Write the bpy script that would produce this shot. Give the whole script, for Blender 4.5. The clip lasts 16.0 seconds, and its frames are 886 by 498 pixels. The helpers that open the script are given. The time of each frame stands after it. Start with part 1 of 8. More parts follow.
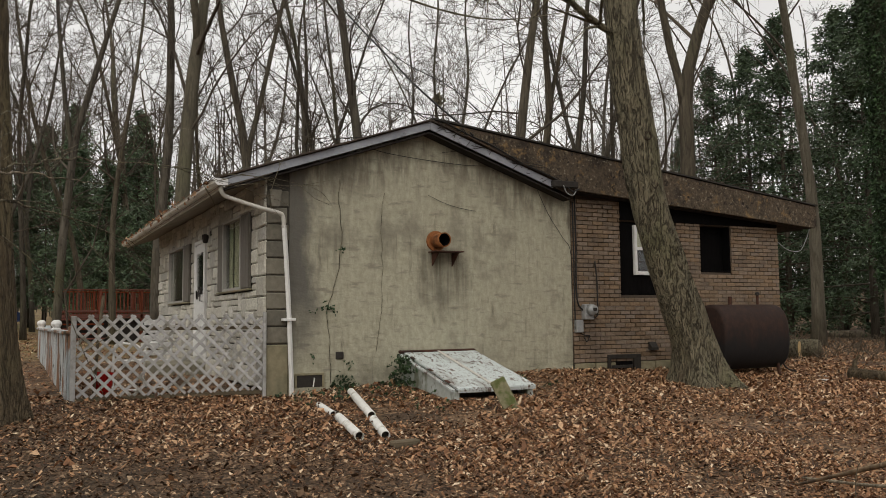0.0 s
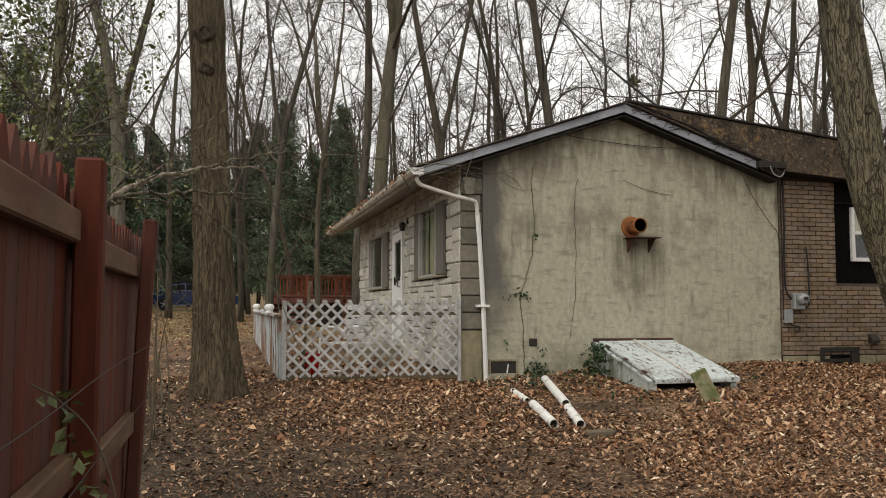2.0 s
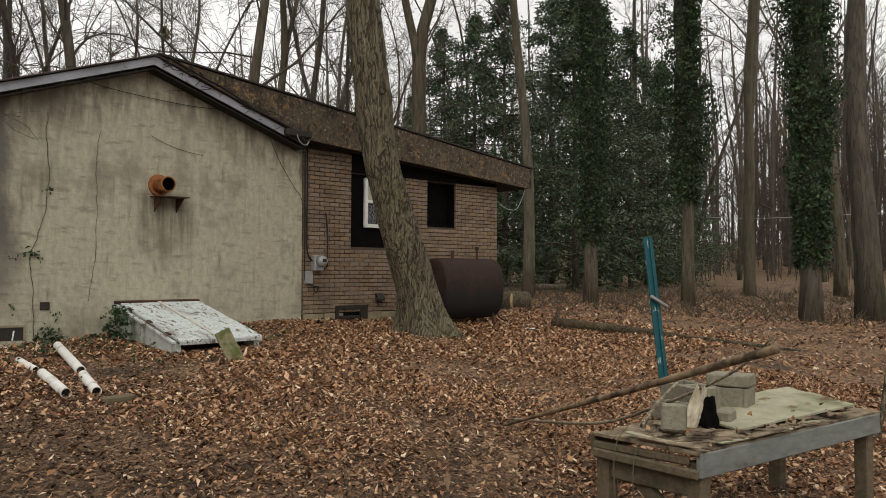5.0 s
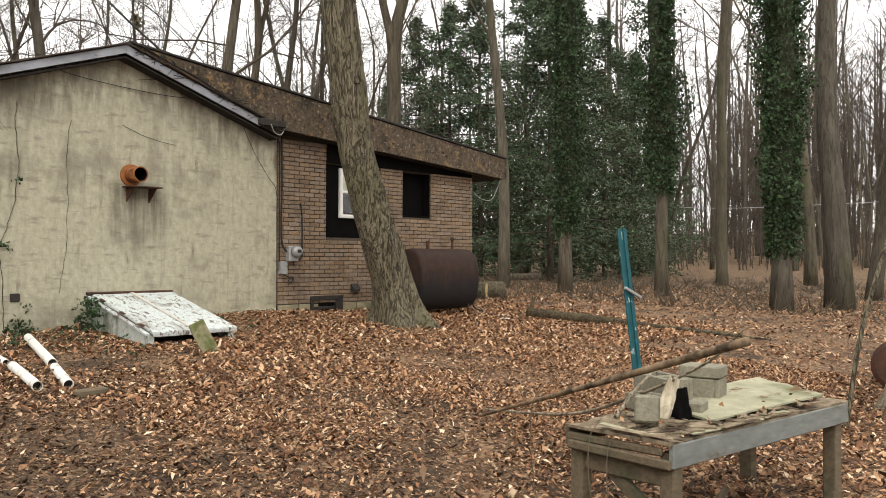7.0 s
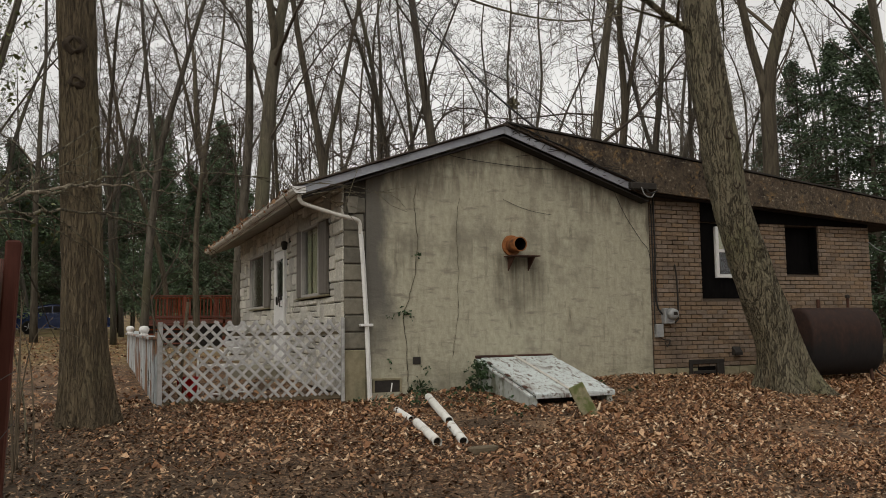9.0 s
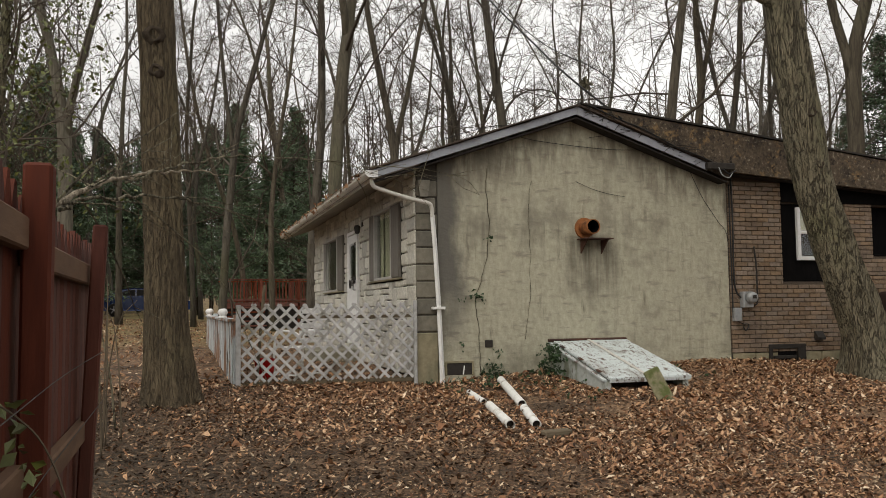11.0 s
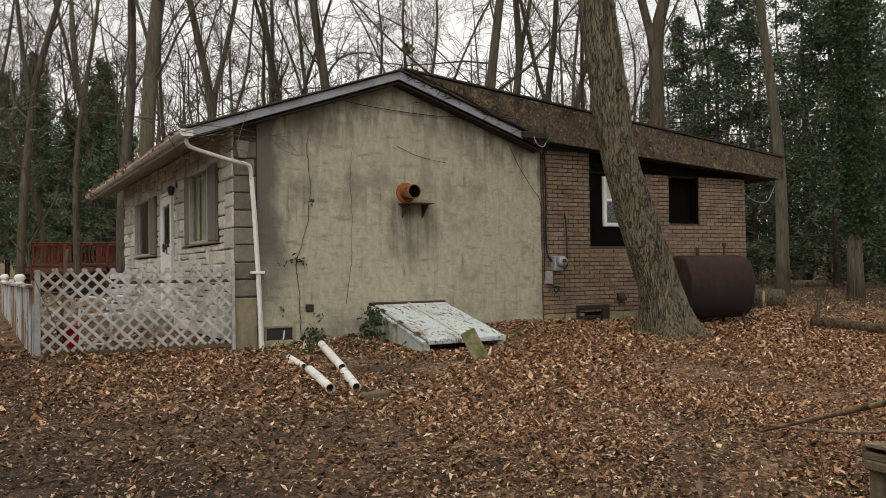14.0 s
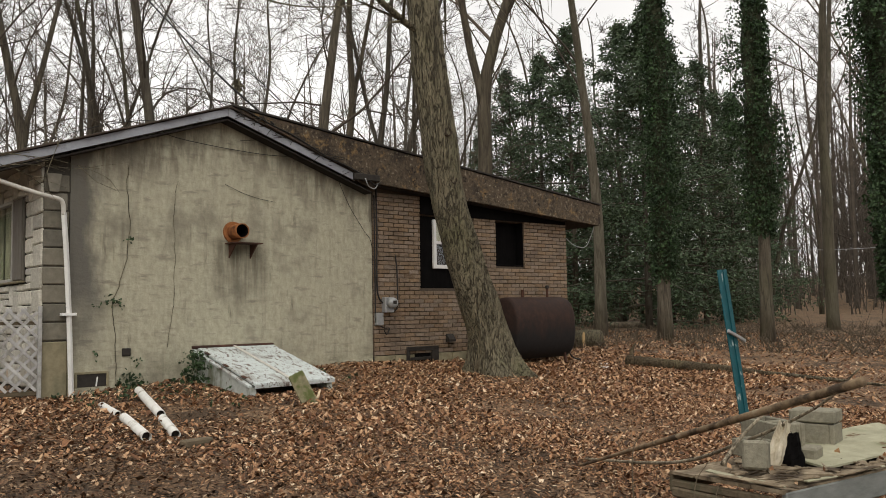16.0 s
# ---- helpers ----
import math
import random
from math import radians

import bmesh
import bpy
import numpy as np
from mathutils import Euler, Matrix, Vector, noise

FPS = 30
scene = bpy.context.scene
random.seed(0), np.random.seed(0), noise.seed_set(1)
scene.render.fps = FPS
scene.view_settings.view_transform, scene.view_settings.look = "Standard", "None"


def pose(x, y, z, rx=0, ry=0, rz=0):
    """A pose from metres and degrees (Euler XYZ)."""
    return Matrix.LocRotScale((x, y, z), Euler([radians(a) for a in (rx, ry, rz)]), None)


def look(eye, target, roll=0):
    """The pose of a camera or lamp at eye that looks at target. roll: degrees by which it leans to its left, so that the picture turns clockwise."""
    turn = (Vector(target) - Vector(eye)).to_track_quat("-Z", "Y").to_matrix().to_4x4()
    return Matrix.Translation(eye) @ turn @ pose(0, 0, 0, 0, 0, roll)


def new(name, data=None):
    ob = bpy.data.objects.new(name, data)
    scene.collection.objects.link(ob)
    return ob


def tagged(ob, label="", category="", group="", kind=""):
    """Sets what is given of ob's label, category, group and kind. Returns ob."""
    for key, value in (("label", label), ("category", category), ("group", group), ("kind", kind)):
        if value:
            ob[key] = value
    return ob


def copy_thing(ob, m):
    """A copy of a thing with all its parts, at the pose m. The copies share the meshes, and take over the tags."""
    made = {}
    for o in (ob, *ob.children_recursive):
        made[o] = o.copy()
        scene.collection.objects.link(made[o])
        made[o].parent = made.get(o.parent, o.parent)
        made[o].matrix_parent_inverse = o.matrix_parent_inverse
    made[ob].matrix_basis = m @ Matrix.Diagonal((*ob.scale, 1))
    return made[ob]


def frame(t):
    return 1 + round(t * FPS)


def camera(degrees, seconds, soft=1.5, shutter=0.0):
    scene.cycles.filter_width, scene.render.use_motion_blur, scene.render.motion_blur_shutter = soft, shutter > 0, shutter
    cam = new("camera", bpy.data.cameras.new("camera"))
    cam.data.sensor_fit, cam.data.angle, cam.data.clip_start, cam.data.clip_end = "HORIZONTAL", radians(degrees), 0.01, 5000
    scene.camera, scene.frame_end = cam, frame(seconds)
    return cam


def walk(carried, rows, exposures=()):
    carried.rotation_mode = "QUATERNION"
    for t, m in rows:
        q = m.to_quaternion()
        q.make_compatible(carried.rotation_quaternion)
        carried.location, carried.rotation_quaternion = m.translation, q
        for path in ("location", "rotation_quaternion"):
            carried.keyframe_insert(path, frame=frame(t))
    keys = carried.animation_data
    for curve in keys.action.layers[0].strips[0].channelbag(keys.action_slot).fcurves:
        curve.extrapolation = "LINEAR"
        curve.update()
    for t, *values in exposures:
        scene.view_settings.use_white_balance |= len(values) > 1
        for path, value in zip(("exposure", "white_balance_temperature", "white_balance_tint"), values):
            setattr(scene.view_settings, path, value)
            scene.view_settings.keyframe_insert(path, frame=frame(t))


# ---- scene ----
cam = camera(55.1, 16.0, soft=0.9)
PATH = [
    (0, (-2.997, -10.882, 1.376), (-2.0874, -9.1083, 1.5416), -0.59),
    (0.5, (-2.984, -10.858, 1.384), (-2.2514, -9.003, 1.5289), -0.45),
    (1, (-2.991, -10.846, 1.384), (-2.3977, -8.9415, 1.5357), -0.17),
    (1.5, (-2.994, -10.834, 1.39), (-2.5123, -8.898, 1.5271), -0.19),
    (2, (-2.997, -10.829, 1.384), (-2.506, -8.895, 1.5198), 0.06),
    (2.5, (-2.995, -10.836, 1.39), (-2.4529, -8.9137, 1.5015), 0.42),
    (3, (-2.99, -10.84, 1.386), (-2.37, -8.941, 1.484), 0.5),
    (3.5, (-2.99, -10.835, 1.384), (-2.3016, -8.9601, 1.4871), 0.53),
    (4, (-2.993, -10.826, 1.371), (-2.2246, -8.9828, 1.4864), 0.75),
    (4.5, (-2.981, -10.824, 1.37), (-1.9351, -9.1234, 1.482), 0.35),
    (4.8, (-2.992, -10.826, 1.393), (-1.6992, -9.3011, 1.4644), 0.08),
    (5, (-2.95, -10.825, 1.371), (-1.5327, -9.415, 1.4202), 0.21),
    (5.2, (-2.956, -10.834, 1.374), (-1.4515, -9.5159, 1.3912), 0.34),
    (7.3, (-2.956, -10.827, 1.39), (-1.5255, -9.43, 1.4184), 0.07),
    (7.5, (-2.97, -10.836, 1.388), (-1.6489, -9.3358, 1.4514), -0.41),
    (8, (-2.973, -10.86, 1.381), (-1.9251, -9.163, 1.5277), -1.04),
    (8.5, (-2.986, -10.871, 1.386), (-2.1019, -9.0861, 1.5614), -0.85),
    (9, (-2.995, -10.853, 1.391), (-2.2459, -9.0069, 1.5678), -0.77),
    (9.5, (-3.004, -10.84, 1.39), (-2.348, -8.9555, 1.5325), -0.92),
    (10, (-3.007, -10.83, 1.391), (-2.3922, -8.9308, 1.5141), -1.15),
    (10.2, (-3.002, -10.831, 1.39), (-2.3973, -8.9288, 1.5173), -1.14),
    (12.3, (-3.003, -10.84, 1.386), (-2.3694, -8.9493, 1.5404), 0.88),
    (12.5, (-3.002, -10.834, 1.391), (-2.3041, -8.9643, 1.5274), 0.81),
    (13, (-2.997, -10.839, 1.382), (-2.0957, -9.0558, 1.4729), 0.52),
    (13.5, (-2.984, -10.85, 1.38), (-1.9644, -9.1317, 1.4634), -0.08),
    (14, (-2.982, -10.839, 1.382), (-2.0078, -9.0933, 1.4331), -0.87),
    (14.5, (-2.99, -10.844, 1.386), (-2.1426, -9.033, 1.4282), -1.17),
    (15, (-2.993, -10.854, 1.39), (-2.2143, -9.0139, 1.4747), -1.34),
    (15.5, (-2.978, -10.853, 1.39), (-2.0181, -9.1035, 1.5187), -1.02),
    (16, (-2.945, -10.832, 1.354), (-1.6499, -9.3143, 1.5006), -0.99),
]
walk(cam, [(t, look(eye, target, roll)) for t, eye, target, roll in PATH],
     exposures=[(0, -0.12, 6750, 10), (1.5, 0.04, 6750, 10), (2.5, 0.2, 6750, 10), (3.5, 0.15, 6750, 10), (4.5, -0.05, 6750, 10), (5, 0, 6750, 10), (5.2, 0.2, 6750, 10), (6.2, 0.5, 6750, 10), (7.3, 0.85, 6750, 10), (7.5, 0.8, 6750, 10), (8, 0.2, 6750, 10), (8.5, -0.25, 6750, 10), (9, -0.25, 6750, 10), (9.5, -0.1, 6750, 10), (10, 0.06, 6750, 10), (11, 0.05, 6750, 10), (12.5, 0, 6750, 10), (14, 0, 6750, 10), (14.5, 0.25, 6750, 10), (15, 0.34, 6750, 10), (15.5, 0.28, 6750, 10), (16, 0.14, 6750, 10)])

# ---------------------------------------------------------------- world, sun
STATION = (-3.0, -10.87)
world = bpy.data.worlds.new("overcast_sky")
scene.world = world
world.use_nodes = True
wn, wl = world.node_tree.nodes, world.node_tree.links
bg = wn["Background"]
sky = wn.new("ShaderNodeTexSky")
sky.sky_type, sky.sun_disc = "NISHITA", False
sky.sun_elevation, sky.sun_rotation = radians(44), radians(227)
wtc = wn.new("ShaderNodeTexCoord")
wno = wn.new("ShaderNodeTexNoise")
wno.inputs["Scale"].default_value, wno.inputs["Detail"].default_value = 2.2, 5
wra = wn.new("ShaderNodeValToRGB")
wra.color_ramp.elements[0].position, wra.color_ramp.elements[0].color = 0.3, (7.5, 7.45, 7.42, 1)
wra.color_ramp.elements[1].position, wra.color_ramp.elements[1].color = 0.72, (9.8, 9.75, 9.65, 1)
wmix = wn.new("ShaderNodeMix")
wmix.data_type = "RGBA"
wmix.inputs["Factor"].default_value = 0.93
wl.new(wtc.outputs["Generated"], wno.inputs["Vector"])
wl.new(wno.outputs["Fac"], wra.inputs["Fac"])
wl.new(sky.outputs["Color"], wmix.inputs["A"])
wl.new(wra.outputs["Color"], wmix.inputs["B"])
wl.new(wmix.outputs["Result"], bg.inputs["Color"])
bg.inputs["Strength"].default_value = 0.114
sun = new("sun", bpy.data.lights.new("sun", "SUN"))
sun.data.energy, sun.data.angle, sun.data.color = 1.35, radians(60), (1.0, 0.95, 0.87)
sun.matrix_world = look((-26, -24, 34), (0, 0, 0))


# ---------------------------------------------------------------- materials
def setin(node, **kw):
    for k, v in kw.items():
        node.inputs[k.replace("_", " ")].default_value = v
    return node


def ramp_node(nt, stops):
    r = nt.nodes.new("ShaderNodeValToRGB")
    e = r.color_ramp.elements
    while len(e) < len(stops):
        e.new(0.5)
    for el, (p, c) in zip(e, stops):
        el.position = p
        el.color = (*c, 1)
    return r


def mixed(nt, fac, a, b, mode="MIX"):
    m = nt.nodes.new("ShaderNodeMix")
    m.data_type, m.blend_type = "RGBA", mode
    for sock, v in (("Factor", fac), ("A", a), ("B", b)):
        s = m.inputs[sock] if sock == "Factor" else [i for i in m.inputs if i.name == sock and i.type == "RGBA"][0]
        if isinstance(v, (int, float)):
            s.default_value = v
        elif isinstance(v, tuple):
            s.default_value = (*v, 1)
        else:
            nt.links.new(v, s)
    return [o for o in m.outputs if o.type == "RGBA"][0]


def math_node(nt, op, a, b=0.0):
    m = nt.nodes.new("ShaderNodeMath")
    m.operation = op
    for i, v in ((0, a), (1, b)):
        if isinstance(v, (int, float)):
            m.inputs[i].default_value = v
        else:
            nt.links.new(v, m.inputs[i])
    return m.outputs[0]


def smooth(nt, v, a, b):
    m = nt.nodes.new("ShaderNodeMapRange")
    m.interpolation_type = "SMOOTHSTEP"
    nt.links.new(v, m.inputs["Value"])
    setin(m, From_Min=a, From_Max=b)
    return m.outputs["Result"]


def noise_at(nt, vec, scale, detail=6, rough=0.6, stretch=(1, 1, 1)):
    mp = nt.nodes.new("ShaderNodeMapping")
    mp.inputs["Scale"].default_value = stretch
    nt.links.new(vec, mp.inputs["Vector"])
    n = setin(nt.nodes.new("ShaderNodeTexNoise"), Scale=scale, Detail=detail, Roughness=rough)
    nt.links.new(mp.outputs["Vector"], n.inputs["Vector"])
    return n.outputs["Fac"]


def mat(name, stops, scale=8, stretch=(1, 1, 1), rough=0.85, bump=0.3, bdist=0.01, stain=None, vary=None, metal=0.0,
        spec=0.3, coords="world", extra=None, spread=0.5, relief=None):
    """Two-scale procedural surface: grain by a ramp, stains by a broad noise, and a bump of the grain."""
    m = bpy.data.materials.new(name)
    m.use_nodes = True
    nt = m.node_tree
    p = nt.nodes["Principled BSDF"]
    if coords == "world":
        vec = nt.nodes.new("ShaderNodeNewGeometry").outputs["Position"]
    else:
        vec = nt.nodes.new("ShaderNodeTexCoord").outputs["Object"]
    grain = noise_at(nt, vec, scale, 8, 0.65, stretch)
    lo, hi = 0.5 - spread / 2, 0.5 + spread / 2
    col = None
    r = ramp_node(nt, [(lo + (hi - lo) * q, c) for q, c in stops])
    nt.links.new(grain, r.inputs["Fac"])
    col = r.outputs["Color"]
    if vary:
        if vary[0] == "island":
            rnd = nt.nodes.new("ShaderNodeNewGeometry").outputs["Random Per Island"]
        else:
            rnd = nt.nodes.new("ShaderNodeObjectInfo").outputs["Random"]
        h = nt.nodes.new("ShaderNodeHueSaturation")
        nt.links.new(col, h.inputs["Color"])
        mr = setin(nt.nodes.new("ShaderNodeMapRange"), To_Min=1 - vary[1], To_Max=1 + vary[1])
        nt.links.new(rnd, mr.inputs["Value"])
        nt.links.new(mr.outputs["Result"], h.inputs["Value"])
        sat = setin(nt.nodes.new("ShaderNodeMapRange"), To_Min=1.15, To_Max=0.8)
        nt.links.new(math_node(nt, "FRACT", math_node(nt, "MULTIPLY", rnd, 7.31)), sat.inputs["Value"])
        nt.links.new(sat.outputs["Result"], h.inputs["Saturation"])
        col = h.outputs["Color"]
    if stain:
        for scol, sscale, slo, shi, sstretch in (stain if isinstance(stain, list) else [stain]):
            f = smooth(nt, noise_at(nt, vec, sscale, 5, 0.6, sstretch), slo, shi)
            col = mixed(nt, f, col, scol)
    plates = None
    if extra:
        col = extra(nt, vec, col)
        if isinstance(col, tuple):
            col, plates = col
    nt.links.new(col, p.inputs["Base Color"])
    rr = setin(nt.nodes.new("ShaderNodeMapRange"), To_Min=max(rough - 0.12, 0.02), To_Max=min(rough + 0.1, 1))
    nt.links.new(grain, rr.inputs["Value"])
    nt.links.new(rr.outputs["Result"], p.inputs["Roughness"])
    setin(p, Metallic=metal, Specular_IOR_Level=spec)
    if bump:
        b = setin(nt.nodes.new("ShaderNodeBump"), Strength=bump, Distance=bdist)
        nt.links.new(grain, b.inputs["Height"])
        if relief:
            b2 = setin(nt.nodes.new("ShaderNodeBump"), Strength=relief[2], Distance=relief[3])
            nt.links.new(plates if plates is not None else noise_at(nt, vec, relief[0], 5, 0.6, relief[1]), b2.inputs["Height"])
            nt.links.new(b2.outputs["Normal"], b.inputs["Normal"])
        nt.links.new(b.outputs["Normal"], p.inputs["Normal"])
    return m


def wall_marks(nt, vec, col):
    """Weather marks of the rendered gable: a grey run by the corner, rust and damp under the flue, trowelled patches;
    also stain and painted rake shade below the roof.
    """
    sep = nt.nodes.new("ShaderNodeSeparateXYZ")
    nt.links.new(vec, sep.inputs[0])
    x, z = sep.outputs[0], sep.outputs[2]
    wob = noise_at(nt, vec, 2.2, 6, 0.6, (1, 1, 0.5))
    xs = math_node(nt, "ADD", x, math_node(nt, "MULTIPLY", math_node(nt, "SUBTRACT", wob, 0.5), 0.8))
    run = math_node(nt, "MULTIPLY", math_node(nt, "SUBTRACT", 1.0, smooth(nt, xs, 0.5, 0.74)), smooth(nt, math_node(nt, "ADD", z, math_node(nt, "MULTIPLY", wob, 1.2)), 1.1, 2.4))
    col = mixed(nt, math_node(nt, "MULTIPLY", run, 0.92), col, (0.112, 0.106, 0.094))
    # darker along the rakes: water stain plus roof shade put into the colour
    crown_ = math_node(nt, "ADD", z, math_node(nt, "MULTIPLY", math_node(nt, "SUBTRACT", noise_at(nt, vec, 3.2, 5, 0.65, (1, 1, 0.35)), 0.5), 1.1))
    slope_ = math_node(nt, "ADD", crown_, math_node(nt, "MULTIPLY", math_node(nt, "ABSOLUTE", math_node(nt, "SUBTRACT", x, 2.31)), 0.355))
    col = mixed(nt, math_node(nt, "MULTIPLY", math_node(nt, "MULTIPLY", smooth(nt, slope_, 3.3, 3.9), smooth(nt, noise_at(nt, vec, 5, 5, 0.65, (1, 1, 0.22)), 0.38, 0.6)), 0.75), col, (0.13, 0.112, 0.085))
    streak = noise_at(nt, vec, 9, 4, 0.6, (1, 1, 0.06))
    under = math_node(nt, "MULTIPLY", smooth(nt, xs, 2.12, 2.3), math_node(nt, "SUBTRACT", 1.0, smooth(nt, xs, 2.75, 3.1)))
    under = math_node(nt, "MULTIPLY", under, math_node(nt, "MULTIPLY", smooth(nt, z, 1.25, 2.2), math_node(nt, "SUBTRACT", 1.0, smooth(nt, z, 2.28, 2.5))))
    under = math_node(nt, "MULTIPLY", under, smooth(nt, streak, 0.25, 0.65))
    col = mixed(nt, math_node(nt, "MULTIPLY", under, 0.75), col, (0.07, 0.058, 0.042))
    drip = math_node(nt, "MULTIPLY", smooth(nt, streak, 0.52, 0.72), smooth(nt, noise_at(nt, vec, 1.1, 4, 0.6), 0.44, 0.66))
    col = mixed(nt, math_node(nt, "MULTIPLY", drip, 0.65), col, (0.12, 0.108, 0.085))
    moss = math_node(nt, "MULTIPLY", math_node(nt, "SUBTRACT", 1.0, smooth(nt, z, 0.5, 1.0)), smooth(nt, noise_at(nt, vec, 3, 5, 0.6), 0.45, 0.65))
    return mixed(nt, math_node(nt, "MULTIPLY", moss, 0.5), col, (0.12, 0.125, 0.075))


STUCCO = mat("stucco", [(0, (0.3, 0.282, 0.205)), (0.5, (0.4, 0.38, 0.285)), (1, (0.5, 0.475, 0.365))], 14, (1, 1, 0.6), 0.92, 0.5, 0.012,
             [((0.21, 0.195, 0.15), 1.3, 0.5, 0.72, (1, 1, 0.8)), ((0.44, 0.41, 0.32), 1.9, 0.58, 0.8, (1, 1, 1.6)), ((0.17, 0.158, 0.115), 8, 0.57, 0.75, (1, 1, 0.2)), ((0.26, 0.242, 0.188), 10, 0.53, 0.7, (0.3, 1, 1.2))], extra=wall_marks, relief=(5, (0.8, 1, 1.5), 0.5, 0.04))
QUOIN = mat("quoin_block", [(0, (0.125, 0.117, 0.094)), (1, (0.23, 0.212, 0.172))], 12, rough=0.95, bump=0.5, vary=("object", 0.25), stain=((0.1, 0.1, 0.085), 2.5, 0.5, 0.75, (1, 1, 1)))
FOOTING = mat("footing_concrete", [(0, (0.2, 0.175, 0.11)), (1, (0.33, 0.29, 0.19))], 10, rough=0.95, bump=0.4, stain=((0.13, 0.125, 0.08), 2, 0.45, 0.7, (1, 1, 1)))
STONE = mat("ashlar_stone", [(0, (0.37, 0.352, 0.3)), (0.5, (0.53, 0.51, 0.445)), (1, (0.68, 0.66, 0.585))], 24, rough=0.9, bump=0.6, bdist=0.02,
            vary=("object", 0.24), stain=[((0.45, 0.3, 0.17), 2.2, 0.62, 0.8, (1, 1, 1)), ((0.27, 0.245, 0.195), 1.4, 0.6, 0.85, (1, 1, 1))], relief=(7, (1, 1, 1), 0.8, 0.04))
MORTAR = mat("dark_mortar", [(0, (0.035, 0.031, 0.025)), (1, (0.075, 0.067, 0.055))], 25, rough=0.95)
BRICK = mat("brown_brick", [(0, (0.15, 0.104, 0.07)), (0.5, (0.215, 0.155, 0.107)), (1, (0.275, 0.205, 0.145))], 30, rough=0.9, bump=0.4, bdist=0.004,
            vary=("object", 0.16), stain=((0.12, 0.092, 0.07), 1.6, 0.5, 0.75, (1, 1, 1)))
BRICKI = mat("brown_brick_joined", [(0, (0.15, 0.104, 0.07)), (0.5, (0.215, 0.155, 0.107)), (1, (0.275, 0.205, 0.145))], 30, rough=0.9, bump=0.4, bdist=0.004,
             vary=("island", 0.16), stain=((0.12, 0.092, 0.07), 1.6, 0.5, 0.75, (1, 1, 1)))
BRICKJOINT = mat("brick_joint", [(0, (0.05, 0.037, 0.027)), (1, (0.11, 0.085, 0.064))], 40, rough=0.95)
# charred wood; its black also paints the shade inside hollows and openings
CHARSHADE = mat("charred_board", [(0, (0.003, 0.003, 0.003)), (1, (0.009, 0.008, 0.008))], 18, (1, 1, 0.3), rough=0.95, bump=0.4, spec=0.04)
WHITEPAINT = mat("white_paint", [(0, (0.7, 0.7, 0.68)), (1, (0.84, 0.84, 0.82))], 12, rough=0.55, bump=0.15, stain=((0.38, 0.36, 0.31), 3, 0.58, 0.8, (1, 1, 0.4)))
GUTTERPAINT = mat("aged_white_metal", [(0, (0.5, 0.48, 0.43)), (1, (0.66, 0.64, 0.59))], 9, rough=0.5, bump=0.1, stain=((0.27, 0.23, 0.17), 2.4, 0.52, 0.78, (1, 1, 1)))
RAKEPAINT = mat("greyed_white_board", [(0, (0.25, 0.265, 0.3)), (1, (0.37, 0.385, 0.42))], 10, rough=0.6, bump=0.2, stain=((0.07, 0.06, 0.05), 3.5, 0.6, 0.72, (1, 1, 1)))
SOFFIT = mat("soffit_paint", [(0, (0.2, 0.175, 0.14)), (1, (0.31, 0.275, 0.225))], 8, rough=0.7, bump=0.1, stain=((0.15, 0.12, 0.09), 2, 0.5, 0.8, (1, 1, 1)))
# near-black: the shade under the eaves is put into this colour, with soot
DARKSOFFIT = mat("sooty_shaded_soffit", [(0, (0.012, 0.01, 0.009)), (1, (0.035, 0.03, 0.026))], 8, rough=0.9)
SHINGLE = mat("asphalt_shingle", [(0, (0.035, 0.026, 0.02)), (0.5, (0.065, 0.05, 0.04)), (1, (0.1, 0.08, 0.065))], 60, rough=0.95, bump=0.5, vary=("island", 0.35),
              stain=((0.1, 0.065, 0.035), 3, 0.56, 0.7, (1, 1, 1)))
FASCIA = mat("mossy_brown_fascia", [(0, (0.05, 0.038, 0.026)), (0.5, (0.095, 0.072, 0.05)), (1, (0.17, 0.132, 0.09))], 22, rough=0.95, bump=0.8, bdist=0.02,
             stain=[((0.03, 0.023, 0.018), 2.3, 0.5, 0.7, (1, 1, 1)), ((0.22, 0.145, 0.07), 6, 0.56, 0.68, (1, 1, 1)), ((0.3, 0.27, 0.2), 22, 0.6, 0.7, (1, 1, 1)), ((0.025, 0.02, 0.016), 14, 0.56, 0.68, (1, 1, 1))], relief=(9, (1, 1, 1), 0.8, 0.05))
def dark_lower_half(nt, vec, col):
    """Near-black over the lower half of the tank, with a ragged upper edge."""
    sep = nt.nodes.new("ShaderNodeSeparateXYZ")
    nt.links.new(vec, sep.inputs[0])
    zz = math_node(nt, "ADD", sep.outputs[2], math_node(nt, "MULTIPLY", math_node(nt, "SUBTRACT", noise_at(nt, vec, 4, 5, 0.6, (1, 1, 0.4)), 0.5), 0.9))
    return mixed(nt, math_node(nt, "SUBTRACT", 1.0, smooth(nt, zz, 0.9, 1.25)), col, (0.014, 0.012, 0.012))


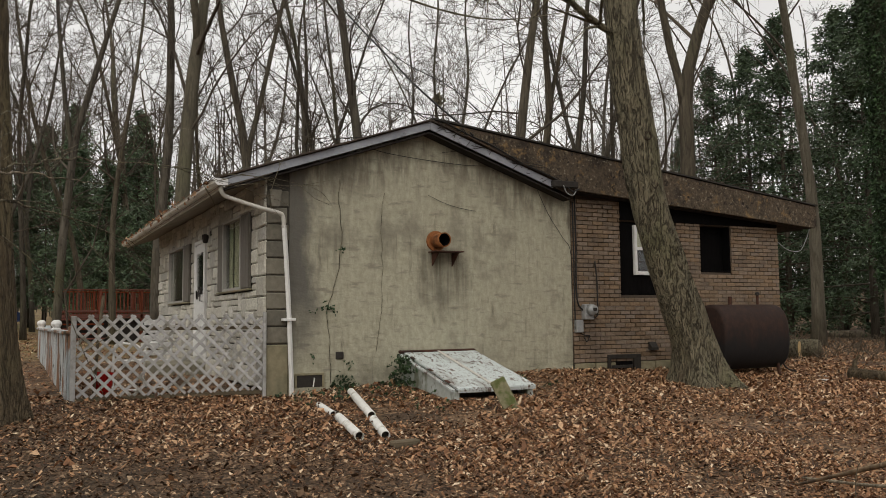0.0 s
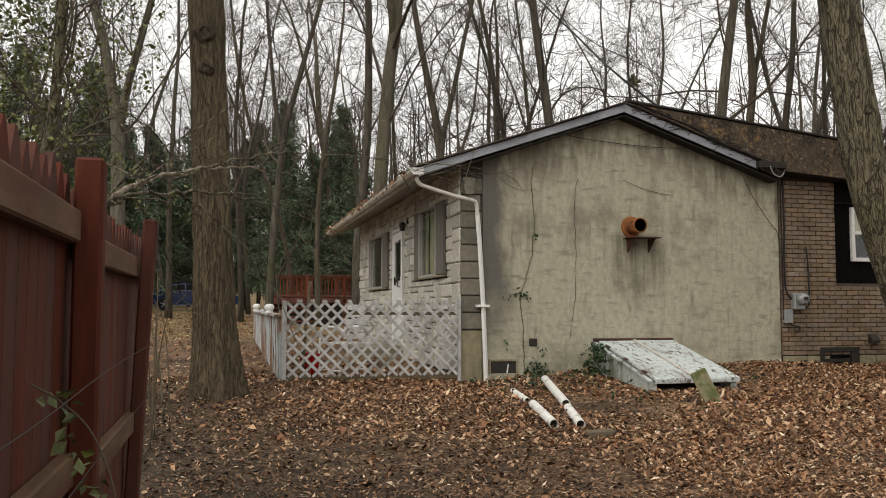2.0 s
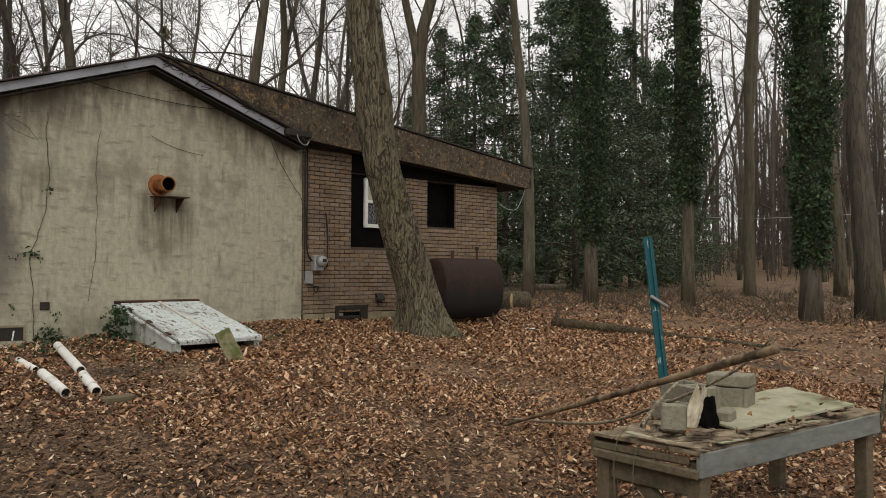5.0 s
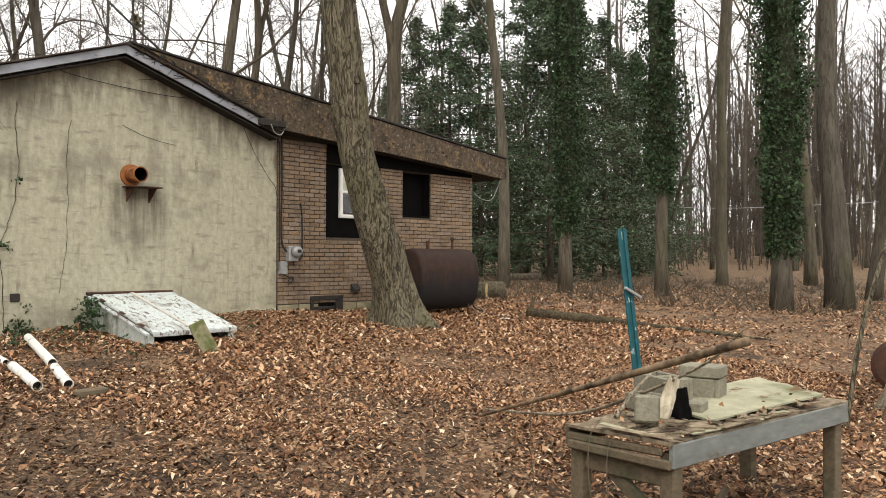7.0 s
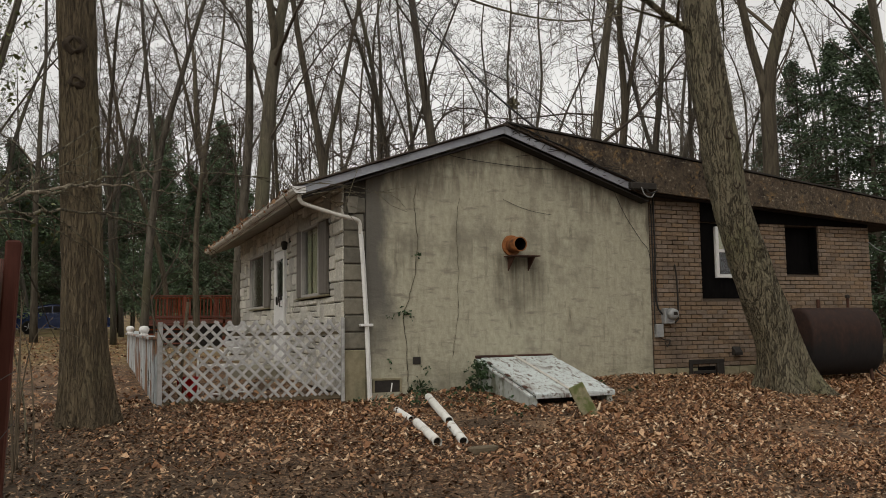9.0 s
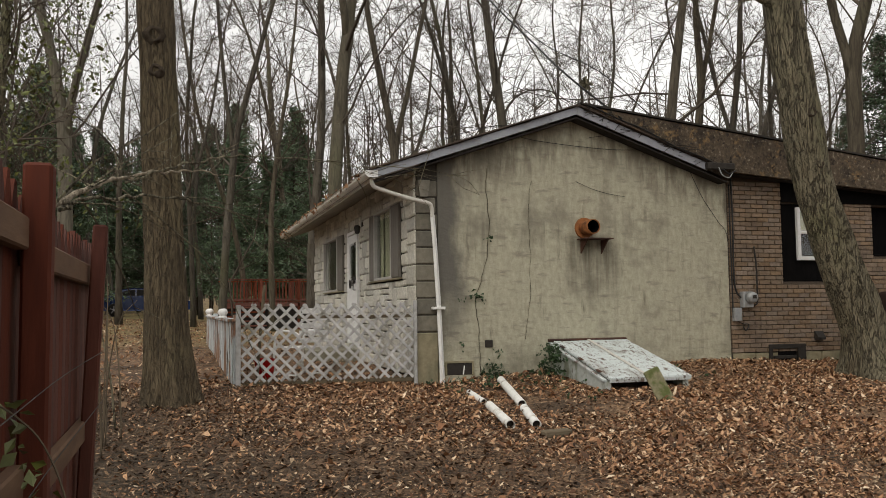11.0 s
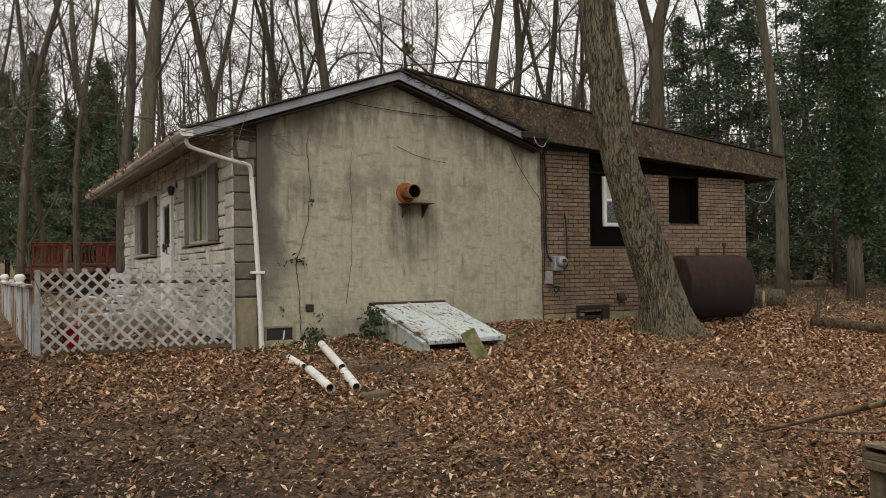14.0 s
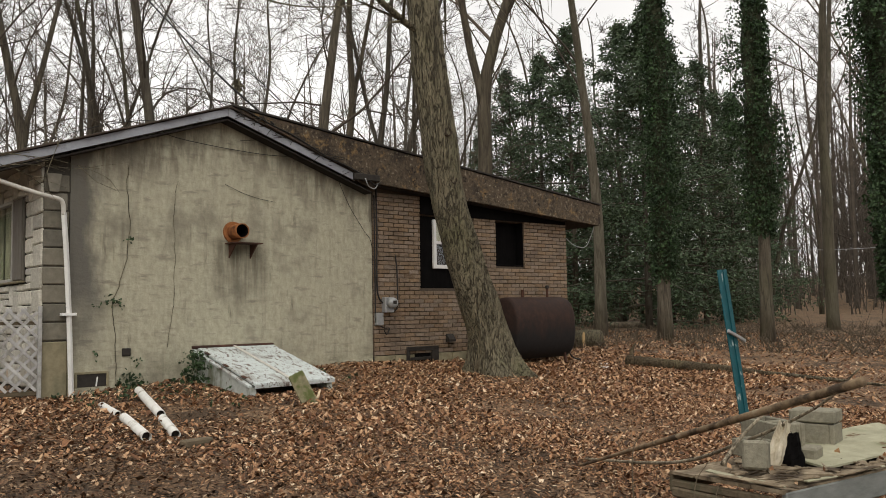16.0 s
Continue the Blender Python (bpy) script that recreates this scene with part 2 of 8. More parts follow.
RUST = mat("rusted_steel", [(0, (0.04, 0.019, 0.014)), (0.5, (0.075, 0.034, 0.022)), (1, (0.115, 0.052, 0.03))], 14, (1, 1, 0.7), rough=0.8, bump=0.35, metal=0.1,
           stain=((0.025, 0.016, 0.014), 1.6, 0.45, 0.7, (1, 1, 0.5)))
TANKRUST = mat("black_bottomed_rusty_steel", [(0, (0.016, 0.01, 0.009)), (0.5, (0.032, 0.017, 0.013)), (1, (0.06, 0.03, 0.02))], 14, (1, 1, 0.7), rough=0.75, bump=0.35, metal=0.1, extra=dark_lower_half)
TERRACOTTA = mat("rusty_orange_flue", [(0, (0.19, 0.072, 0.024)), (1, (0.38, 0.145, 0.048))], 16, rough=0.85, bump=0.3, stain=((0.09, 0.035, 0.015), 5, 0.5, 0.7, (1, 1, 1)))
BULKHEAD = mat("worn_blue_white_steel", [(0, (0.5, 0.56, 0.56)), (1, (0.66, 0.71, 0.7))], 20, rough=0.6, bump=0.15,
               stain=[((0.34, 0.34, 0.32), 2.4, 0.48, 0.7, (1.4, 0.8, 1)), ((0.15, 0.12, 0.1), 11, 0.565, 0.61, (1.6, 0.7, 1)), ((0.12, 0.095, 0.08), 34, 0.585, 0.63, (2.2, 0.5, 1))])
BULKSIDE = mat("mildewed_pale_steel", [(0, (0.36, 0.39, 0.37)), (1, (0.52, 0.55, 0.53))], 16, rough=0.7, bump=0.2, stain=[((0.16, 0.17, 0.12), 3.5, 0.48, 0.66, (1, 1, 0.6)), ((0.12, 0.1, 0.07), 12, 0.58, 0.68, (1, 1, 0.5))])
OLDWOOD = mat("weathered_wood", [(0, (0.077, 0.06, 0.038)), (1, (0.19, 0.15, 0.1))], 30, (0.2, 1, 1), rough=0.9, bump=0.5, coords="object", stain=((0.07, 0.075, 0.045), 4, 0.5, 0.72, (1, 1, 1)))
GREYWOOD = mat("grey_painted_wood", [(0, (0.128, 0.14, 0.13)), (1, (0.248, 0.258, 0.244))], 22, (0.3, 1, 1), rough=0.8, bump=0.35, coords="object", stain=((0.08, 0.065, 0.04), 4, 0.52, 0.68, (0.4, 1, 1)))
ROTWOOD = mat("rotten_plywood", [(0, (0.1, 0.076, 0.05)), (0.5, (0.22, 0.172, 0.115)), (1, (0.36, 0.298, 0.207))], 18, (0.5, 1, 1), rough=0.95, bump=0.6, coords="object", stain=((0.05, 0.035, 0.022), 5, 0.48, 0.64, (0.6, 1, 1)))
LICHENPLY = mat("pale_lichened_plywood", [(0, (0.26, 0.25, 0.17)), (1, (0.42, 0.405, 0.29))], 12, rough=0.95, bump=0.4, coords="object", stain=[((0.17, 0.18, 0.1), 3, 0.5, 0.7, (1, 1, 1)), ((0.13, 0.08, 0.04), 6, 0.6, 0.68, (0.4, 1, 1))])
LATTICE = mat("weathered_white_lattice", [(0, (0.32, 0.318, 0.308)), (1, (0.57, 0.565, 0.55))], 12, rough=0.8, bump=0.25, vary=("object", 0.15), stain=((0.17, 0.16, 0.125), 3.5, 0.5, 0.72, (1, 1, 1)))
PICKETWHITE = mat("peeling_white_boards", [(0, (0.36, 0.39, 0.4)), (1, (0.58, 0.62, 0.63))], 14, (1, 1, 0.3), rough=0.8, bump=0.3, vary=("object", 0.2), stain=[((0.25, 0.14, 0.085), 2.2, 0.5, 0.58, (1, 1, 0.4)), ((0.1, 0.085, 0.065), 9, 0.54, 0.62, (1, 1, 0.25))])
RAILWOOD = mat("brown_rail_wood", [(0, (0.085, 0.047, 0.028)), (1, (0.19, 0.112, 0.066))], 16, (1, 0.15, 1), rough=0.85, bump=0.4, stain=((0.1, 0.03, 0.018), 2.5, 0.5, 0.7, (1, 0.4, 1)))
REDFENCE = mat("red_stained_boards", [(0, (0.055, 0.016, 0.011)), (0.5, (0.09, 0.027, 0.017)), (1, (0.135, 0.046, 0.03))], 16, (1, 1, 0.12), rough=0.8, bump=0.4, vary=("object", 0.2),
               stain=((0.06, 0.035, 0.022), 2.2, 0.5, 0.75, (1, 1, 0.3)))
DECKRED = mat("deck_red_stain", [(0, (0.13, 0.032, 0.018)), (1, (0.25, 0.075, 0.04))], 8, rough=0.75, vary=("object", 0.2))
PVC = mat("dirty_white_pvc", [(0, (0.7, 0.7, 0.66)), (1, (0.85, 0.85, 0.82))], 9, rough=0.45, bump=0.08, stain=((0.26, 0.22, 0.15), 4, 0.52, 0.72, (1, 1, 1)))
CINDER = mat("cinder_block", [(0, (0.17, 0.156, 0.116)), (1, (0.3, 0.28, 0.212))], 45, rough=0.95, bump=0.6, stain=((0.14, 0.135, 0.105), 5, 0.5, 0.75, (1, 1, 1)))
TEAL = mat("chipped_teal_paint", [(0, (0.003, 0.055, 0.07)), (1, (0.008, 0.1, 0.12))], 14, rough=0.55, bump=0.15, stain=[((0.4, 0.44, 0.43), 9, 0.6, 0.65, (1, 1, 0.6))])
CABINETBLUE = mat("blue_grey_enamel", [(0, (0.1, 0.125, 0.135)), (1, (0.17, 0.2, 0.21))], 9, rough=0.6, bump=0.1, stain=((0.08, 0.08, 0.06), 4, 0.5, 0.7, (1, 1, 0.4)))
GREYMETAL = mat("galvanised_grey", [(0, (0.26, 0.27, 0.27)), (1, (0.4, 0.41, 0.41))], 14, rough=0.5, bump=0.1, metal=0.4)
DARKMETAL = mat("dark_metal", [(0, (0.02, 0.018, 0.016)), (1, (0.05, 0.043, 0.036))], 18, rough=0.65, bump=0.2, metal=0.2)
CABLE = mat("black_cable", [(0, (0.012, 0.012, 0.012)), (1, (0.03, 0.028, 0.026))], 30, rough=0.7, bump=0)
WINFRAME = mat("pale_window_metal", [(0, (0.34, 0.33, 0.3)), (1, (0.48, 0.465, 0.43))], 14, rough=0.6, bump=0.1)
SHUTTER = mat("taupe_shutter_paint", [(0, (0.13, 0.118, 0.1)), (1, (0.21, 0.192, 0.166))], 18, (1, 1, 0.3), rough=0.8, bump=0.3)
CURTAIN = mat("green_beige_curtain", [(0, (0.4, 0.4, 0.26)), (1, (0.58, 0.57, 0.4))], 12, (1, 1, 0.05), rough=0.95, bump=0.4)
GREYCURTAIN = mat("grey_curtain", [(0, (0.3, 0.29, 0.26)), (1, (0.46, 0.45, 0.41))], 12, (1, 1, 0.05), rough=0.95, bump=0.4)
# the dimness of the rooms is put into this dark base colour
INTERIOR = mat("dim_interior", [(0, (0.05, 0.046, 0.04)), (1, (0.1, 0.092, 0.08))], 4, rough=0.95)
MOSSSTONE = mat("mossy_stone", [(0, (0.15, 0.14, 0.085)), (1, (0.3, 0.27, 0.17))], 16, rough=0.95, bump=0.5, stain=((0.1, 0.12, 0.04), 5, 0.46, 0.62, (1, 1, 1)))
CARBLUE = mat("dark_blue_car_paint", [(0, (0.008, 0.02, 0.075)), (1, (0.012, 0.028, 0.1))], 3, rough=0.18, bump=0, spec=0.5)
RUBBER = mat("rubber", [(0, (0.012, 0.012, 0.012)), (1, (0.025, 0.024, 0.023))], 20, rough=0.9)
ALLOY = mat("alloy", [(0, (0.4, 0.4, 0.41)), (1, (0.55, 0.55, 0.56))], 20, rough=0.5, metal=0.2, bump=0)
TAILRED = mat("tail_lamp_red", [(0, (0.3, 0.01, 0.01)), (1, (0.4, 0.015, 0.012))], 20, rough=0.2, bump=0)
SIDING = mat("far_white_siding", [(0, (0.55, 0.55, 0.54)), (1, (0.68, 0.68, 0.67))], 2, (0.2, 0.2, 4), rough=0.8)
def furrows(scale, depth_col, squash=0.14, strength=0.7):
    """Interlaced upright furrows between ridges of bark; gives the colour and the relief."""
    def run(nt, vec, col):
        n1 = noise_at(nt, vec, scale, 2.5, 0.55, (1, 1, squash))
        n2 = noise_at(nt, vec, scale * 2.3, 3, 0.6, (1, 1, squash * 1.6))
        v1 = math_node(nt, "ABSOLUTE", math_node(nt, "SUBTRACT", n1, 0.5))
        v2 = math_node(nt, "ABSOLUTE", math_node(nt, "SUBTRACT", n2, 0.5))
        ridge = math_node(nt, "MULTIPLY", smooth(nt, v1, 0.0, 0.045), math_node(nt, "ADD", math_node(nt, "MULTIPLY", smooth(nt, v2, 0.0, 0.045), 0.4), 0.6))
        crack = math_node(nt, "SUBTRACT", 1.0, ridge)
        return mixed(nt, math_node(nt, "MULTIPLY", crack, strength), col, depth_col), ridge
    return run


BARK = mat("grey_brown_bark", [(0, (0.125, 0.108, 0.07)), (0.5, (0.185, 0.162, 0.108)), (1, (0.25, 0.222, 0.155))], 40, (1, 1, 0.3), rough=0.95, bump=0.9, bdist=0.015,
           stain=[((0.16, 0.15, 0.085), 1.5, 0.5, 0.75, (1, 1, 0.5)), ((0.11, 0.085, 0.055), 2.5, 0.55, 0.75, (1, 1, 0.4))], extra=furrows(15, (0.042, 0.035, 0.024), 0.17, 0.85), relief=(26, (1, 1, 0.2), 1.0, 0.05))
BARKDARK = mat("dark_brown_bark", [(0, (0.06, 0.045, 0.027)), (0.5, (0.116, 0.089, 0.054)), (1, (0.172, 0.136, 0.086))], 34, (1, 1, 0.22), rough=0.95, bump=1.0, bdist=0.02,
               stain=[((0.15, 0.125, 0.07), 1.5, 0.5, 0.75, (1, 1, 0.5)), ((0.085, 0.064, 0.04), 1.6, 0.52, 0.75, (1, 1, 0.3))], extra=furrows(19, (0.045, 0.034, 0.022), 0.11, 0.65), relief=(22, (1, 1, 0.14), 0.9, 0.035))
KNOTBARK = mat("dark_knot_bark", [(0, (0.018, 0.013, 0.009)), (1, (0.07, 0.052, 0.034))], 26, rough=0.95, bump=0.8, bdist=0.02)
BARKPALE = mat("pale_bark", [(0, (0.2, 0.165, 0.115)), (0.5, (0.36, 0.305, 0.22)), (1, (0.5, 0.435, 0.33))], 20, (1, 1, 0.2), rough=0.95, bump=0.8, bdist=0.02,
               stain=((0.14, 0.13, 0.085), 1.5, 0.52, 0.75, (1, 1, 0.5)), extra=furrows(17, (0.14, 0.112, 0.08), 0.1, 0.5), relief=(24, (1, 1, 0.22), 0.9, 0.03))
BARKFAR = mat("forest_bark", [(0, (0.045, 0.037, 0.027)), (0.5, (0.088, 0.075, 0.055)), (1, (0.14, 0.124, 0.094))], 7, (1, 1, 0.2), rough=0.95, bump=0.8, bdist=0.04, vary=("object", 0.35),
              stain=((0.085, 0.083, 0.045), 0.8, 0.5, 0.75, (1, 1, 0.4)), extra=furrows(7, (0.028, 0.022, 0.017), 0.1, 0.6))
PALEFAR = mat("pale_forest_bark", [(0, (0.066, 0.058, 0.042)), (0.5, (0.124, 0.11, 0.081)), (1, (0.2, 0.178, 0.136))], 7, (1, 1, 0.2), rough=0.95, bump=0.8, bdist=0.04, vary=("object", 0.2),
              stain=((0.12, 0.115, 0.07), 0.8, 0.5, 0.75, (1, 1, 0.4)), extra=furrows(7, (0.05, 0.042, 0.032), 0.1, 0.5))
TWIGFAR = mat("forest_twigs", [(0, (0.052, 0.042, 0.032)), (1, (0.12, 0.097, 0.074))], 2, rough=0.95, bump=0, vary=("object", 0.3))
EVERGREEN = mat("evergreen_leaves", [(0, (0.055, 0.092, 0.048)), (0.5, (0.095, 0.145, 0.076)), (1, (0.15, 0.205, 0.11))], 1.2, rough=0.6, bump=0, vary=("island", 0.55), spec=0.4)
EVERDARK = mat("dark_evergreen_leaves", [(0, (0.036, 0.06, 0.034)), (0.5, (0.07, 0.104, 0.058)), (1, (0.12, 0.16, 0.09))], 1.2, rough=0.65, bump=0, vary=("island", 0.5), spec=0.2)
IVY = mat("ivy_leaves", [(0, (0.02, 0.04, 0.018)), (0.5, (0.036, 0.064, 0.028)), (1, (0.062, 0.095, 0.042))], 2.5, rough=0.6, bump=0, vary=("island", 0.5), spec=0.2)
HOLLY = mat("holly_leaves", [(0, (0.06, 0.08, 0.018)), (1, (0.16, 0.17, 0.05))], 3, rough=0.45, bump=0, vary=("island", 0.45), spec=0.5)
# stems inside the ivy, with the shade between leaves in the colour
IVYSHADE = mat("shaded_ivy_stems", [(0, (0.012, 0.014, 0.008)), (0.5, (0.03, 0.036, 0.018)), (1, (0.06, 0.062, 0.034))], 9, rough=0.95, bump=1.0, bdist=0.08)
BRUSH = mat("dry_brush", [(0, (0.065, 0.05, 0.035)), (1, (0.15, 0.12, 0.082))], 2, rough=0.95, bump=0, vary=("island", 0.3))


def litter_colour(nt, vec, col):
    v = nt.nodes.new("ShaderNodeTexVoronoi")
    v.inputs["Scale"].default_value = 34
    warp = setin(nt.nodes.new("ShaderNodeTexNoise"), Scale=30, Detail=3, Roughness=0.6)
    nt.links.new(vec, warp.inputs["Vector"])
    shift = nt.nodes.new("ShaderNodeVectorMath")
    shift.operation = "MULTIPLY_ADD"
    nt.links.new(warp.outputs["Color"], shift.inputs[0])
    shift.inputs[1].default_value = (0.06, 0.06, 0.06)
    nt.links.new(vec, shift.inputs[2])
    nt.links.new(shift.outputs[0], v.inputs["Vector"])
    sep = nt.nodes.new("ShaderNodeSeparateColor")
    nt.links.new(v.outputs["Color"], sep.inputs[0])
    r = ramp_node(nt, [(0, (0.045, 0.028, 0.018)), (0.35, (0.13, 0.075, 0.042)), (0.75, (0.27, 0.158, 0.088)), (1, (0.48, 0.32, 0.19))])
    nt.links.new(sep.outputs[0], r.inputs["Fac"])
    col = mixed(nt, 0.72, col, r.outputs["Color"])
    bare = smooth(nt, noise_at(nt, vec, 1.1, 6, 0.7), 0.5, 0.6)
    col = mixed(nt, math_node(nt, "MULTIPLY", bare, 0.7), col, (0.035, 0.026, 0.018))
    pos = nt.nodes.new("ShaderNodeSeparateXYZ")
    nt.links.new(vec, pos.inputs[0])
    lee = math_node(nt, "ADD", pos.outputs[0], math_node(nt, "MULTIPLY", math_node(nt, "ADD", pos.outputs[1], 4.0), 0.55))
    lee = math_node(nt, "ADD", lee, math_node(nt, "MULTIPLY", math_node(nt, "SUBTRACT", noise_at(nt, vec, 0.9, 5, 0.65), 0.5), 4.0))
    humus = math_node(nt, "MULTIPLY", math_node(nt, "SUBTRACT", 1.0, smooth(nt, lee, -3.2, -0.6)), math_node(nt, "SUBTRACT", 1.0, smooth(nt, pos.outputs[1], -1.5, 1.0)))
    col = mixed(nt, math_node(nt, "MULTIPLY", humus, 0.75), col, (0.034, 0.028, 0.019))
    grass = math_node(nt, "MULTIPLY", smooth(nt, noise_at(nt, vec, 0.6, 6, 0.65), 0.38, 0.6), math_node(nt, "MULTIPLY", smooth(nt, pos.outputs[1], 6.0, 15.0), math_node(nt, "SUBTRACT", 1.0, smooth(nt, pos.outputs[0], -1.0, 4.0))))
    col = mixed(nt, math_node(nt, "MULTIPLY", grass, 0.8), col, (0.26, 0.21, 0.085))
    field = math_node(nt, "MULTIPLY", smooth(nt, noise_at(nt, vec, 0.8, 6, 0.65), 0.35, 0.6), smooth(nt, pos.outputs[0], 13.0, 20.0))
    col = mixed(nt, math_node(nt, "MULTIPLY", field, 0.6), col, (0.17, 0.112, 0.065))
    weeds = math_node(nt, "MULTIPLY", smooth(nt, noise_at(nt, vec, 2.2, 8, 0.75), 0.5, 0.62), smooth(nt, pos.outputs[0], 10.5, 14.0))
    return mixed(nt, math_node(nt, "MULTIPLY", weeds, 0.75), col, (0.05, 0.042, 0.024))


GROUND = mat("leaf_litter_soil", [(0, (0.03, 0.022, 0.015)), (0.5, (0.085, 0.054, 0.033)), (1, (0.2, 0.125, 0.073))], 7, rough=0.95, bump=0.8, bdist=0.04,
             stain=[((0.14, 0.11, 0.06), 0.22, 0.55, 0.75, (1, 1, 1)), ((0.04, 0.029, 0.019), 0.7, 0.5, 0.66, (1, 1, 1))], extra=litter_colour)


def leaf_material(name, stops):
    m = bpy.data.materials.new(name)
    m.use_nodes = True
    nt = m.node_tree
    p = nt.nodes["Principled BSDF"]
    rnd = nt.nodes.new("ShaderNodeNewGeometry").outputs["Random Per Island"]
    r = ramp_node(nt, stops)
    nt.links.new(rnd, r.inputs["Fac"])
    vec = nt.nodes.new("ShaderNodeNewGeometry").outputs["Position"]
    f = smooth(nt, noise_at(nt, vec, 55, 4, 0.6), 0.4, 0.7)
    col = mixed(nt, math_node(nt, "MULTIPLY", f, 0.4), r.outputs["Color"], (0.09, 0.05, 0.028))
    nt.links.new(col, p.inputs["Base Color"])
    setin(p, Roughness=0.75, Specular_IOR_Level=0.3)
    return m


LEAF = leaf_material("fallen_leaves", [(0, (0.04, 0.025, 0.016)), (0.2, (0.12, 0.056, 0.029)), (0.46, (0.27, 0.132, 0.066)), (0.74, (0.45, 0.257, 0.135)), (0.91, (0.61, 0.41, 0.25)), (1, (0.78, 0.64, 0.46))])
OLDLEAF = leaf_material("rotting_leaves", [(0, (0.022, 0.015, 0.01)), (0.35, (0.066, 0.041, 0.024)), (0.7, (0.135, 0.082, 0.047)), (0.9, (0.25, 0.16, 0.095)), (1, (0.5, 0.38, 0.25))])


def glass_material():
    m = bpy.data.materials.new("window_glass")
    m.use_nodes = True
    setin(m.node_tree.nodes["Principled BSDF"], Base_Color=(0.96, 0.98, 0.97, 1), Roughness=0.06, Transmission_Weight=1.0, IOR=1.45)
    return m


GLASS = glass_material()


# ---------------------------------------------------------------- mesh tools
class Geo:
    """Vertices and faces of one mesh."""

    def __init__(self):
        self.v, self.f = [], []

    def add(self, verts, faces):
        o = len(self.v)
        self.v += [tuple(map(float, q)) for q in verts]
        self.f += [tuple(i + o for i in q) for q in faces]
        return self

    def box(self, c, s, bevel=0.004, m=None):
        """A box with chamfered edges: centre, size; m turns and moves it."""
        h = [q / 2 for q in s]
        b = min(bevel, min(h) * 0.6)
        pts = []
        for k in range(8):
            sg = [1 if k >> i & 1 else -1 for i in range(3)]
            for a in range(3):
                pts.append(Vector([sg[i] * (h[i] - (0 if i == a else b)) for i in range(3)]) + Vector(c))
        if m is not None:
            pts = [m @ q for q in pts]
        return self.add(pts, CBOX)

    def prism(self, poly, axis, a, b):
        """A closed outline in the two other axes, drawn out along one axis from a to b."""
        n = len(poly)
        put = {"x": lambda p, t: (t, p[0], p[1]), "y": lambda p, t: (p[0], t, p[1]), "z": lambda p, t: (p[0], p[1], t)}[axis]
        verts = [put(p, a) for p in poly] + [put(p, b) for p in poly]
        faces = [tuple(range(n)), tuple(range(2 * n - 1, n - 1, -1))]
        faces += [(i, i + n, (i + 1) % n + n, (i + 1) % n) for i in range(n)]
        return self.add(verts, faces)

    def tube(self, pts, radii, sides=8, caps=True, bumpy=None):
        pts = np.array([tuple(p) for p in pts], float)
        n = len(pts)
        radii = np.full(n, radii, float) if np.isscalar(radii) else np.array(radii, float)
        d = np.gradient(pts, axis=0)
        d /= np.linalg.norm(d, axis=1)[:, None] + 1e-9
        ref = np.array((1.0, 0, 0)) if abs(d[:, 0]).max() < 0.85 else (np.array((0, 1.0, 0)) if abs(d[:, 1]).max() < 0.85 else np.array((0.3, 0.2, 1.0)))
        u = np.cross(d, ref)
        u /= np.linalg.norm(u, axis=1)[:, None] + 1e-9
        w = np.cross(d, u)
        ang = np.arange(sides) * 2 * np.pi / sides
        rr = radii[:, None] * np.ones((n, sides))
        if bumpy is not None:
            rr = rr * bumpy(np.arange(n)[:, None], ang[None, :])
        ring = pts[:, None, :] + rr[:, :, None] * (np.cos(ang)[None, :, None] * u[:, None, :] + np.sin(ang)[None, :, None] * w[:, None, :])
        faces = []
        for i in range(n - 1):
            for j in range(sides):
                k = (j + 1) % sides
                faces.append((i * sides + j, i * sides + k, (i + 1) * sides + k, (i + 1) * sides + j))
        if caps:
            faces += [tuple(range(sides - 1, -1, -1)), tuple((n - 1) * sides + j for j in range(sides))]
        return self.add(ring.reshape(-1, 3), faces)

    def lathe(self, profile, sides=20, m=None):
        """Radius and height pairs turned about z."""
        ang = [2 * math.pi * j / sides for j in range(sides)]
        verts = [Vector((r * math.cos(a), r * math.sin(a), z)) for r, z in profile for a in ang]
        if m is not None:
            verts = [m @ q for q in verts]
        n = len(profile)
        faces = [(i * sides + j, i * sides + (j + 1) % sides, (i + 1) * sides + (j + 1) % sides, (i + 1) * sides + j) for i in range(n - 1) for j in range(sides)]
        faces += [tuple(range(sides - 1, -1, -1)), tuple((n - 1) * sides + j for j in range(sides))]
        return self.add(verts, faces)

    def mesh(self, name, material, soft=False):
        me = bpy.data.meshes.new(name)
        me.from_pydata(self.v, [], self.f)
        me.materials.append(material)
        if soft:
            me.polygons.foreach_set("use_smooth", [True] * len(me.polygons))
        me.update()
        return me


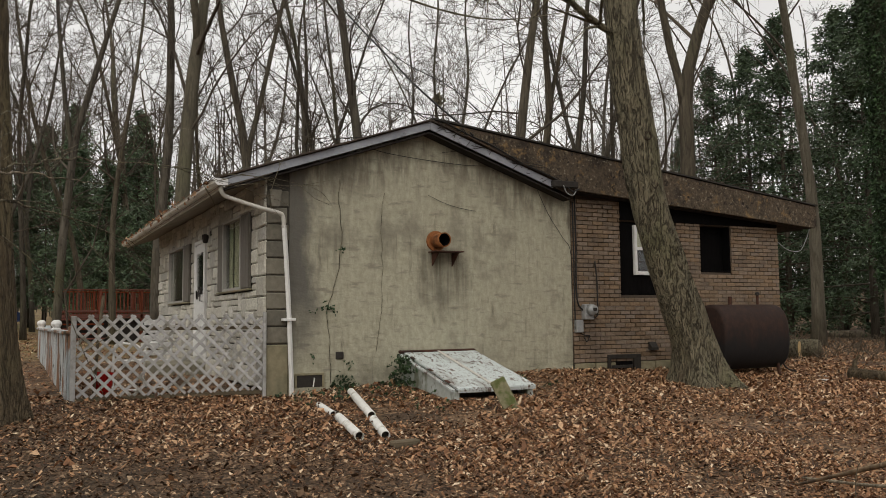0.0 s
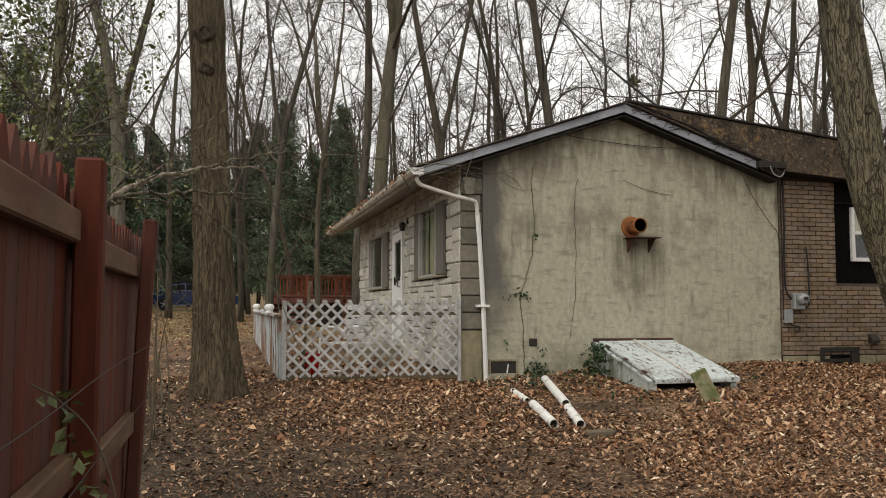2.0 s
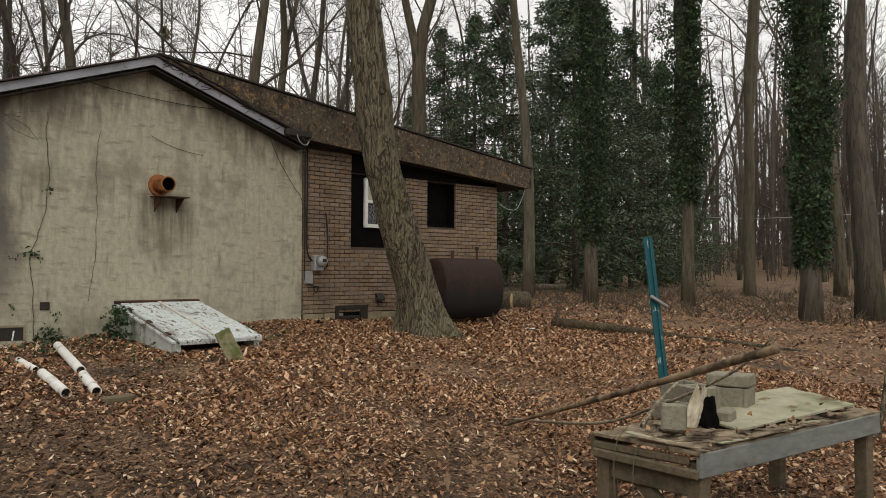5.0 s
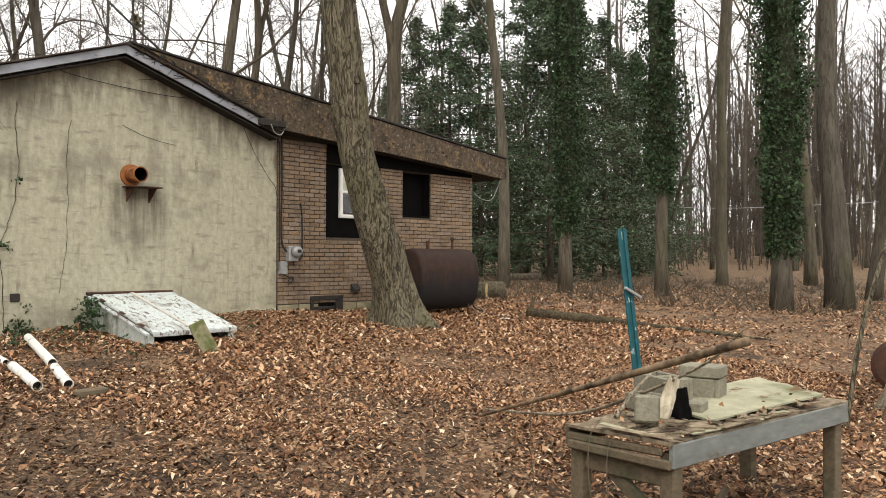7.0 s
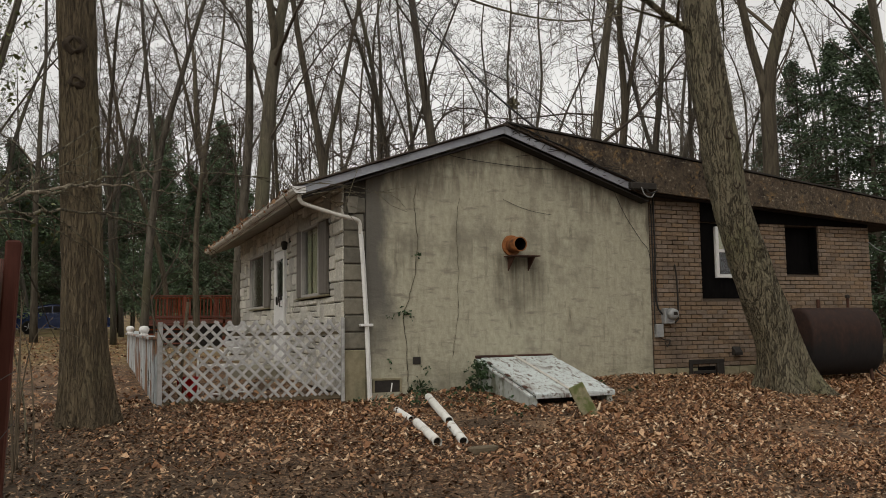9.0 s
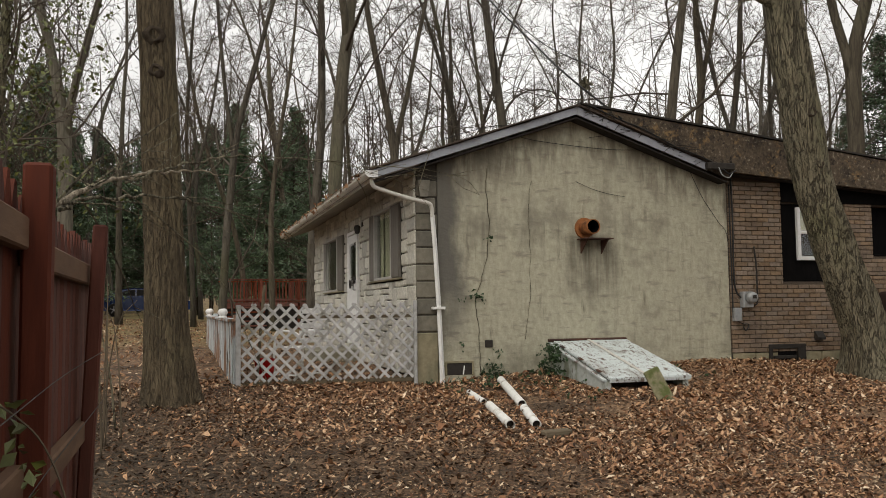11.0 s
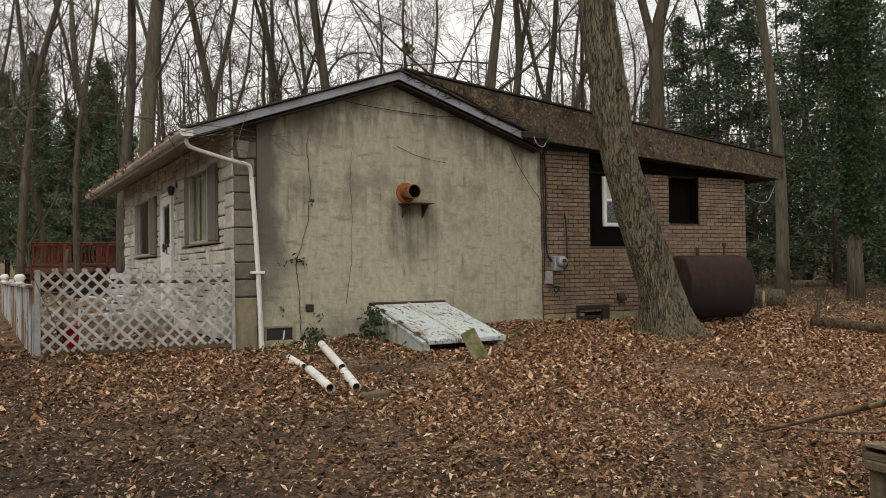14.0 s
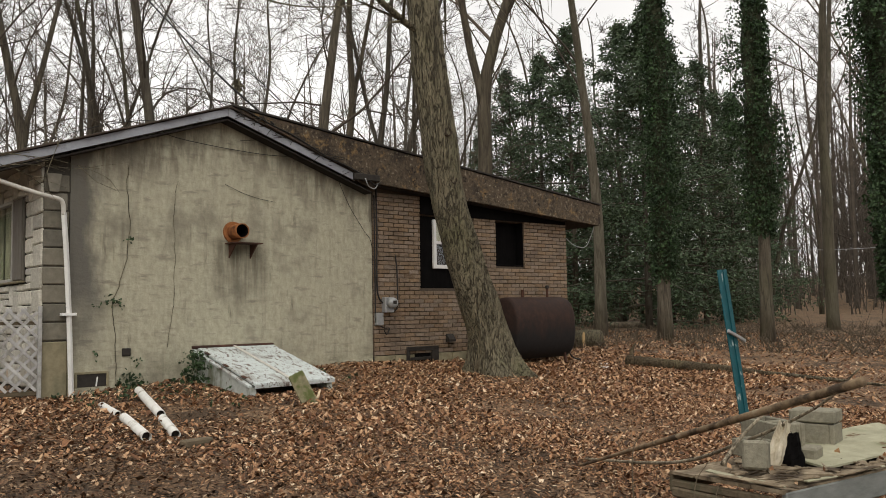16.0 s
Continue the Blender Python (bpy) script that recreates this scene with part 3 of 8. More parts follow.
def chamfer_faces():
    out = []

    def oriented(idx):
        co = []
        for i in idx:
            k, a = divmod(i, 3)
            co.append(Vector([(1 if k >> q & 1 else -1) * (1 if q == a else 0.7) for q in range(3)]))
        nrm = (co[1] - co[0]).cross(co[2] - co[0])
        mid = sum(co, Vector()) / len(co)
        return tuple(idx) if nrm.dot(mid) > 0 else tuple(reversed(idx))

    for a in range(3):
        p, q = [i for i in range(3) if i != a]
        for s in (0, 1):
            ks = [s << a | i << p | j << q for i, j in ((0, 0), (1, 0), (1, 1), (0, 1))]
            out.append(oriented([k * 3 + a for k in ks]))
    for a, b, c in ((0, 1, 2), (0, 2, 1), (1, 2, 0)):
        for sa in (0, 1):
            for sb in (0, 1):
                k0 = sa << a | sb << b
                k1 = k0 | 1 << c
                out.append(oriented([k0 * 3 + a, k1 * 3 + a, k1 * 3 + b, k0 * 3 + b]))
    for k in range(8):
        out.append(oriented([k * 3, k * 3 + 1, k * 3 + 2]))
    return out


CBOX = chamfer_faces()


def thing(name, at=(0, 0, 0), turn=0.0, label="", category="", group="", kind=""):
    ob = new(name)
    ob.location, ob.rotation_euler = at, (0, 0, radians(turn))
    ob.empty_display_size = 0.2
    return tagged(ob, label, category, group, kind)


def part(name, geo, material, parent=None, label="", soft=False):
    """One mesh, a part of a thing or of a part; in the parent's own axes."""
    ob = new(name, geo.mesh(name, material, soft) if isinstance(geo, Geo) else geo)
    ob.parent = parent
    if label:
        ob["label"] = label
    return ob


def whole(name, geo, material, label, category, group="", kind="", at=(0, 0, 0), turn=0.0, soft=False):
    ob = part(name, geo, material, None, "", soft)
    ob.location, ob.rotation_euler = at, (0, 0, radians(turn))
    return tagged(ob, label, category, group, kind)


def curve_points(ctrl, n=24):
    """A smooth line through control points."""
    c = [Vector(p) for p in ctrl]
    c = [c[0] * 2 - c[1]] + c + [c[-1] * 2 - c[-2]]
    out = []
    segs = len(c) - 3
    for s in range(segs):
        for i in range(n // segs + 1):
            t = i / (n // segs + 1)
            p0, p1, p2, p3 = c[s:s + 4]
            out.append(0.5 * ((2 * p1) + (p2 - p0) * t + (2 * p0 - 5 * p1 + 4 * p2 - p3) * t * t + (3 * p1 - p0 - 3 * p2 + p3) * t ** 3))
    out.append(c[-2])
    return out


# ---------------------------------------------------------------- ground
def clamp(v, a, b):
    return max(a, min(b, v))


def ground_z(x, y):
    z = -0.15 + 0.055 * (clamp(y, -14, 0) + 11)
    left = 1 / (1 + math.exp((x + 1) * 0.6))
    z += clamp(y, 0, 45) * (0.021 * left + 0.004 * (1 - left))
    z += 0.13 * math.exp(-((x - 4.3) / 2.2) ** 2 - (min(y, 0) / 1.6) ** 2)
    z += 0.012 * clamp(x - 12, 0, 40) * (1 - left)
    z -= 0.07 * math.exp(-((x - 0.25) / 0.6) ** 2 - ((y + 0.1) / 0.5) ** 2)
    far = math.hypot(x + 3, y + 11)
    z += 0.045 * clamp(far - 60, 0, 140)
    z += 0.03 * noise.noise(Vector((x * 0.5, y * 0.5, 0))) + 0.012 * noise.noise(Vector((x * 1.9, y * 1.9, 3)))
    return z


def spaced(lo, hi, step, far_lo, far_hi, grow=1.22):
    mid = list(np.arange(lo, hi, step))
    a, s = lo, step
    left = []
    while a > far_lo:
        s *= grow
        a -= s
        left.append(a)
    b, s = mid[-1], step
    right = []
    while b < far_hi:
        s *= grow
        b += s
        right.append(b)
    return left[::-1] + mid + right


gx, gy = spaced(-9, 15, 0.2, -900, 900), spaced(-11, 5, 0.2, -900, 900)
geo = Geo()
geo.v = [(x, y, ground_z(x, y)) for y in gy for x in gx]
W = len(gx)
geo.f = [(j * W + i, j * W + i + 1, (j + 1) * W + i + 1, (j + 1) * W + i) for j in range(len(gy) - 1) for i in range(W - 1)]
whole("ground", geo, GROUND, "woodland ground of brown soil under fallen leaves", "ground", kind="structure", soft=True)


def fallen_leaves(count, region, size, seed, dense=None, simple=False):
    """Curled oak and maple leaves strewn on the ground: a ragged blade of five corners, cupped along its rib."""
    r = np.random.default_rng(seed)
    x0, x1, y0, y1 = region
    geo = Geo()
    made = 0
    while made < count:
        x, y = r.uniform(x0, x1), r.uniform(y0, y1)
        if dense is not None and r.random() > dense(x, y):
            made += 0.25
            continue
        if 0 < x < 9.4 and y > -0.02 or (1.8 < x < 3.1 and y > -1.6):
            continue
        made += 1
        s = size * (0.5 + 0.9 * r.random() ** 1.6 + (0.7 if r.random() < 0.07 else 0))
        th = r.uniform(0, 6.283)
        ca, sa = math.cos(th), math.sin(th)
        tilt, roll, cup = r.normal(0, 0.38), r.normal(0, 0.36), r.uniform(-0.6, 1.0)
        if simple:
            shape = np.array([(0.04, -0.5), (0.34, 0.02), (-0.03, 0.52), (-0.33, -0.06)]) + r.normal(0, 0.1, (4, 2))
        else:
            shape = np.array([(0.02, -0.5), (0.36, -0.12), (0.2, 0.4), (-0.12, 0.5), (-0.36, 0.0)]) + r.normal(0, 0.11, (5, 2))
        p = shape * (s * r.uniform(0.6, 1.0), s)
        z = cup * np.abs(p[:, 0]) + tilt * p[:, 1] + roll * p[:, 0]
        z = z - z.min() + 0.003
        gz = ground_z(x, y) + r.uniform(0, 0.02)
        pts = [(x + ca * a - sa * b, y + sa * a + ca * b, gz + c) for (a, b), c in zip(p, z)]
        geo.add(pts, [(0, 1, 2), (0, 2, 3)] if simple else [(0, 1, 2), (0, 2, 3), (0, 3, 4)])
    return geo


# ---------------------------------------------------------------- the house
RIDGE_X, RIDGE_Z, BACK = 2.28, 4.19, 8.72
RAKE_Y = -0.24


def roof_left(x):
    return RIDGE_Z - (RIDGE_X - x) * 0.343


def roof_right(x):
    return RIDGE_Z - (x - RIDGE_X) * 0.34


def roof_low(x):
    return RIDGE_Z + 0.02 - (x - RIDGE_X) * 0.107


def wall_with_openings(u0, u1, z0, z1, holes):
    """Rectangles that cover a wall but for its openings."""
    us = sorted({u0, u1, *[h[0] for h in holes], *[h[1] for h in holes]})
    zs = sorted({z0, z1, *[h[2] for h in holes], *[h[3] for h in holes]})
    out = []
    for a, b in zip(us, us[1:]):
        for c, d in zip(zs, zs[1:]):
            if not any(h[0] <= a and b <= h[1] and h[2] <= c and d <= h[3] for h in holes):
                out.append((a, b, c, d))
    return out


# gable wall, rendered
geo = Geo()
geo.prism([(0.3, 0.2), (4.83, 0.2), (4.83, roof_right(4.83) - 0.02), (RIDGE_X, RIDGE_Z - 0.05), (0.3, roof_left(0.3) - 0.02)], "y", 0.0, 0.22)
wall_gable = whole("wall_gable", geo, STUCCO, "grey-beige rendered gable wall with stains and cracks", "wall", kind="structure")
geo = Geo()
geo.prism([(0.004, 0.2), (0.296, 0.2), (0.296, roof_left(0.296) - 0.03), (0.004, roof_left(0) - 0.03)], "y", 0.02, 0.22)
corner_pier = whole("wall_corner", geo, MORTAR, "grey block corner of the house", "wall", kind="structure")
z = 1.08
k = 0
while z < 3.1:
    h = 0.225
    w = 0.275 if k % 2 else 0.3
    part("block", Geo().box((w / 2 - 0.004, 0.1, z + h / 2), (w, 0.2, h - 0.014), 0.012), QUOIN, corner_pier)
    z += h
    k += 1
part("corbel", Geo().prism([(0.045, 2.88), (0.15, 2.88), (0.18, 3.1), (0.01, 3.1)], "y", -0.06, 0.012), QUOIN, corner_pier, "grey stone corbel under the eave")
part("footing", Geo().box((0.14, 0.1, 0.68), (0.3, 0.214, 0.78), 0.012), FOOTING, corner_pier, "stained tan concrete footing")

# front wall of stone
WIN_A, WIN_B, DOOR = (0.72, 2.66, 1.83, 2.9), (5.05, 7.18, 1.745, 2.82), (3.62, 4.5, 0.78, 2.78)
geo = Geo()
for a, b, c, d in wall_with_openings(0.22, BACK, 0.3, 3.3, [WIN_A, WIN_B, DOOR]):
    geo.box((0.12, (a + b) / 2, (c + d) / 2), (0.2, b - a, d - c), 0.0)
wall_front = whole("wall_front", geo, MORTAR, "front wall of pale split ashlar stone", "wall", kind="structure")

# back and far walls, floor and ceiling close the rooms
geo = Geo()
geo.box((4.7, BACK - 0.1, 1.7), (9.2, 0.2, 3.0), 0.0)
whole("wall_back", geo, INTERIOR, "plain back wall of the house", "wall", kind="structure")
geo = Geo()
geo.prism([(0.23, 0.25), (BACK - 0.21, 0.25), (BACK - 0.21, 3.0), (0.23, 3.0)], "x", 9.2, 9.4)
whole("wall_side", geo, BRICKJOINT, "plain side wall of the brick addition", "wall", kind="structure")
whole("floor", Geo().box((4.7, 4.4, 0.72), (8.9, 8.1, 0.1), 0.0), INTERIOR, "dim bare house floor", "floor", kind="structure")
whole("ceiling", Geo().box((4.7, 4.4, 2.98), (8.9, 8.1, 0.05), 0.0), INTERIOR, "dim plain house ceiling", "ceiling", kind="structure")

# brick addition
OPEN_A, OPEN_B = (5.8, 7.0, 1.74, 2.94), (7.53, 8.24, 2.14, 2.94)
geo = Geo()
for a, b, c, d in wall_with_openings(4.85, 9.4, 0.68, 2.96, [OPEN_A, OPEN_B]):
    geo.box(((a + b) / 2, 0.12, (c + d) / 2), (b - a, 0.2, d - c), 0.0)
geo.prism([(4.85, 2.96), (9.4, 2.96), (9.4, 3.03), (4.85, 3.4)], "y", 0.02, 0.22)
wall_brick = whole("wall_brick", geo, BRICKJOINT, "brown brick wall sooty under the eave", "wall", kind="structure")
foundation = whole("foundation", Geo().box((4.85 + 2.27, 0.11, 0.46), (4.54, 0.2, 0.42), 0.0), MORTAR, "tan block foundation under the brick wall", "foundation", kind="structure")
x = 4.86
while x < 9.3:
    w = min(0.4, 9.39 - x)
    if not (5.48 < x + w / 2 < 6.1):
        part("block", Geo().box((x + w / 2, 0.09, 0.56), (w - 0.012, 0.2, 0.225), 0.01), FOOTING, foundation)
    x += 0.4
vent = thing("crawl_vent", (5.81, 0.0, 0.55), label="dark crawl space vent framed in weathered boards", category="vent")
part("frame", Geo().box((0, -0.015, 0.21), (0.66, 0.05, 0.07)).box((-0.3, -0.015, 0.07), (0.06, 0.05, 0.22)).box((0.26, -0.015, 0.07), (0.14, 0.05, 0.22)), DARKMETAL, vent)
# flat panel; the hollow's darkness is painted by its black colour
part("recess", Geo().box((-0.04, 0.006, 0.08), (0.44, 0.02, 0.18)), CHARSHADE, vent)
part("louvre", Geo().box((-0.04, -0.02, 0.05), (0.42, 0.02, 0.05), m=None), DARKMETAL, vent)

# window of the addition, set in a charred board
board = thing("charred_board", (5.8, 0.06, 1.74), label="black charred plywood closing a window opening", category="board")
panel_geo = Geo()
for a, b, c, d in wall_with_openings(0.005, 1.195, 0.005, 1.195, [(0.3, 1.12, 0.33, 1.14)]):
    panel_geo.box(((a + b) / 2, 0, (c + d) / 2), (b - a, 0.03, d - c), 0.0)
part("panel", panel_geo, CHARSHADE, board)
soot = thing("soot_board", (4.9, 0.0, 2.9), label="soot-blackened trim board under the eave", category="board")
part("board", Geo().prism([(1.88, 0.06), (4.46, 0.06), (4.46, 0.13), (0.9, 0.4), (0.9, 0.06)], "y", -0.03, 0.0), CHARSHADE, soot)
sash = thing("sash_window", (6.1, 0.03, 2.07), label="white vinyl sash window with dark glass", category="window")
WW, WH = 0.82, 0.82
frm = Geo()
for c, s in (((0.03, 0, WH / 2), (0.06, 0.07, WH)), ((WW - 0.03, 0, WH / 2), (0.06, 0.07, WH)), ((WW / 2, 0, 0.03), (WW - 0.12, 0.07, 0.06)), ((WW / 2, 0, WH - 0.03), (WW - 0.12, 0.07, 0.06))):
    frm.box(c, s, 0.006)
part("window_frame", frm, WHITEPAINT, sash)
part("meeting_rail", Geo().box((WW / 2, -0.006, WH * 0.53), (WW - 0.124, 0.05, 0.05), 0.005), WHITEPAINT, sash)
for nm, zc, zh in (("lower_pane", 0.24, 0.35), ("upper_pane", 0.61, 0.29)):
    pane = part(nm, Geo().box((WW / 2, 0.01, zc), (WW - 0.125, 0.006, zh), 0.0), GLASS, sash)
    pane.visible_shadow = False
part("blind", Geo().box((WW / 2, 0.06, 0.62), (WW - 0.13, 0.01, 0.3), 0.0), CURTAIN, sash)
opening = thing("window_2", (7.53, 0.03, 2.14), label="burnt-out window opening with charred edges", category="window", kind="structure")
og = Geo()
for c, s in (((0.015, 0.06, 0.4), (0.03, 0.16, 0.8)), ((0.695, 0.06, 0.4), (0.03, 0.16, 0.8)), ((0.355, 0.06, 0.015), (0.65, 0.16, 0.03))):
    og.box(c, s, 0.006)
part("window_frame", og, CHARSHADE, opening)
# added black sheet: the darkness of the room is only its colour
part("curtain", Geo().box((0.355, 0.16, 0.42), (0.7, 0.012, 0.78), 0.0), CHARSHADE, opening, "flat black sheet for the dark room behind the opening")

# roofs: the old gable and the shallow roof over the addition
geo = Geo()
geo.prism([(-0.66, roof_left(-0.66)), (RIDGE_X, RIDGE_Z), (RIDGE_X, RIDGE_Z - 0.1), (-0.66, roof_left(-0.66) - 0.1)], "y", RAKE_Y + 0.03, 9.45)
roof_main = whole("roof_main", geo, SHINGLE, "low-pitched roof of dark worn shingles", "roof", kind="structure")
geo = Geo()
geo.prism([(RIDGE_X + 0.004, RIDGE_Z), (4.75, roof_right(4.75)), (4.75, roof_right(4.75) - 0.1), (RIDGE_X + 0.004, RIDGE_Z - 0.1)], "y", RAKE_Y + 0.03, 0.5)
whole("roof_return", geo, SHINGLE, "short shingled slope with leaves on it", "roof", kind="structure")
geo = Geo()
geo.prism([(RIDGE_X + 0.02, roof_low(RIDGE_X)), (10.12, roof_low(10.12)), (10.12, roof_low(10.12) - 0.06), (RIDGE_X + 0.02, roof_low(RIDGE_X) - 0.06)], "y", RAKE_Y + 0.05, 9.3)
whole("roof_addition", geo, SHINGLE, "shallow dark roof over the brick addition", "roof", kind="structure")
# shingle courses on the edge of the left slope
roof_edge = thing("shingle_edge", label="ragged dark shingle edge along the gable", category="shingles", kind="structure")
r = random.Random(5)
for side in (0, 1):
    x = -0.68 if side == 0 else RIDGE_X + 0.02
    end = RIDGE_X if side == 0 else 4.7
    while x < end - 0.05:
        w = r.uniform(0.2, 0.3)
        x2 = min(x + w, end)
        f = roof_left if side == 0 else roof_right
        slope = math.atan(0.345 if side == 0 else -0.375)
        m = Matrix.Translation(((x + x2) / 2, RAKE_Y + 0.06 + r.uniform(-0.02, 0.02), f((x + x2) / 2) + 0.012)) @ Matrix.Rotation(-slope, 4, "Y")
        part("shingle", Geo().box((0, 0, 0), ((x2 - x) * 1.04, 0.22, 0.016 + r.uniform(0, 0.008)), 0.003, m), SHINGLE, roof_edge)
        x = x2


def sloped_board(xa, xb, f, drop, depth, y, thick):
    return Geo().prism([(xa, f(xa) - drop), (xb, f(xb) - drop), (xb, f(xb) - drop - depth), (xa, f(xa) - drop - depth)], "y", y, y + thick)


trim_rake = whole("trim_rake_left", sloped_board(-0.63, RIDGE_X - 0.002, roof_left, 0.012, 0.105, RAKE_Y, 0.028), RAKEPAINT, "grey-white rake board with peeling paint", "trim", kind="structure")
whole("trim_rake_right", sloped_board(RIDGE_X + 0.002, 4.36, roof_right, 0.012, 0.11, RAKE_Y, 0.028), RAKEPAINT, "grey-white rake board with peeling paint", "trim", kind="structure")
# rake soffit, its underside shade painted by the near-black material
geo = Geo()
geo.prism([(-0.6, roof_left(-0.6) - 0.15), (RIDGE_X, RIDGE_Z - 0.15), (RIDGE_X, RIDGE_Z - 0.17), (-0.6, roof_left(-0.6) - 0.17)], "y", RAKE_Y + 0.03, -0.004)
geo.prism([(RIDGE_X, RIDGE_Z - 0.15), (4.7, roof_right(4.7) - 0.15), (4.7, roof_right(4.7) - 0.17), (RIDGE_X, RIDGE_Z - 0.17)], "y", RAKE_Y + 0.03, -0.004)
whole("soffit_rake", geo, DARKSOFFIT, "soffit under the gable rake, coloured dark for its shade", "soffit", kind="structure")
# deep mossy fascia of the addition
geo = Geo()
top = [(RIDGE_X + 0.1, roof_low(RIDGE_X + 0.1) - 0.01), (10.12, roof_low(10.12) - 0.01)]
geo.prism([top[0], top[1], (10.09, roof_low(10.12) - 0.4), (4.62, 3.36), (4.62, roof_right(4.62) - 0.02), (4.4, roof_right(4.4) + 0.03)], "y", RAKE_Y - 0.02, RAKE_Y + 0.045)
whole("fascia_addition", geo, FASCIA, "deep brown fascia board with moss and peeling felt", "fascia", kind="structure")
whole("drip_edge", Geo().prism([(RIDGE_X + 0.05, roof_low(RIDGE_X + 0.05) + 0.004), (10.15, roof_low(10.15) + 0.004), (10.15, roof_low(10.15) + 0.03), (RIDGE_X + 0.05, roof_low(RIDGE_X + 0.05) + 0.03)], "y", RAKE_Y - 0.045, RAKE_Y + 0.2),
      DARKMETAL, "dark metal drip edge of the shallow roof", "trim", kind="structure")
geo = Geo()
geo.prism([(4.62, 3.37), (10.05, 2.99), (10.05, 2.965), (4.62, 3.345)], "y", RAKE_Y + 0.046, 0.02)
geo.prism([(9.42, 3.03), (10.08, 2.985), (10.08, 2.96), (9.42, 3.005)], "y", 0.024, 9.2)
whole("soffit_addition", geo, DARKSOFFIT, "sooty soffit under the shallow roof, eave shade in its colour", "soffit", kind="structure")
geo = Geo().prism([(RAKE_Y - 0.02, 3.0), (9.2, 3.0), (9.2, 3.37), (RAKE_Y - 0.02, 3.37)], "x", 10.1, 10.13)
whole("fascia_end", geo, FASCIA, "brown fascia along the eave end", "fascia", kind="structure")
# box end where both roofs meet
whole("eave_return", Geo().box((4.55, RAKE_Y - 0.03, 3.42), (0.46, 0.09, 0.1), 0.01), DARKMETAL, "dark boxed eave end with loose wires", "trim", kind="structure")


# eave of the front: gutter, fascia and soffit
EX, EZ = -0.66, 3.2
whole("fascia_front", Geo().box((EX + 0.045, 4.6, EZ - 0.085), (0.025, 9.66, 0.11), 0.003), GUTTERPAINT, "cream fascia board behind the gutter", "fascia", kind="structure")
whole("soffit_front", Geo().prism([(EX + 0.06, EZ - 0.135), (0.01, roof_left(0.01) - 0.13), (0.01, roof_left(0.01) - 0.115), (EX + 0.06, EZ - 0.12)], "y", RAKE_Y + 0.032, 9.4), SOFFIT, "cream soffit stained by damp", "soffit", kind="structure")
gutter = thing("gutter", (EX - 0.01, 0, EZ - 0.115), label="aged cream gutter full of fallen leaves", category="gutter", kind="structure")
gg = Geo()
prof = [(0.04, 0.075), (0.04, 0.0), (-0.03, 0.0), (-0.062, 0.035), (-0.062, 0.068), (-0.075, 0.08), (-0.055, 0.08), (-0.055, 0.037), (-0.028, 0.007), (0.032, 0.007), (0.032, 0.075)]
gg.prism(prof, "y", RAKE_Y, 9.42)
part("trough", gg, GUTTERPAINT, gutter)
part("end_cap", Geo().prism([(0.1, 0.095), (0.1, 0.0), (-0.03, -0.002), (-0.066, 0.035), (-0.079, 0.083)], "y", RAKE_Y - 0.006, RAKE_Y), WHITEPAINT, gutter)
spout = thing("downspout", (0, 0, 0), label="white metal downspout with dirty marks", category="downspout")
path = curve_points([(EX + 0.02, -0.16, EZ - 0.12), (EX + 0.04, -0.15, EZ - 0.2), (EX + 0.13, -0.13, EZ - 0.25), (-0.1, -0.11, EZ - 0.365), (0.13, -0.09, EZ - 0.41), (0.19, -0.075, EZ - 0.46), (0.205, -0.07, EZ - 0.6)], 30)
part("elbow", Geo().tube(path, 0.028, 8), GUTTERPAINT, spout, soft=True)
part("pipe", Geo().tube([(0.205, -0.07, EZ - 0.57), (0.238, -0.07, 2.2), (0.283, -0.07, 1.4), (0.325, -0.07, 0.36)], 0.032, 4), WHITEPAINT, spout)
part("strap", Geo().box((0.277, -0.06, 1.395), (0.17, 0.1, 0.035), 0.004), WHITEPAINT, spout)


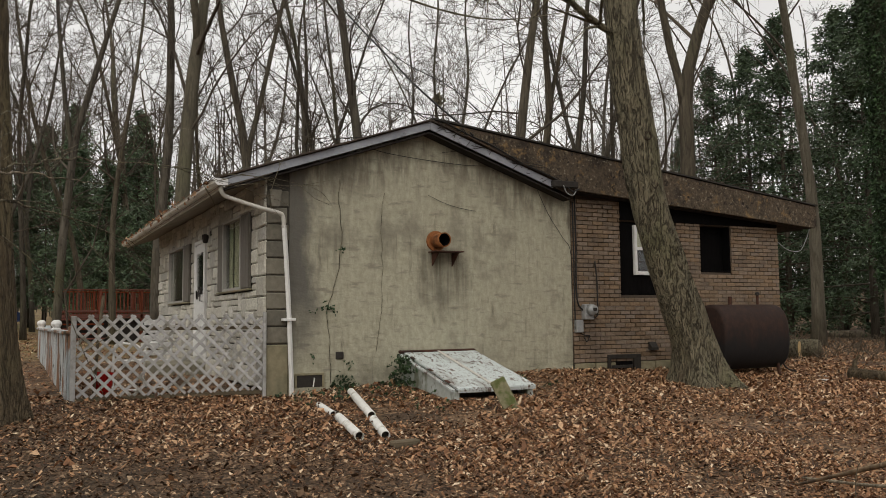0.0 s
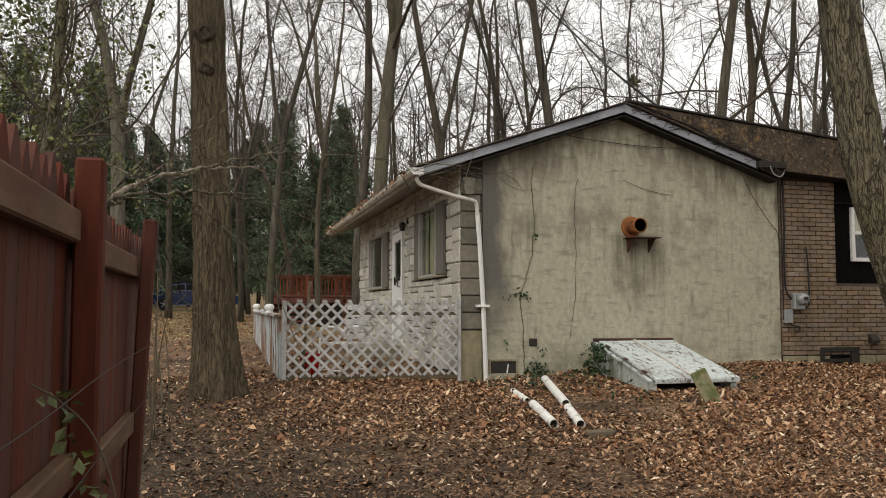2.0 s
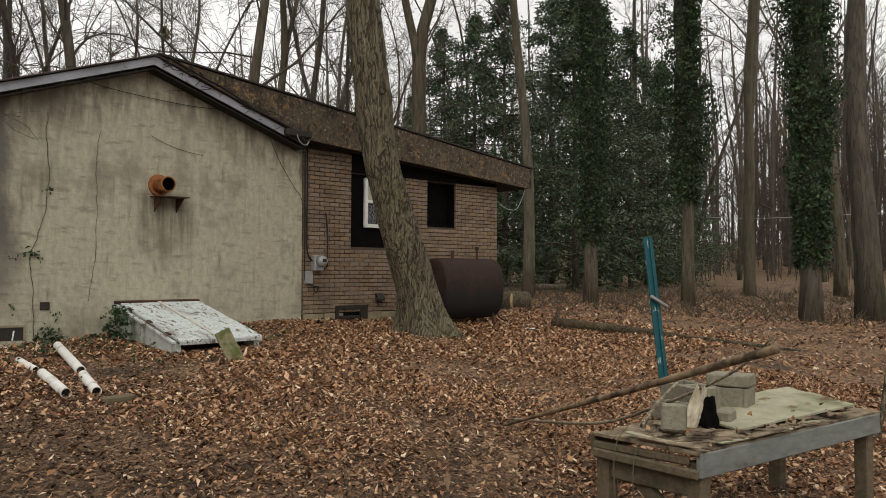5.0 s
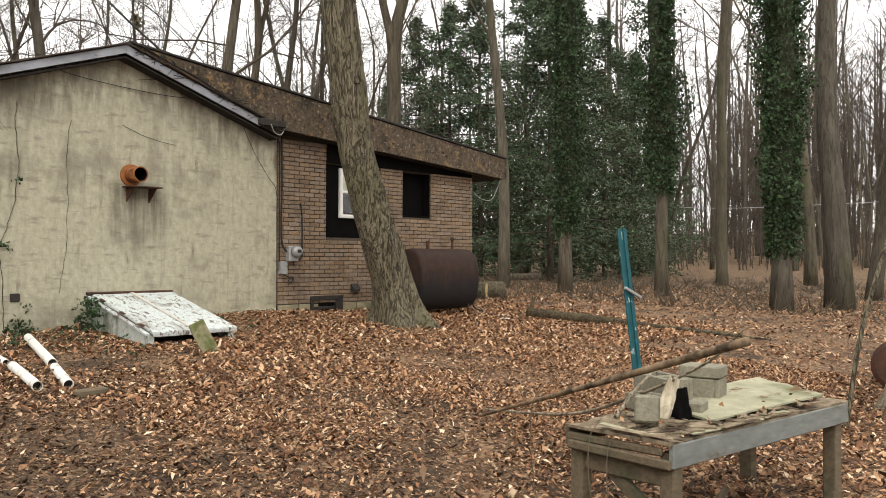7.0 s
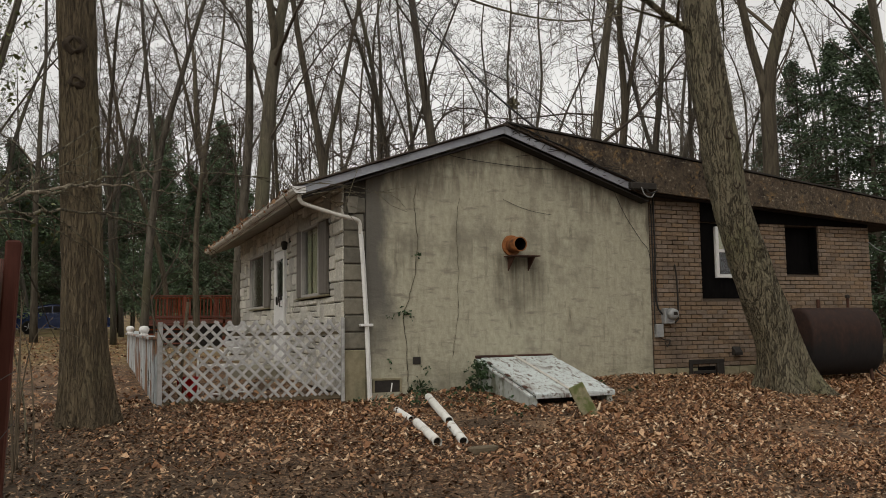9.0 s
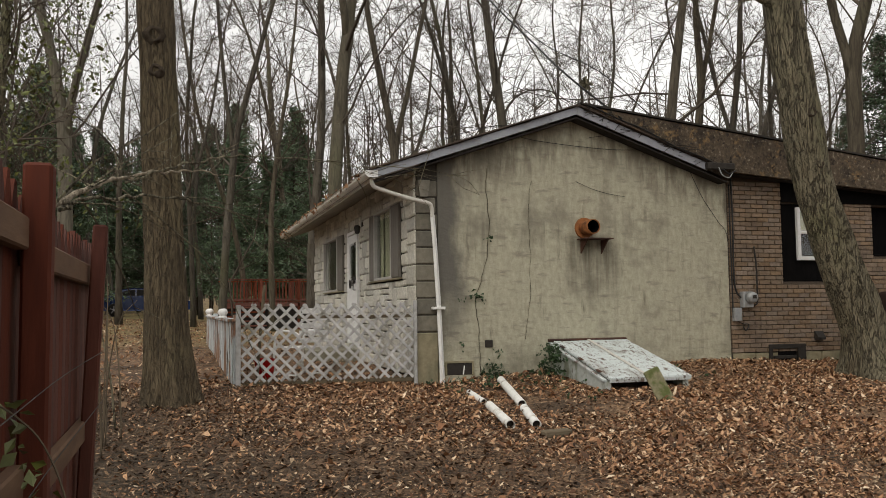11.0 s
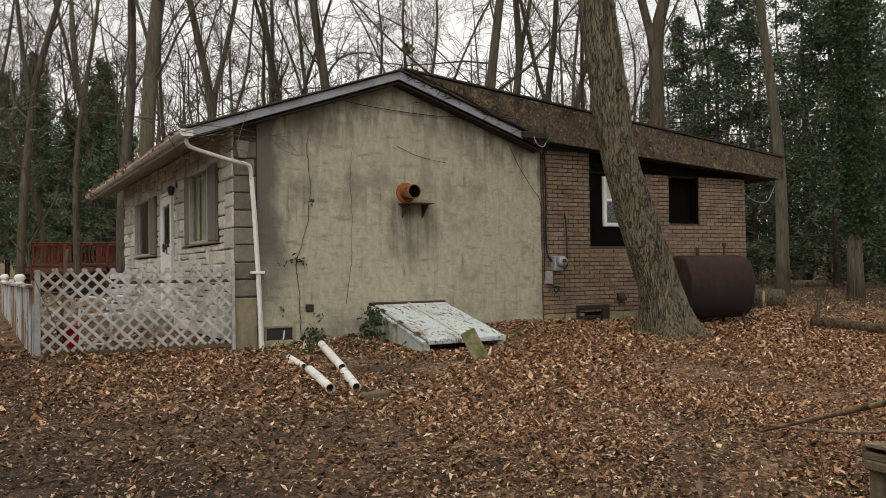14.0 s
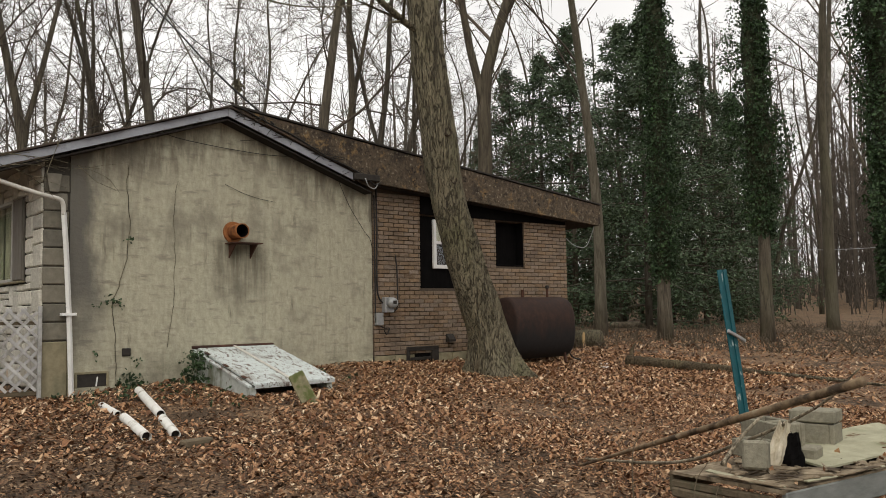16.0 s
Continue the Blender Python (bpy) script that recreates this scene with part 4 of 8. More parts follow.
def glazed_front(name, spec, label, sill, cuts, shut):
    y0, y1, z0, z1 = spec
    w, h = y1 - y0, z1 - z0
    t = thing(name, (-0.03, y0, z0), label=label, category="window", kind="structure")
    part("window_sill", Geo().box((-0.015, w / 2, -0.01), (0.06, w + 0.02, 0.024), 0.006), sill, t)
    edges = [0.0] + [w * q for q in cuts] + [w]
    for i, (a, b) in enumerate(zip(edges, edges[1:])):
        if i in shut:
            g = Geo().box((-0.005, (a + b) / 2, h / 2), (0.03, b - a - 0.01, h - 0.02), 0.004)
            for q in range(3):
                w3 = (b - a - 0.03) / 3
                g.box((-0.026, a + 0.015 + w3 * (q + 0.5), h / 2), (0.014, w3 - 0.008, h - 0.04), 0.004)
            part("shutter", g, SHUTTER, t, "weathered taupe board shutter")
        else:
            f = Geo()
            for c, s in (((0, a + 0.02, h / 2), (0.08, 0.04, h)), ((0, b - 0.02, h / 2), (0.08, 0.04, h)), ((0, (a + b) / 2, h - 0.02), (0.08, b - a - 0.08, 0.04)), ((0, (a + b) / 2, 0.02), (0.08, b - a - 0.08, 0.04))):
                f.box(c, s, 0.006)
            part("window_frame", f, WINFRAME, t)
            pane = part("pane", Geo().box((0.012, (a + b) / 2, h / 2), (0.006, b - a - 0.08, h - 0.08), 0.0), GLASS, t)
            pane.visible_shadow = False

    def drape(a, b, material):
        g = Geo()
        n = max(8, int((b - a) / 0.025))
        vs = [(0.055 + 0.02 * math.sin(i * 1.1) + 0.008 * math.sin(i * 2.7), a + (b - a) * i / n, q) for i in range(n + 1) for q in (0.04, h - 0.04)]
        vs += [(p[0] + 0.006, p[1], p[2]) for p in vs]
        m = 2 * (n + 1)
        fs = [(2 * i, 2 * i + 2, 2 * i + 3, 2 * i + 1) for i in range(n)] + [(m + 2 * i, m + 2 * i + 1, m + 2 * i + 3, m + 2 * i + 2) for i in range(n)]
        part("curtain", g.add(vs, fs), material, t, soft=True)

    return drape, w


drape, w = glazed_front("window_1", WIN_A, "front window with green-beige curtain between taupe shutters", FOOTING, (0.232, 0.81), (0, 2))
drape(w * 0.27, w * 0.56, CURTAIN)
drape(w * 0.64, w * 0.75, CURTAIN)
drape, w = glazed_front("window_3", WIN_B, "front window with dark glass beside a taupe shutter", FOOTING, (0.25,), (0,))
drape(w * 0.27, w * 0.42, GREYCURTAIN)
drape(w * 0.86, w - 0.05, GREYCURTAIN)

door = thing("door_1", (-0.05, DOOR[0], DOOR[2]), label="white storm door with torn lower panel and dark glass", category="door", kind="structure")
DW, DH = DOOR[1] - DOOR[0], DOOR[3] - DOOR[2]
f = Geo()
for c, s in (((0.01, 0.03, DH / 2), (0.06, 0.06, DH)), ((0.01, DW - 0.03, DH / 2), (0.06, 0.06, DH)), ((0.01, DW / 2, DH - 0.03), (0.06, DW - 0.12, 0.06))):
    f.box(c, s, 0.006)
part("door_frame", f, WHITEPAINT, door)
f = Geo()
for c, s in (((0, 0.09, DH / 2 - 0.04), (0.03, 0.06, DH - 0.1)), ((0, DW - 0.115, DH / 2 - 0.04), (0.03, 0.11, DH - 0.1)), ((0, DW / 2 - 0.025, 0.57), (0.03, DW - 0.29, 1.12)), ((0, DW / 2 - 0.025, DH - 0.14), (0.03, DW - 0.29, 0.14))):
    f.box(c, s, 0.005)
part("leaf", f, WHITEPAINT, door)
pane = part("pane", Geo().box((0.008, DW / 2 - 0.025, 1.49), (0.006, DW - 0.3, 0.74), 0.0), GLASS, door)
pane.visible_shadow = False
part("door_handle", Geo().tube([(-0.02, 0.13, 0.95), (-0.06, 0.13, 0.95), (-0.06, 0.13, 1.08), (-0.02, 0.13, 1.08)], 0.01, 6), DARKMETAL, door)
rr = random.Random(3)
tg = Geo()
for k in range(9):
    yy = 0.2 + k * 0.062
    tg.add([(-0.026, yy, DH - 0.2), (-0.026, yy + 0.06, DH - 0.2), (-0.032, yy + 0.03, DH - 0.26 - rr.random() * 0.05), (-0.02, yy + 0.03, DH - 0.2)], [(0, 1, 2), (3, 2, 1), (0, 2, 3), (0, 3, 1)])
part("torn_trim", tg, WHITEPAINT, door, "ragged torn white trim")
tg = Geo()
for k in range(7):
    yy, zz = 0.15 + rr.random() * 0.5, 0.98 + rr.random() * 0.16
    tg.box((-0.03, yy, zz), (0.006, rr.uniform(0.05, 0.12), rr.uniform(0.05, 0.14)), 0.001, Matrix.Translation((0, 0, 0)))
part("torn_patch", tg, DARKMETAL, door, "dark torn holes in the panel")
lamp = thing("porch_lamp", (-0.0, 3.37, 2.74), label="black porch lantern on the stone wall", category="lamp")
part("wall_plate", Geo().box((-0.015, 0, 0.06), (0.03, 0.1, 0.16), 0.006), DARKMETAL, lamp)
part("lantern", Geo().lathe([(0.01, 0.09), (0.05, 0.075), (0.058, 0.045), (0.042, -0.05), (0.02, -0.065)], 8, Matrix.Translation((-0.11, 0, 0.0))), DARKMETAL, lamp)

# debris along the rake where the roofs meet
deb = Geo()
rdb = np.random.default_rng(61)
for k in range(420):
    x = rdb.uniform(2.4, 4.65)
    c = np.array((x, RAKE_Y + rdb.uniform(-0.03, 0.2), roof_right(x) + rdb.uniform(-0.03, 0.05)))
    d = np.array((rdb.normal(0.3, 1), rdb.normal(0, 0.3), rdb.normal(0, 0.3) - 0.3)) * rdb.uniform(0.04, 0.2)
    deb.tube([c - d, c + rdb.normal(0, 0.02, 3), c + d], [0.005, 0.007, 0.003], 4, caps=False)
whole("roof_debris", deb, DARKMETAL, "dark twigs and moss along the rake", "debris", kind="stuff")

# ---------------------------------------------------------------- fixtures on the gable
flue = thing("flue_pipe", (2.465, 0, 2.5), label="rusty orange flue stub jutting from the wall", category="pipe")
g = Geo()
rot = Matrix.Rotation(radians(90), 4, "X")
prof = [(0.075, 0.0), (0.1, 0.0), (0.103, 0.16), (0.103, 0.29), (0.091, 0.292), (0.09, 0.02)]
part("collar", Geo().lathe([(0.10, 0.0), (0.15, 0.0), (0.145, 0.03), (0.10, 0.034)], 24, rot), TERRACOTTA, flue, soft=False)
ang = 28
vs, fs = [], []
for rad, dz in prof:
    for j in range(ang):
        a = 2 * math.pi * j / ang
        ragged = 0.02 * noise.noise(Vector((math.cos(a) * 2, math.sin(a) * 2, 5))) if dz > 0.28 else 0
        vs.append((rad * math.cos(a), -dz - ragged, rad * math.sin(a)))
for i in range(len(prof) - 1):
    for j in range(ang):
        fs.append((i * ang + j, i * ang + (j + 1) % ang, (i + 1) * ang + (j + 1) % ang, (i + 1) * ang + j))
fs.append(tuple((len(prof) - 1) * ang + j for j in range(ang)))
part("barrel", g.add(vs, fs), TERRACOTTA, flue, soft=True)
# black sleeve that puts the dark of the flue mouth into colour
part("shade_lining", Geo().lathe([(0.083, 0.03), (0.0865, 0.05), (0.0865, 0.282), (0.085, 0.282), (0.082, 0.04)], 24, rot), CHARSHADE, flue)
shelf = thing("bracket_shelf", (2.34, 0, 2.34), label="rusted steel shelf bracket under the flue", category="bracket")
part("plate", Geo().box((0.23, -0.13, 0), (0.46, 0.24, 0.016), 0.003), RUST, shelf)
part("arm", Geo().prism([(0.0, -0.01), (-0.22, -0.01), (0.0, -0.2)], "x", 0.06, 0.075), RUST, shelf)
part("arm", Geo().prism([(0.0, -0.01), (-0.22, -0.01), (0.0, -0.2)], "x", 0.38, 0.395), RUST, shelf)
hole = thing("wall_vent", (1.0, 0, 0.91), label="small dark square vent in the render", category="vent")
part("hood", Geo().box((0, -0.01, 0), (0.11, 0.03, 0.1), 0.008), DARKMETAL, hole)
hatch = thing("foundation_vent", (0.58, 0, 0.585), label="dark open foundation vent with a broken slat", category="vent")
part("frame", Geo().box((0, -0.004, 0.09), (0.4, 0.03, 0.03)).box((-0.19, -0.004, 0), (0.03, 0.03, 0.17)).box((0.19, -0.004, 0), (0.03, 0.03, 0.17)), FOOTING, hatch)
part("screen", Geo().box((0, -0.002, 0), (0.36, 0.012, 0.16)), DARKMETAL, hatch)
part("slat", Geo().box((0.06, -0.014, -0.01), (0.016, 0.012, 0.12), 0.002, Matrix.Rotation(0.15, 4, "Y")), WHITEPAINT, hatch)


def cable(name, ctrl, rad, label, n=40, material=None):
    return whole(name, Geo().tube(curve_points(ctrl, n), rad, 5), material or CABLE, label, "cable", soft=True)


cable("cable", [(-0.3, -0.27, 3.35), (0.6, -0.26, 3.72), (1.25, -0.24, 3.86), (1.5, -0.05, 3.75), (2.1, -0.03, 3.68), (2.9, -0.03, 3.64), (3.45, -0.03, 3.66)], 0.005, "black cable sagging across the gable")
cable("cable", [(2.34, -0.02, 3.16), (2.6, -0.02, 3.06), (2.85, -0.02, 3.0), (3.12, -0.02, 2.965)], 0.0035, "short loose wire on the render")
cable("cable", [(4.12, -0.1, 3.42), (4.4, -0.02, 3.0), (4.66, -0.02, 2.64), (4.81, -0.02, 2.42), (4.82, -0.02, 1.8)], 0.004, "thin drooping wire near the brick joint")
cable("cable", [(2.45, -0.28, 4.2), (2.9, -0.28, 4.03), (3.3, -0.285, 3.9), (3.8, -0.285, 3.68), (4.3, -0.29, 3.52), (4.55, -0.3, 3.4), (4.66, -0.32, 3.31), (4.8, -0.3, 3.36)], 0.012, "thick black service cable along the rake")
cable("cable", [(4.5, -0.31, 3.4), (4.55, -0.33, 3.28), (4.66, -0.33, 3.25), (4.74, -0.31, 3.34)], 0.009, "grey loop of loose wire under the eave", 20, GREYMETAL)
cable("cable", [(4.9, -0.03, 3.3), (4.91, -0.03, 2.6), (4.9, -0.03, 1.9), (4.93, -0.03, 1.6), (5.05, -0.05, 1.46)], 0.013, "black cable running down the brick to the meter")
cable("cable", [(4.86, -0.03, 3.2), (4.862, -0.03, 2.0), (4.865, -0.03, 1.2)], 0.011, "dark conduit in the corner of the brick")

cable("cable", [(2.95, -0.29, 4.03), (2.46, 0.36, 4.77), (2.74, 2.18, 5.82), (2.89, 5.73, 8.32), (2.3, 9.0, 12.0)], 0.016, "overhead service wire rising into the trees", 30)
cable("cable", [(3.5, -0.2, 4.1), (2.93, 0.32, 4.88), (2.72, 2.15, 5.94), (2.95, 5.70, 8.34), (2.35, 9.0, 11.8)], 0.008, "thin overhead wire beside the service wire", 30)

meter = thing("electric_meter", (5.09, 0, 1.49), label="grey electric meter with glass dome on the brick", category="meter")
part("socket", Geo().box((0, -0.055, -0.02), (0.18, 0.11, 0.24), 0.012), GREYMETAL, meter)
part("dome", Geo().lathe([(0.088, 0.0), (0.088, 0.05), (0.078, 0.085), (0.05, 0.1), (0.01, 0.105)], 20, Matrix.Translation((0.02, -0.11, 0.01)) @ rot), GREYMETAL, meter, "pale glass dome", soft=True)
part("dial", Geo().box((0.02, -0.218, 0.02), (0.07, 0.004, 0.05), 0.001), DARKMETAL, meter)
part("conduit", Geo().tube(curve_points([(0.13, -0.04, -0.12), (0.2, -0.04, -0.06), (0.205, -0.04, 0.1), (0.2, -0.04, 0.5), (0.17, -0.04, 0.78)], 20), 0.012, 8), DARKMETAL, meter, soft=True)
jbox = thing("junction_box", (4.925, 0, 1.25), label="small grey junction box on the brick", category="box")
part("case", Geo().box((0, -0.04, 0), (0.13, 0.08, 0.2), 0.008), GREYMETAL, jbox)
part("tail", Geo().tube(curve_points([(0.02, -0.03, -0.1), (0.1, -0.05, -0.14), (0.2, -0.04, -0.15), (0.14, -0.05, -0.24), (0.1, -0.04, -0.18)], 20), 0.008, 5), CABLE, jbox, soft=True)
dryer = thing("dryer_vent", (6.39, 0, 0.92), label="small black dryer vent hood on the brick", category="vent")
part("hood", Geo().prism([(0, 0.06), (-0.03, 0.06), (-0.1, -0.03), (-0.1, -0.07), (0, -0.07)], "x", -0.07, 0.07), DARKMETAL, dryer)
lead = thing("wall_hook_wire", (9.42, 0.02, 2.8), label="pale wire hooked under the eave end", category="wire")
part("wire", Geo().tube(curve_points([(0, 0, -0.08), (0.2, -0.05, -0.22), (0.45, -0.1, -0.24), (0.58, -0.15, -0.02), (0.62, -0.2, 0.18)], 20), 0.008, 5), GREYMETAL, lead, soft=True)

# bulkhead door of the cellar
bulk = thing("cellar_bulkhead", (1.9, 0, 0), label="sloping cellar bulkhead with worn pale blue steel doors", category="cellar door")
YB, ZT, ZB, BWD = -1.58, 0.905, 0.513, 1.15
part("side_wall", Geo().prism([(0.0, 0.2), (0.0, ZT - 0.03), (YB, ZB - 0.03), (YB, 0.2)], "x", 0.0, 0.08), BULKSIDE, bulk, "mildewed pale steel cheek")
part("side_wall", Geo().prism([(0.0, 0.2), (0.0, ZT - 0.03), (YB, ZB - 0.03), (YB, 0.2)], "x", BWD - 0.08, BWD), BULKSIDE, bulk, "mildewed pale steel cheek")
slope = math.atan2(ZT - ZB, -YB)
m = Matrix.Translation((0, YB, ZB)) @ Matrix.Rotation(slope, 4, "X")
L = math.hypot(YB, ZT - ZB)
part("curb", Geo().box((0.0, L / 2, -0.012), (0.05, L, 0.03), 0.004, m), BULKHEAD, bulk, "pale steel curb rail")
for a, b, lift in ((0.045, BWD / 2 - 0.012, 0.0), (BWD / 2 + 0.012, BWD + 0.02, 0.004)):
    sheet = Geo()
    nu, nv = 10, 24
    vs = []
    for top in (0.026, 0.0):
        for i in range(nu + 1):
            for j in range(nv + 1):
                u, v = i / nu, j / nv
                dent = 0.006 * noise.noise(Vector((u * 2.3 + a * 9, v * 3.1, 4))) - 0.004 * math.exp(-((u - 0.5) / 0.05) ** 2)
                vs.append(m @ Vector((a + (b - a) * u, -0.03 + (L + 0.02) * v, top + lift + (dent if 0 < i < nu and 0 < j < nv else 0))))
    K = (nu + 1) * (nv + 1)
    fs = []
    for i in range(nu):
        for j in range(nv):
            q = i * (nv + 1) + j
            fs += [(q, q + nv + 1, q + nv + 2, q + 1), (K + q, K + q + 1, K + q + nv + 2, K + q + nv + 1)]
    for i in range(nu):
        for j in (0, nv):
            q = i * (nv + 1) + j
            fs.append((q, q + nv + 1, K + q + nv + 1, K + q))
    for j in range(nv):
        for i in (0, nu):
            q = i * (nv + 1) + j
            fs.append((q, q + 1, K + q + 1, K + q))
    leafd = part("door_leaf", sheet.add(vs, fs), BULKHEAD, bulk)
    part("lip", Geo().box(((a + b) / 2, -0.036, -0.006 + lift), (b - a, 0.012, 0.05), 0.003, m), BULKHEAD, leafd)
part("centre_strip", Geo().box((BWD / 2, L / 2 - 0.01, 0.036), (0.045, L - 0.02, 0.014), 0.005, m), GUTTERPAINT, bulk, "pale rusty centre strip")
part("top_flashing", Geo().box((BWD / 2, L - 0.01, 0.03), (BWD + 0.06, 0.05, 0.035), 0.005, m), RUST, bulk, "rusted flashing")
for q in (0.25, 0.75, 1.3):
    part("hinge", Geo().box((0.04, q, 0.03), (0.05, 0.1, 0.012), 0.003, m), RUST, bulk, "rusty strap hinge")


# ---------------------------------------------------------------- trees
def grow(seed, height, r0, clear=0.35, spread=0.55, limbs=16, subs=6, twigs=5, lean=(0, 0), fork=0.0, sides=(10, 5, 4, 3), curve=0.03, reach=0.36):
    """A bare tree: trunk and branches as two meshes. fork: the height share at which the trunk parts into two stems."""
    r = np.random.default_rng(seed)
    trunk, crown = Geo(), Geo()

    way_up = np.array((lean[0], lean[1], 1.0)) / math.hypot(lean[0], lean[1], 1.0)

    def stem(start, way, length, ra, rb, n, bend, foot=False, before=None):
        pts, p, q, b = [np.array(start, float)], np.array(start, float), np.array(way, float), np.zeros(3)
        for i in range(n):
            b = 0.6 * b + r.normal(0, bend, 3) * (1, 1, 0.2)
            q = q + b + np.array((0, 0, 0.012))
            q /= np.linalg.norm(q)
            p = p + (q if foot or i else 0.5 * q + 0.5 * way_up) * length / n
            pts.append(p.copy())
        t = np.linspace(0, 1, n + 1)
        rad = ra + (rb - ra) * t ** 0.9
        if foot:
            z = t * length
            rad = rad * (1 + 0.2 * np.exp(-z / 0.3))
            pts[0][2] -= 0.15
        if before is None:
            trunk.tube(pts, rad, sides[0])
        else:
            trunk.tube(before[0] + pts[1:], list(before[1]) + list(rad[1:]), sides[0])
        return pts, rad

    def lower_stem(length):
        """The trunk below the fork: only its way and girth, drawn together with the first stem."""
        p, q, pts = np.zeros(3), np.array(way_up), [np.array((0, 0, -0.15))]
        for i in range(9):
            q = q + r.normal(0, curve * 0.6, 3) * (1, 1, 0.2)
            q /= np.linalg.norm(q)
            p = p + q * length / 9
            pts.append(p.copy())
        t = np.linspace(0, 1, 10)
        return pts, (r0 - 0.16 * r0 * t) * (1 + 0.2 * np.exp(-t * length / 0.3))

    def branch(start, d, length, rr, level):
        segs = (8, 4, 2, 1)[level]
        pts, radii = [np.array(start)], [rr]
        p, q, b = np.array(start), np.array(d, float), np.zeros(3)
        for i in range(segs):
            b = 0.5 * b + r.normal(0, (0.13, 0.16, 0.2, 0.2)[level], 3)
            q = q + b + np.array((0, 0, (0.06, 0.05, 0.04, 0.0)[level]))
            q /= np.linalg.norm(q)
            p = p + q * length / segs
            pts.append(p.copy())
            radii.append(max(rr * (1 - 0.85 * (i + 1) / segs), 0.004))
        crown.tube(pts, radii, sides[min(level + 1, 3)], caps=False)
        if level < 3:
            for k in range((subs, twigs, 2)[level]):
                f = r.uniform((0.18, 0.12, 0.2)[level], 1.0)
                i = min(int(f * segs), segs - 1)
                s = pts[i] + (pts[i + 1] - pts[i]) * (f * segs - i)
                along = (pts[i + 1] - pts[i]) / np.linalg.norm(pts[i + 1] - pts[i])
                side = np.cross(along, r.normal(0, 1, 3))
                side /= np.linalg.norm(side) + 1e-9
                nd = along * r.uniform(0.55, 1.0) + side * r.uniform(0.5, 0.95)
                nd /= np.linalg.norm(nd)
                branch(s, nd, length * r.uniform(0.3, 0.58) * (1.15 - 0.5 * f), max(rr * (1 - 0.75 * f) * 0.6, (0.014, 0.008, 0.006)[level]), level + 1)

    way = np.array((lean[0], lean[1], 1.0))
    way /= np.linalg.norm(way)
    axes = []
    if fork:
        pts, rad = lower_stem(height * fork)
        axes.append((pts, rad, 0.0, fork))
        top = np.array(pts[-1])
        az = r.uniform(0, 6.283)
        for sgn, share, low in ((1, 0.8, 0.0), (-1, 0.56, 0.35)):
            d = way + sgn * np.array((math.cos(az), math.sin(az), 0)) * r.uniform(0.13, 0.26) * (1.0 if sgn > 0 else 1.5)
            p2, r2 = stem(top - way * low, d / np.linalg.norm(d), height * (1 - fork) * r.uniform(0.9, 1.05), r0 * share, 0.03, 12, curve, before=None if low else (pts, rad))
            axes.append((p2, r2, fork, 1.0))
    else:
        pts, rad = stem((0, 0, 0), way, height, r0, 0.03, 18, curve * 0.75, True)
        axes.append((pts, rad, 0.0, 1.0))
    for k in range(limbs):
        f = clear + (0.97 - clear) * (k + r.random()) / limbs
        pool = [a for a in axes if a[2] <= f <= a[3]] or axes[-1:]
        pts, rad, f0, f1 = pool[int(r.integers(len(pool)))]
        g = min(max((f - f0) / (f1 - f0), 0.02), 0.98) * (len(pts) - 1)
        i = int(g)
        s = pts[i] + (pts[i + 1] - pts[i]) * (g - i)
        az = k * 2.4 + r.normal(0, 0.5)
        up = r.uniform(0.45, 1.5)
        d = np.array((math.cos(az) * spread, math.sin(az) * spread, up * 0.6))
        d /= np.linalg.norm(d)
        branch(s, d, height * reach * (1.12 - 0.8 * f) * r.uniform(0.65, 1.2), float(rad[i]) * r.uniform(0.16, 0.36), 0)
    return trunk, crown


def tree_thing(name, seed, at, label, materials, **kw):
    trunk, crown = grow(seed, **kw)
    t = thing(name, at, label=label, category="tree")
    part("trunk", trunk, materials[0], t, soft=True)
    part("crown", crown, materials[1], t, soft=True)
    return t


def polar(bearing, dist):
    a = radians(bearing)
    x, y = STATION[0] + dist * math.sin(a), STATION[1] + dist * math.cos(a)
    return (x, y, ground_z(x, y) - 0.02)


def turned(at, rz, s):
    return Matrix.Translation(at) @ Matrix.Rotation(radians(rz), 4, "Z") @ Matrix.Diagonal((s, s, s, 1))


def foliage(geo, centre, radius, count, size, r, droop=0.2, flat=1.0, wide=0.32):
    """Small leaf sprays round a point: folded pairs of triangles."""
    c = np.array(centre)
    for _ in range(count):
        d = r.normal(0, 1, 3)
        d /= np.linalg.norm(d)
        p = c + d * radius * r.random() ** 0.4 * np.array((1, 1, flat))
        a = r.normal(0, 1, 3)
        a[2] -= droop
        a /= np.linalg.norm(a)
        b = np.cross(a, r.normal(0, 1, 3))
        b /= np.linalg.norm(b) + 1e-9
        n = np.cross(a, b)
        s = size * r.uniform(0.6, 1.4)
        geo.add([p, p + a * s * 0.5 + b * s * wide + n * s * 0.12, p + a * s, p + a * s * 0.5 - b * s * wide + n * s * 0.12], [(0, 1, 2), (0, 2, 3)])


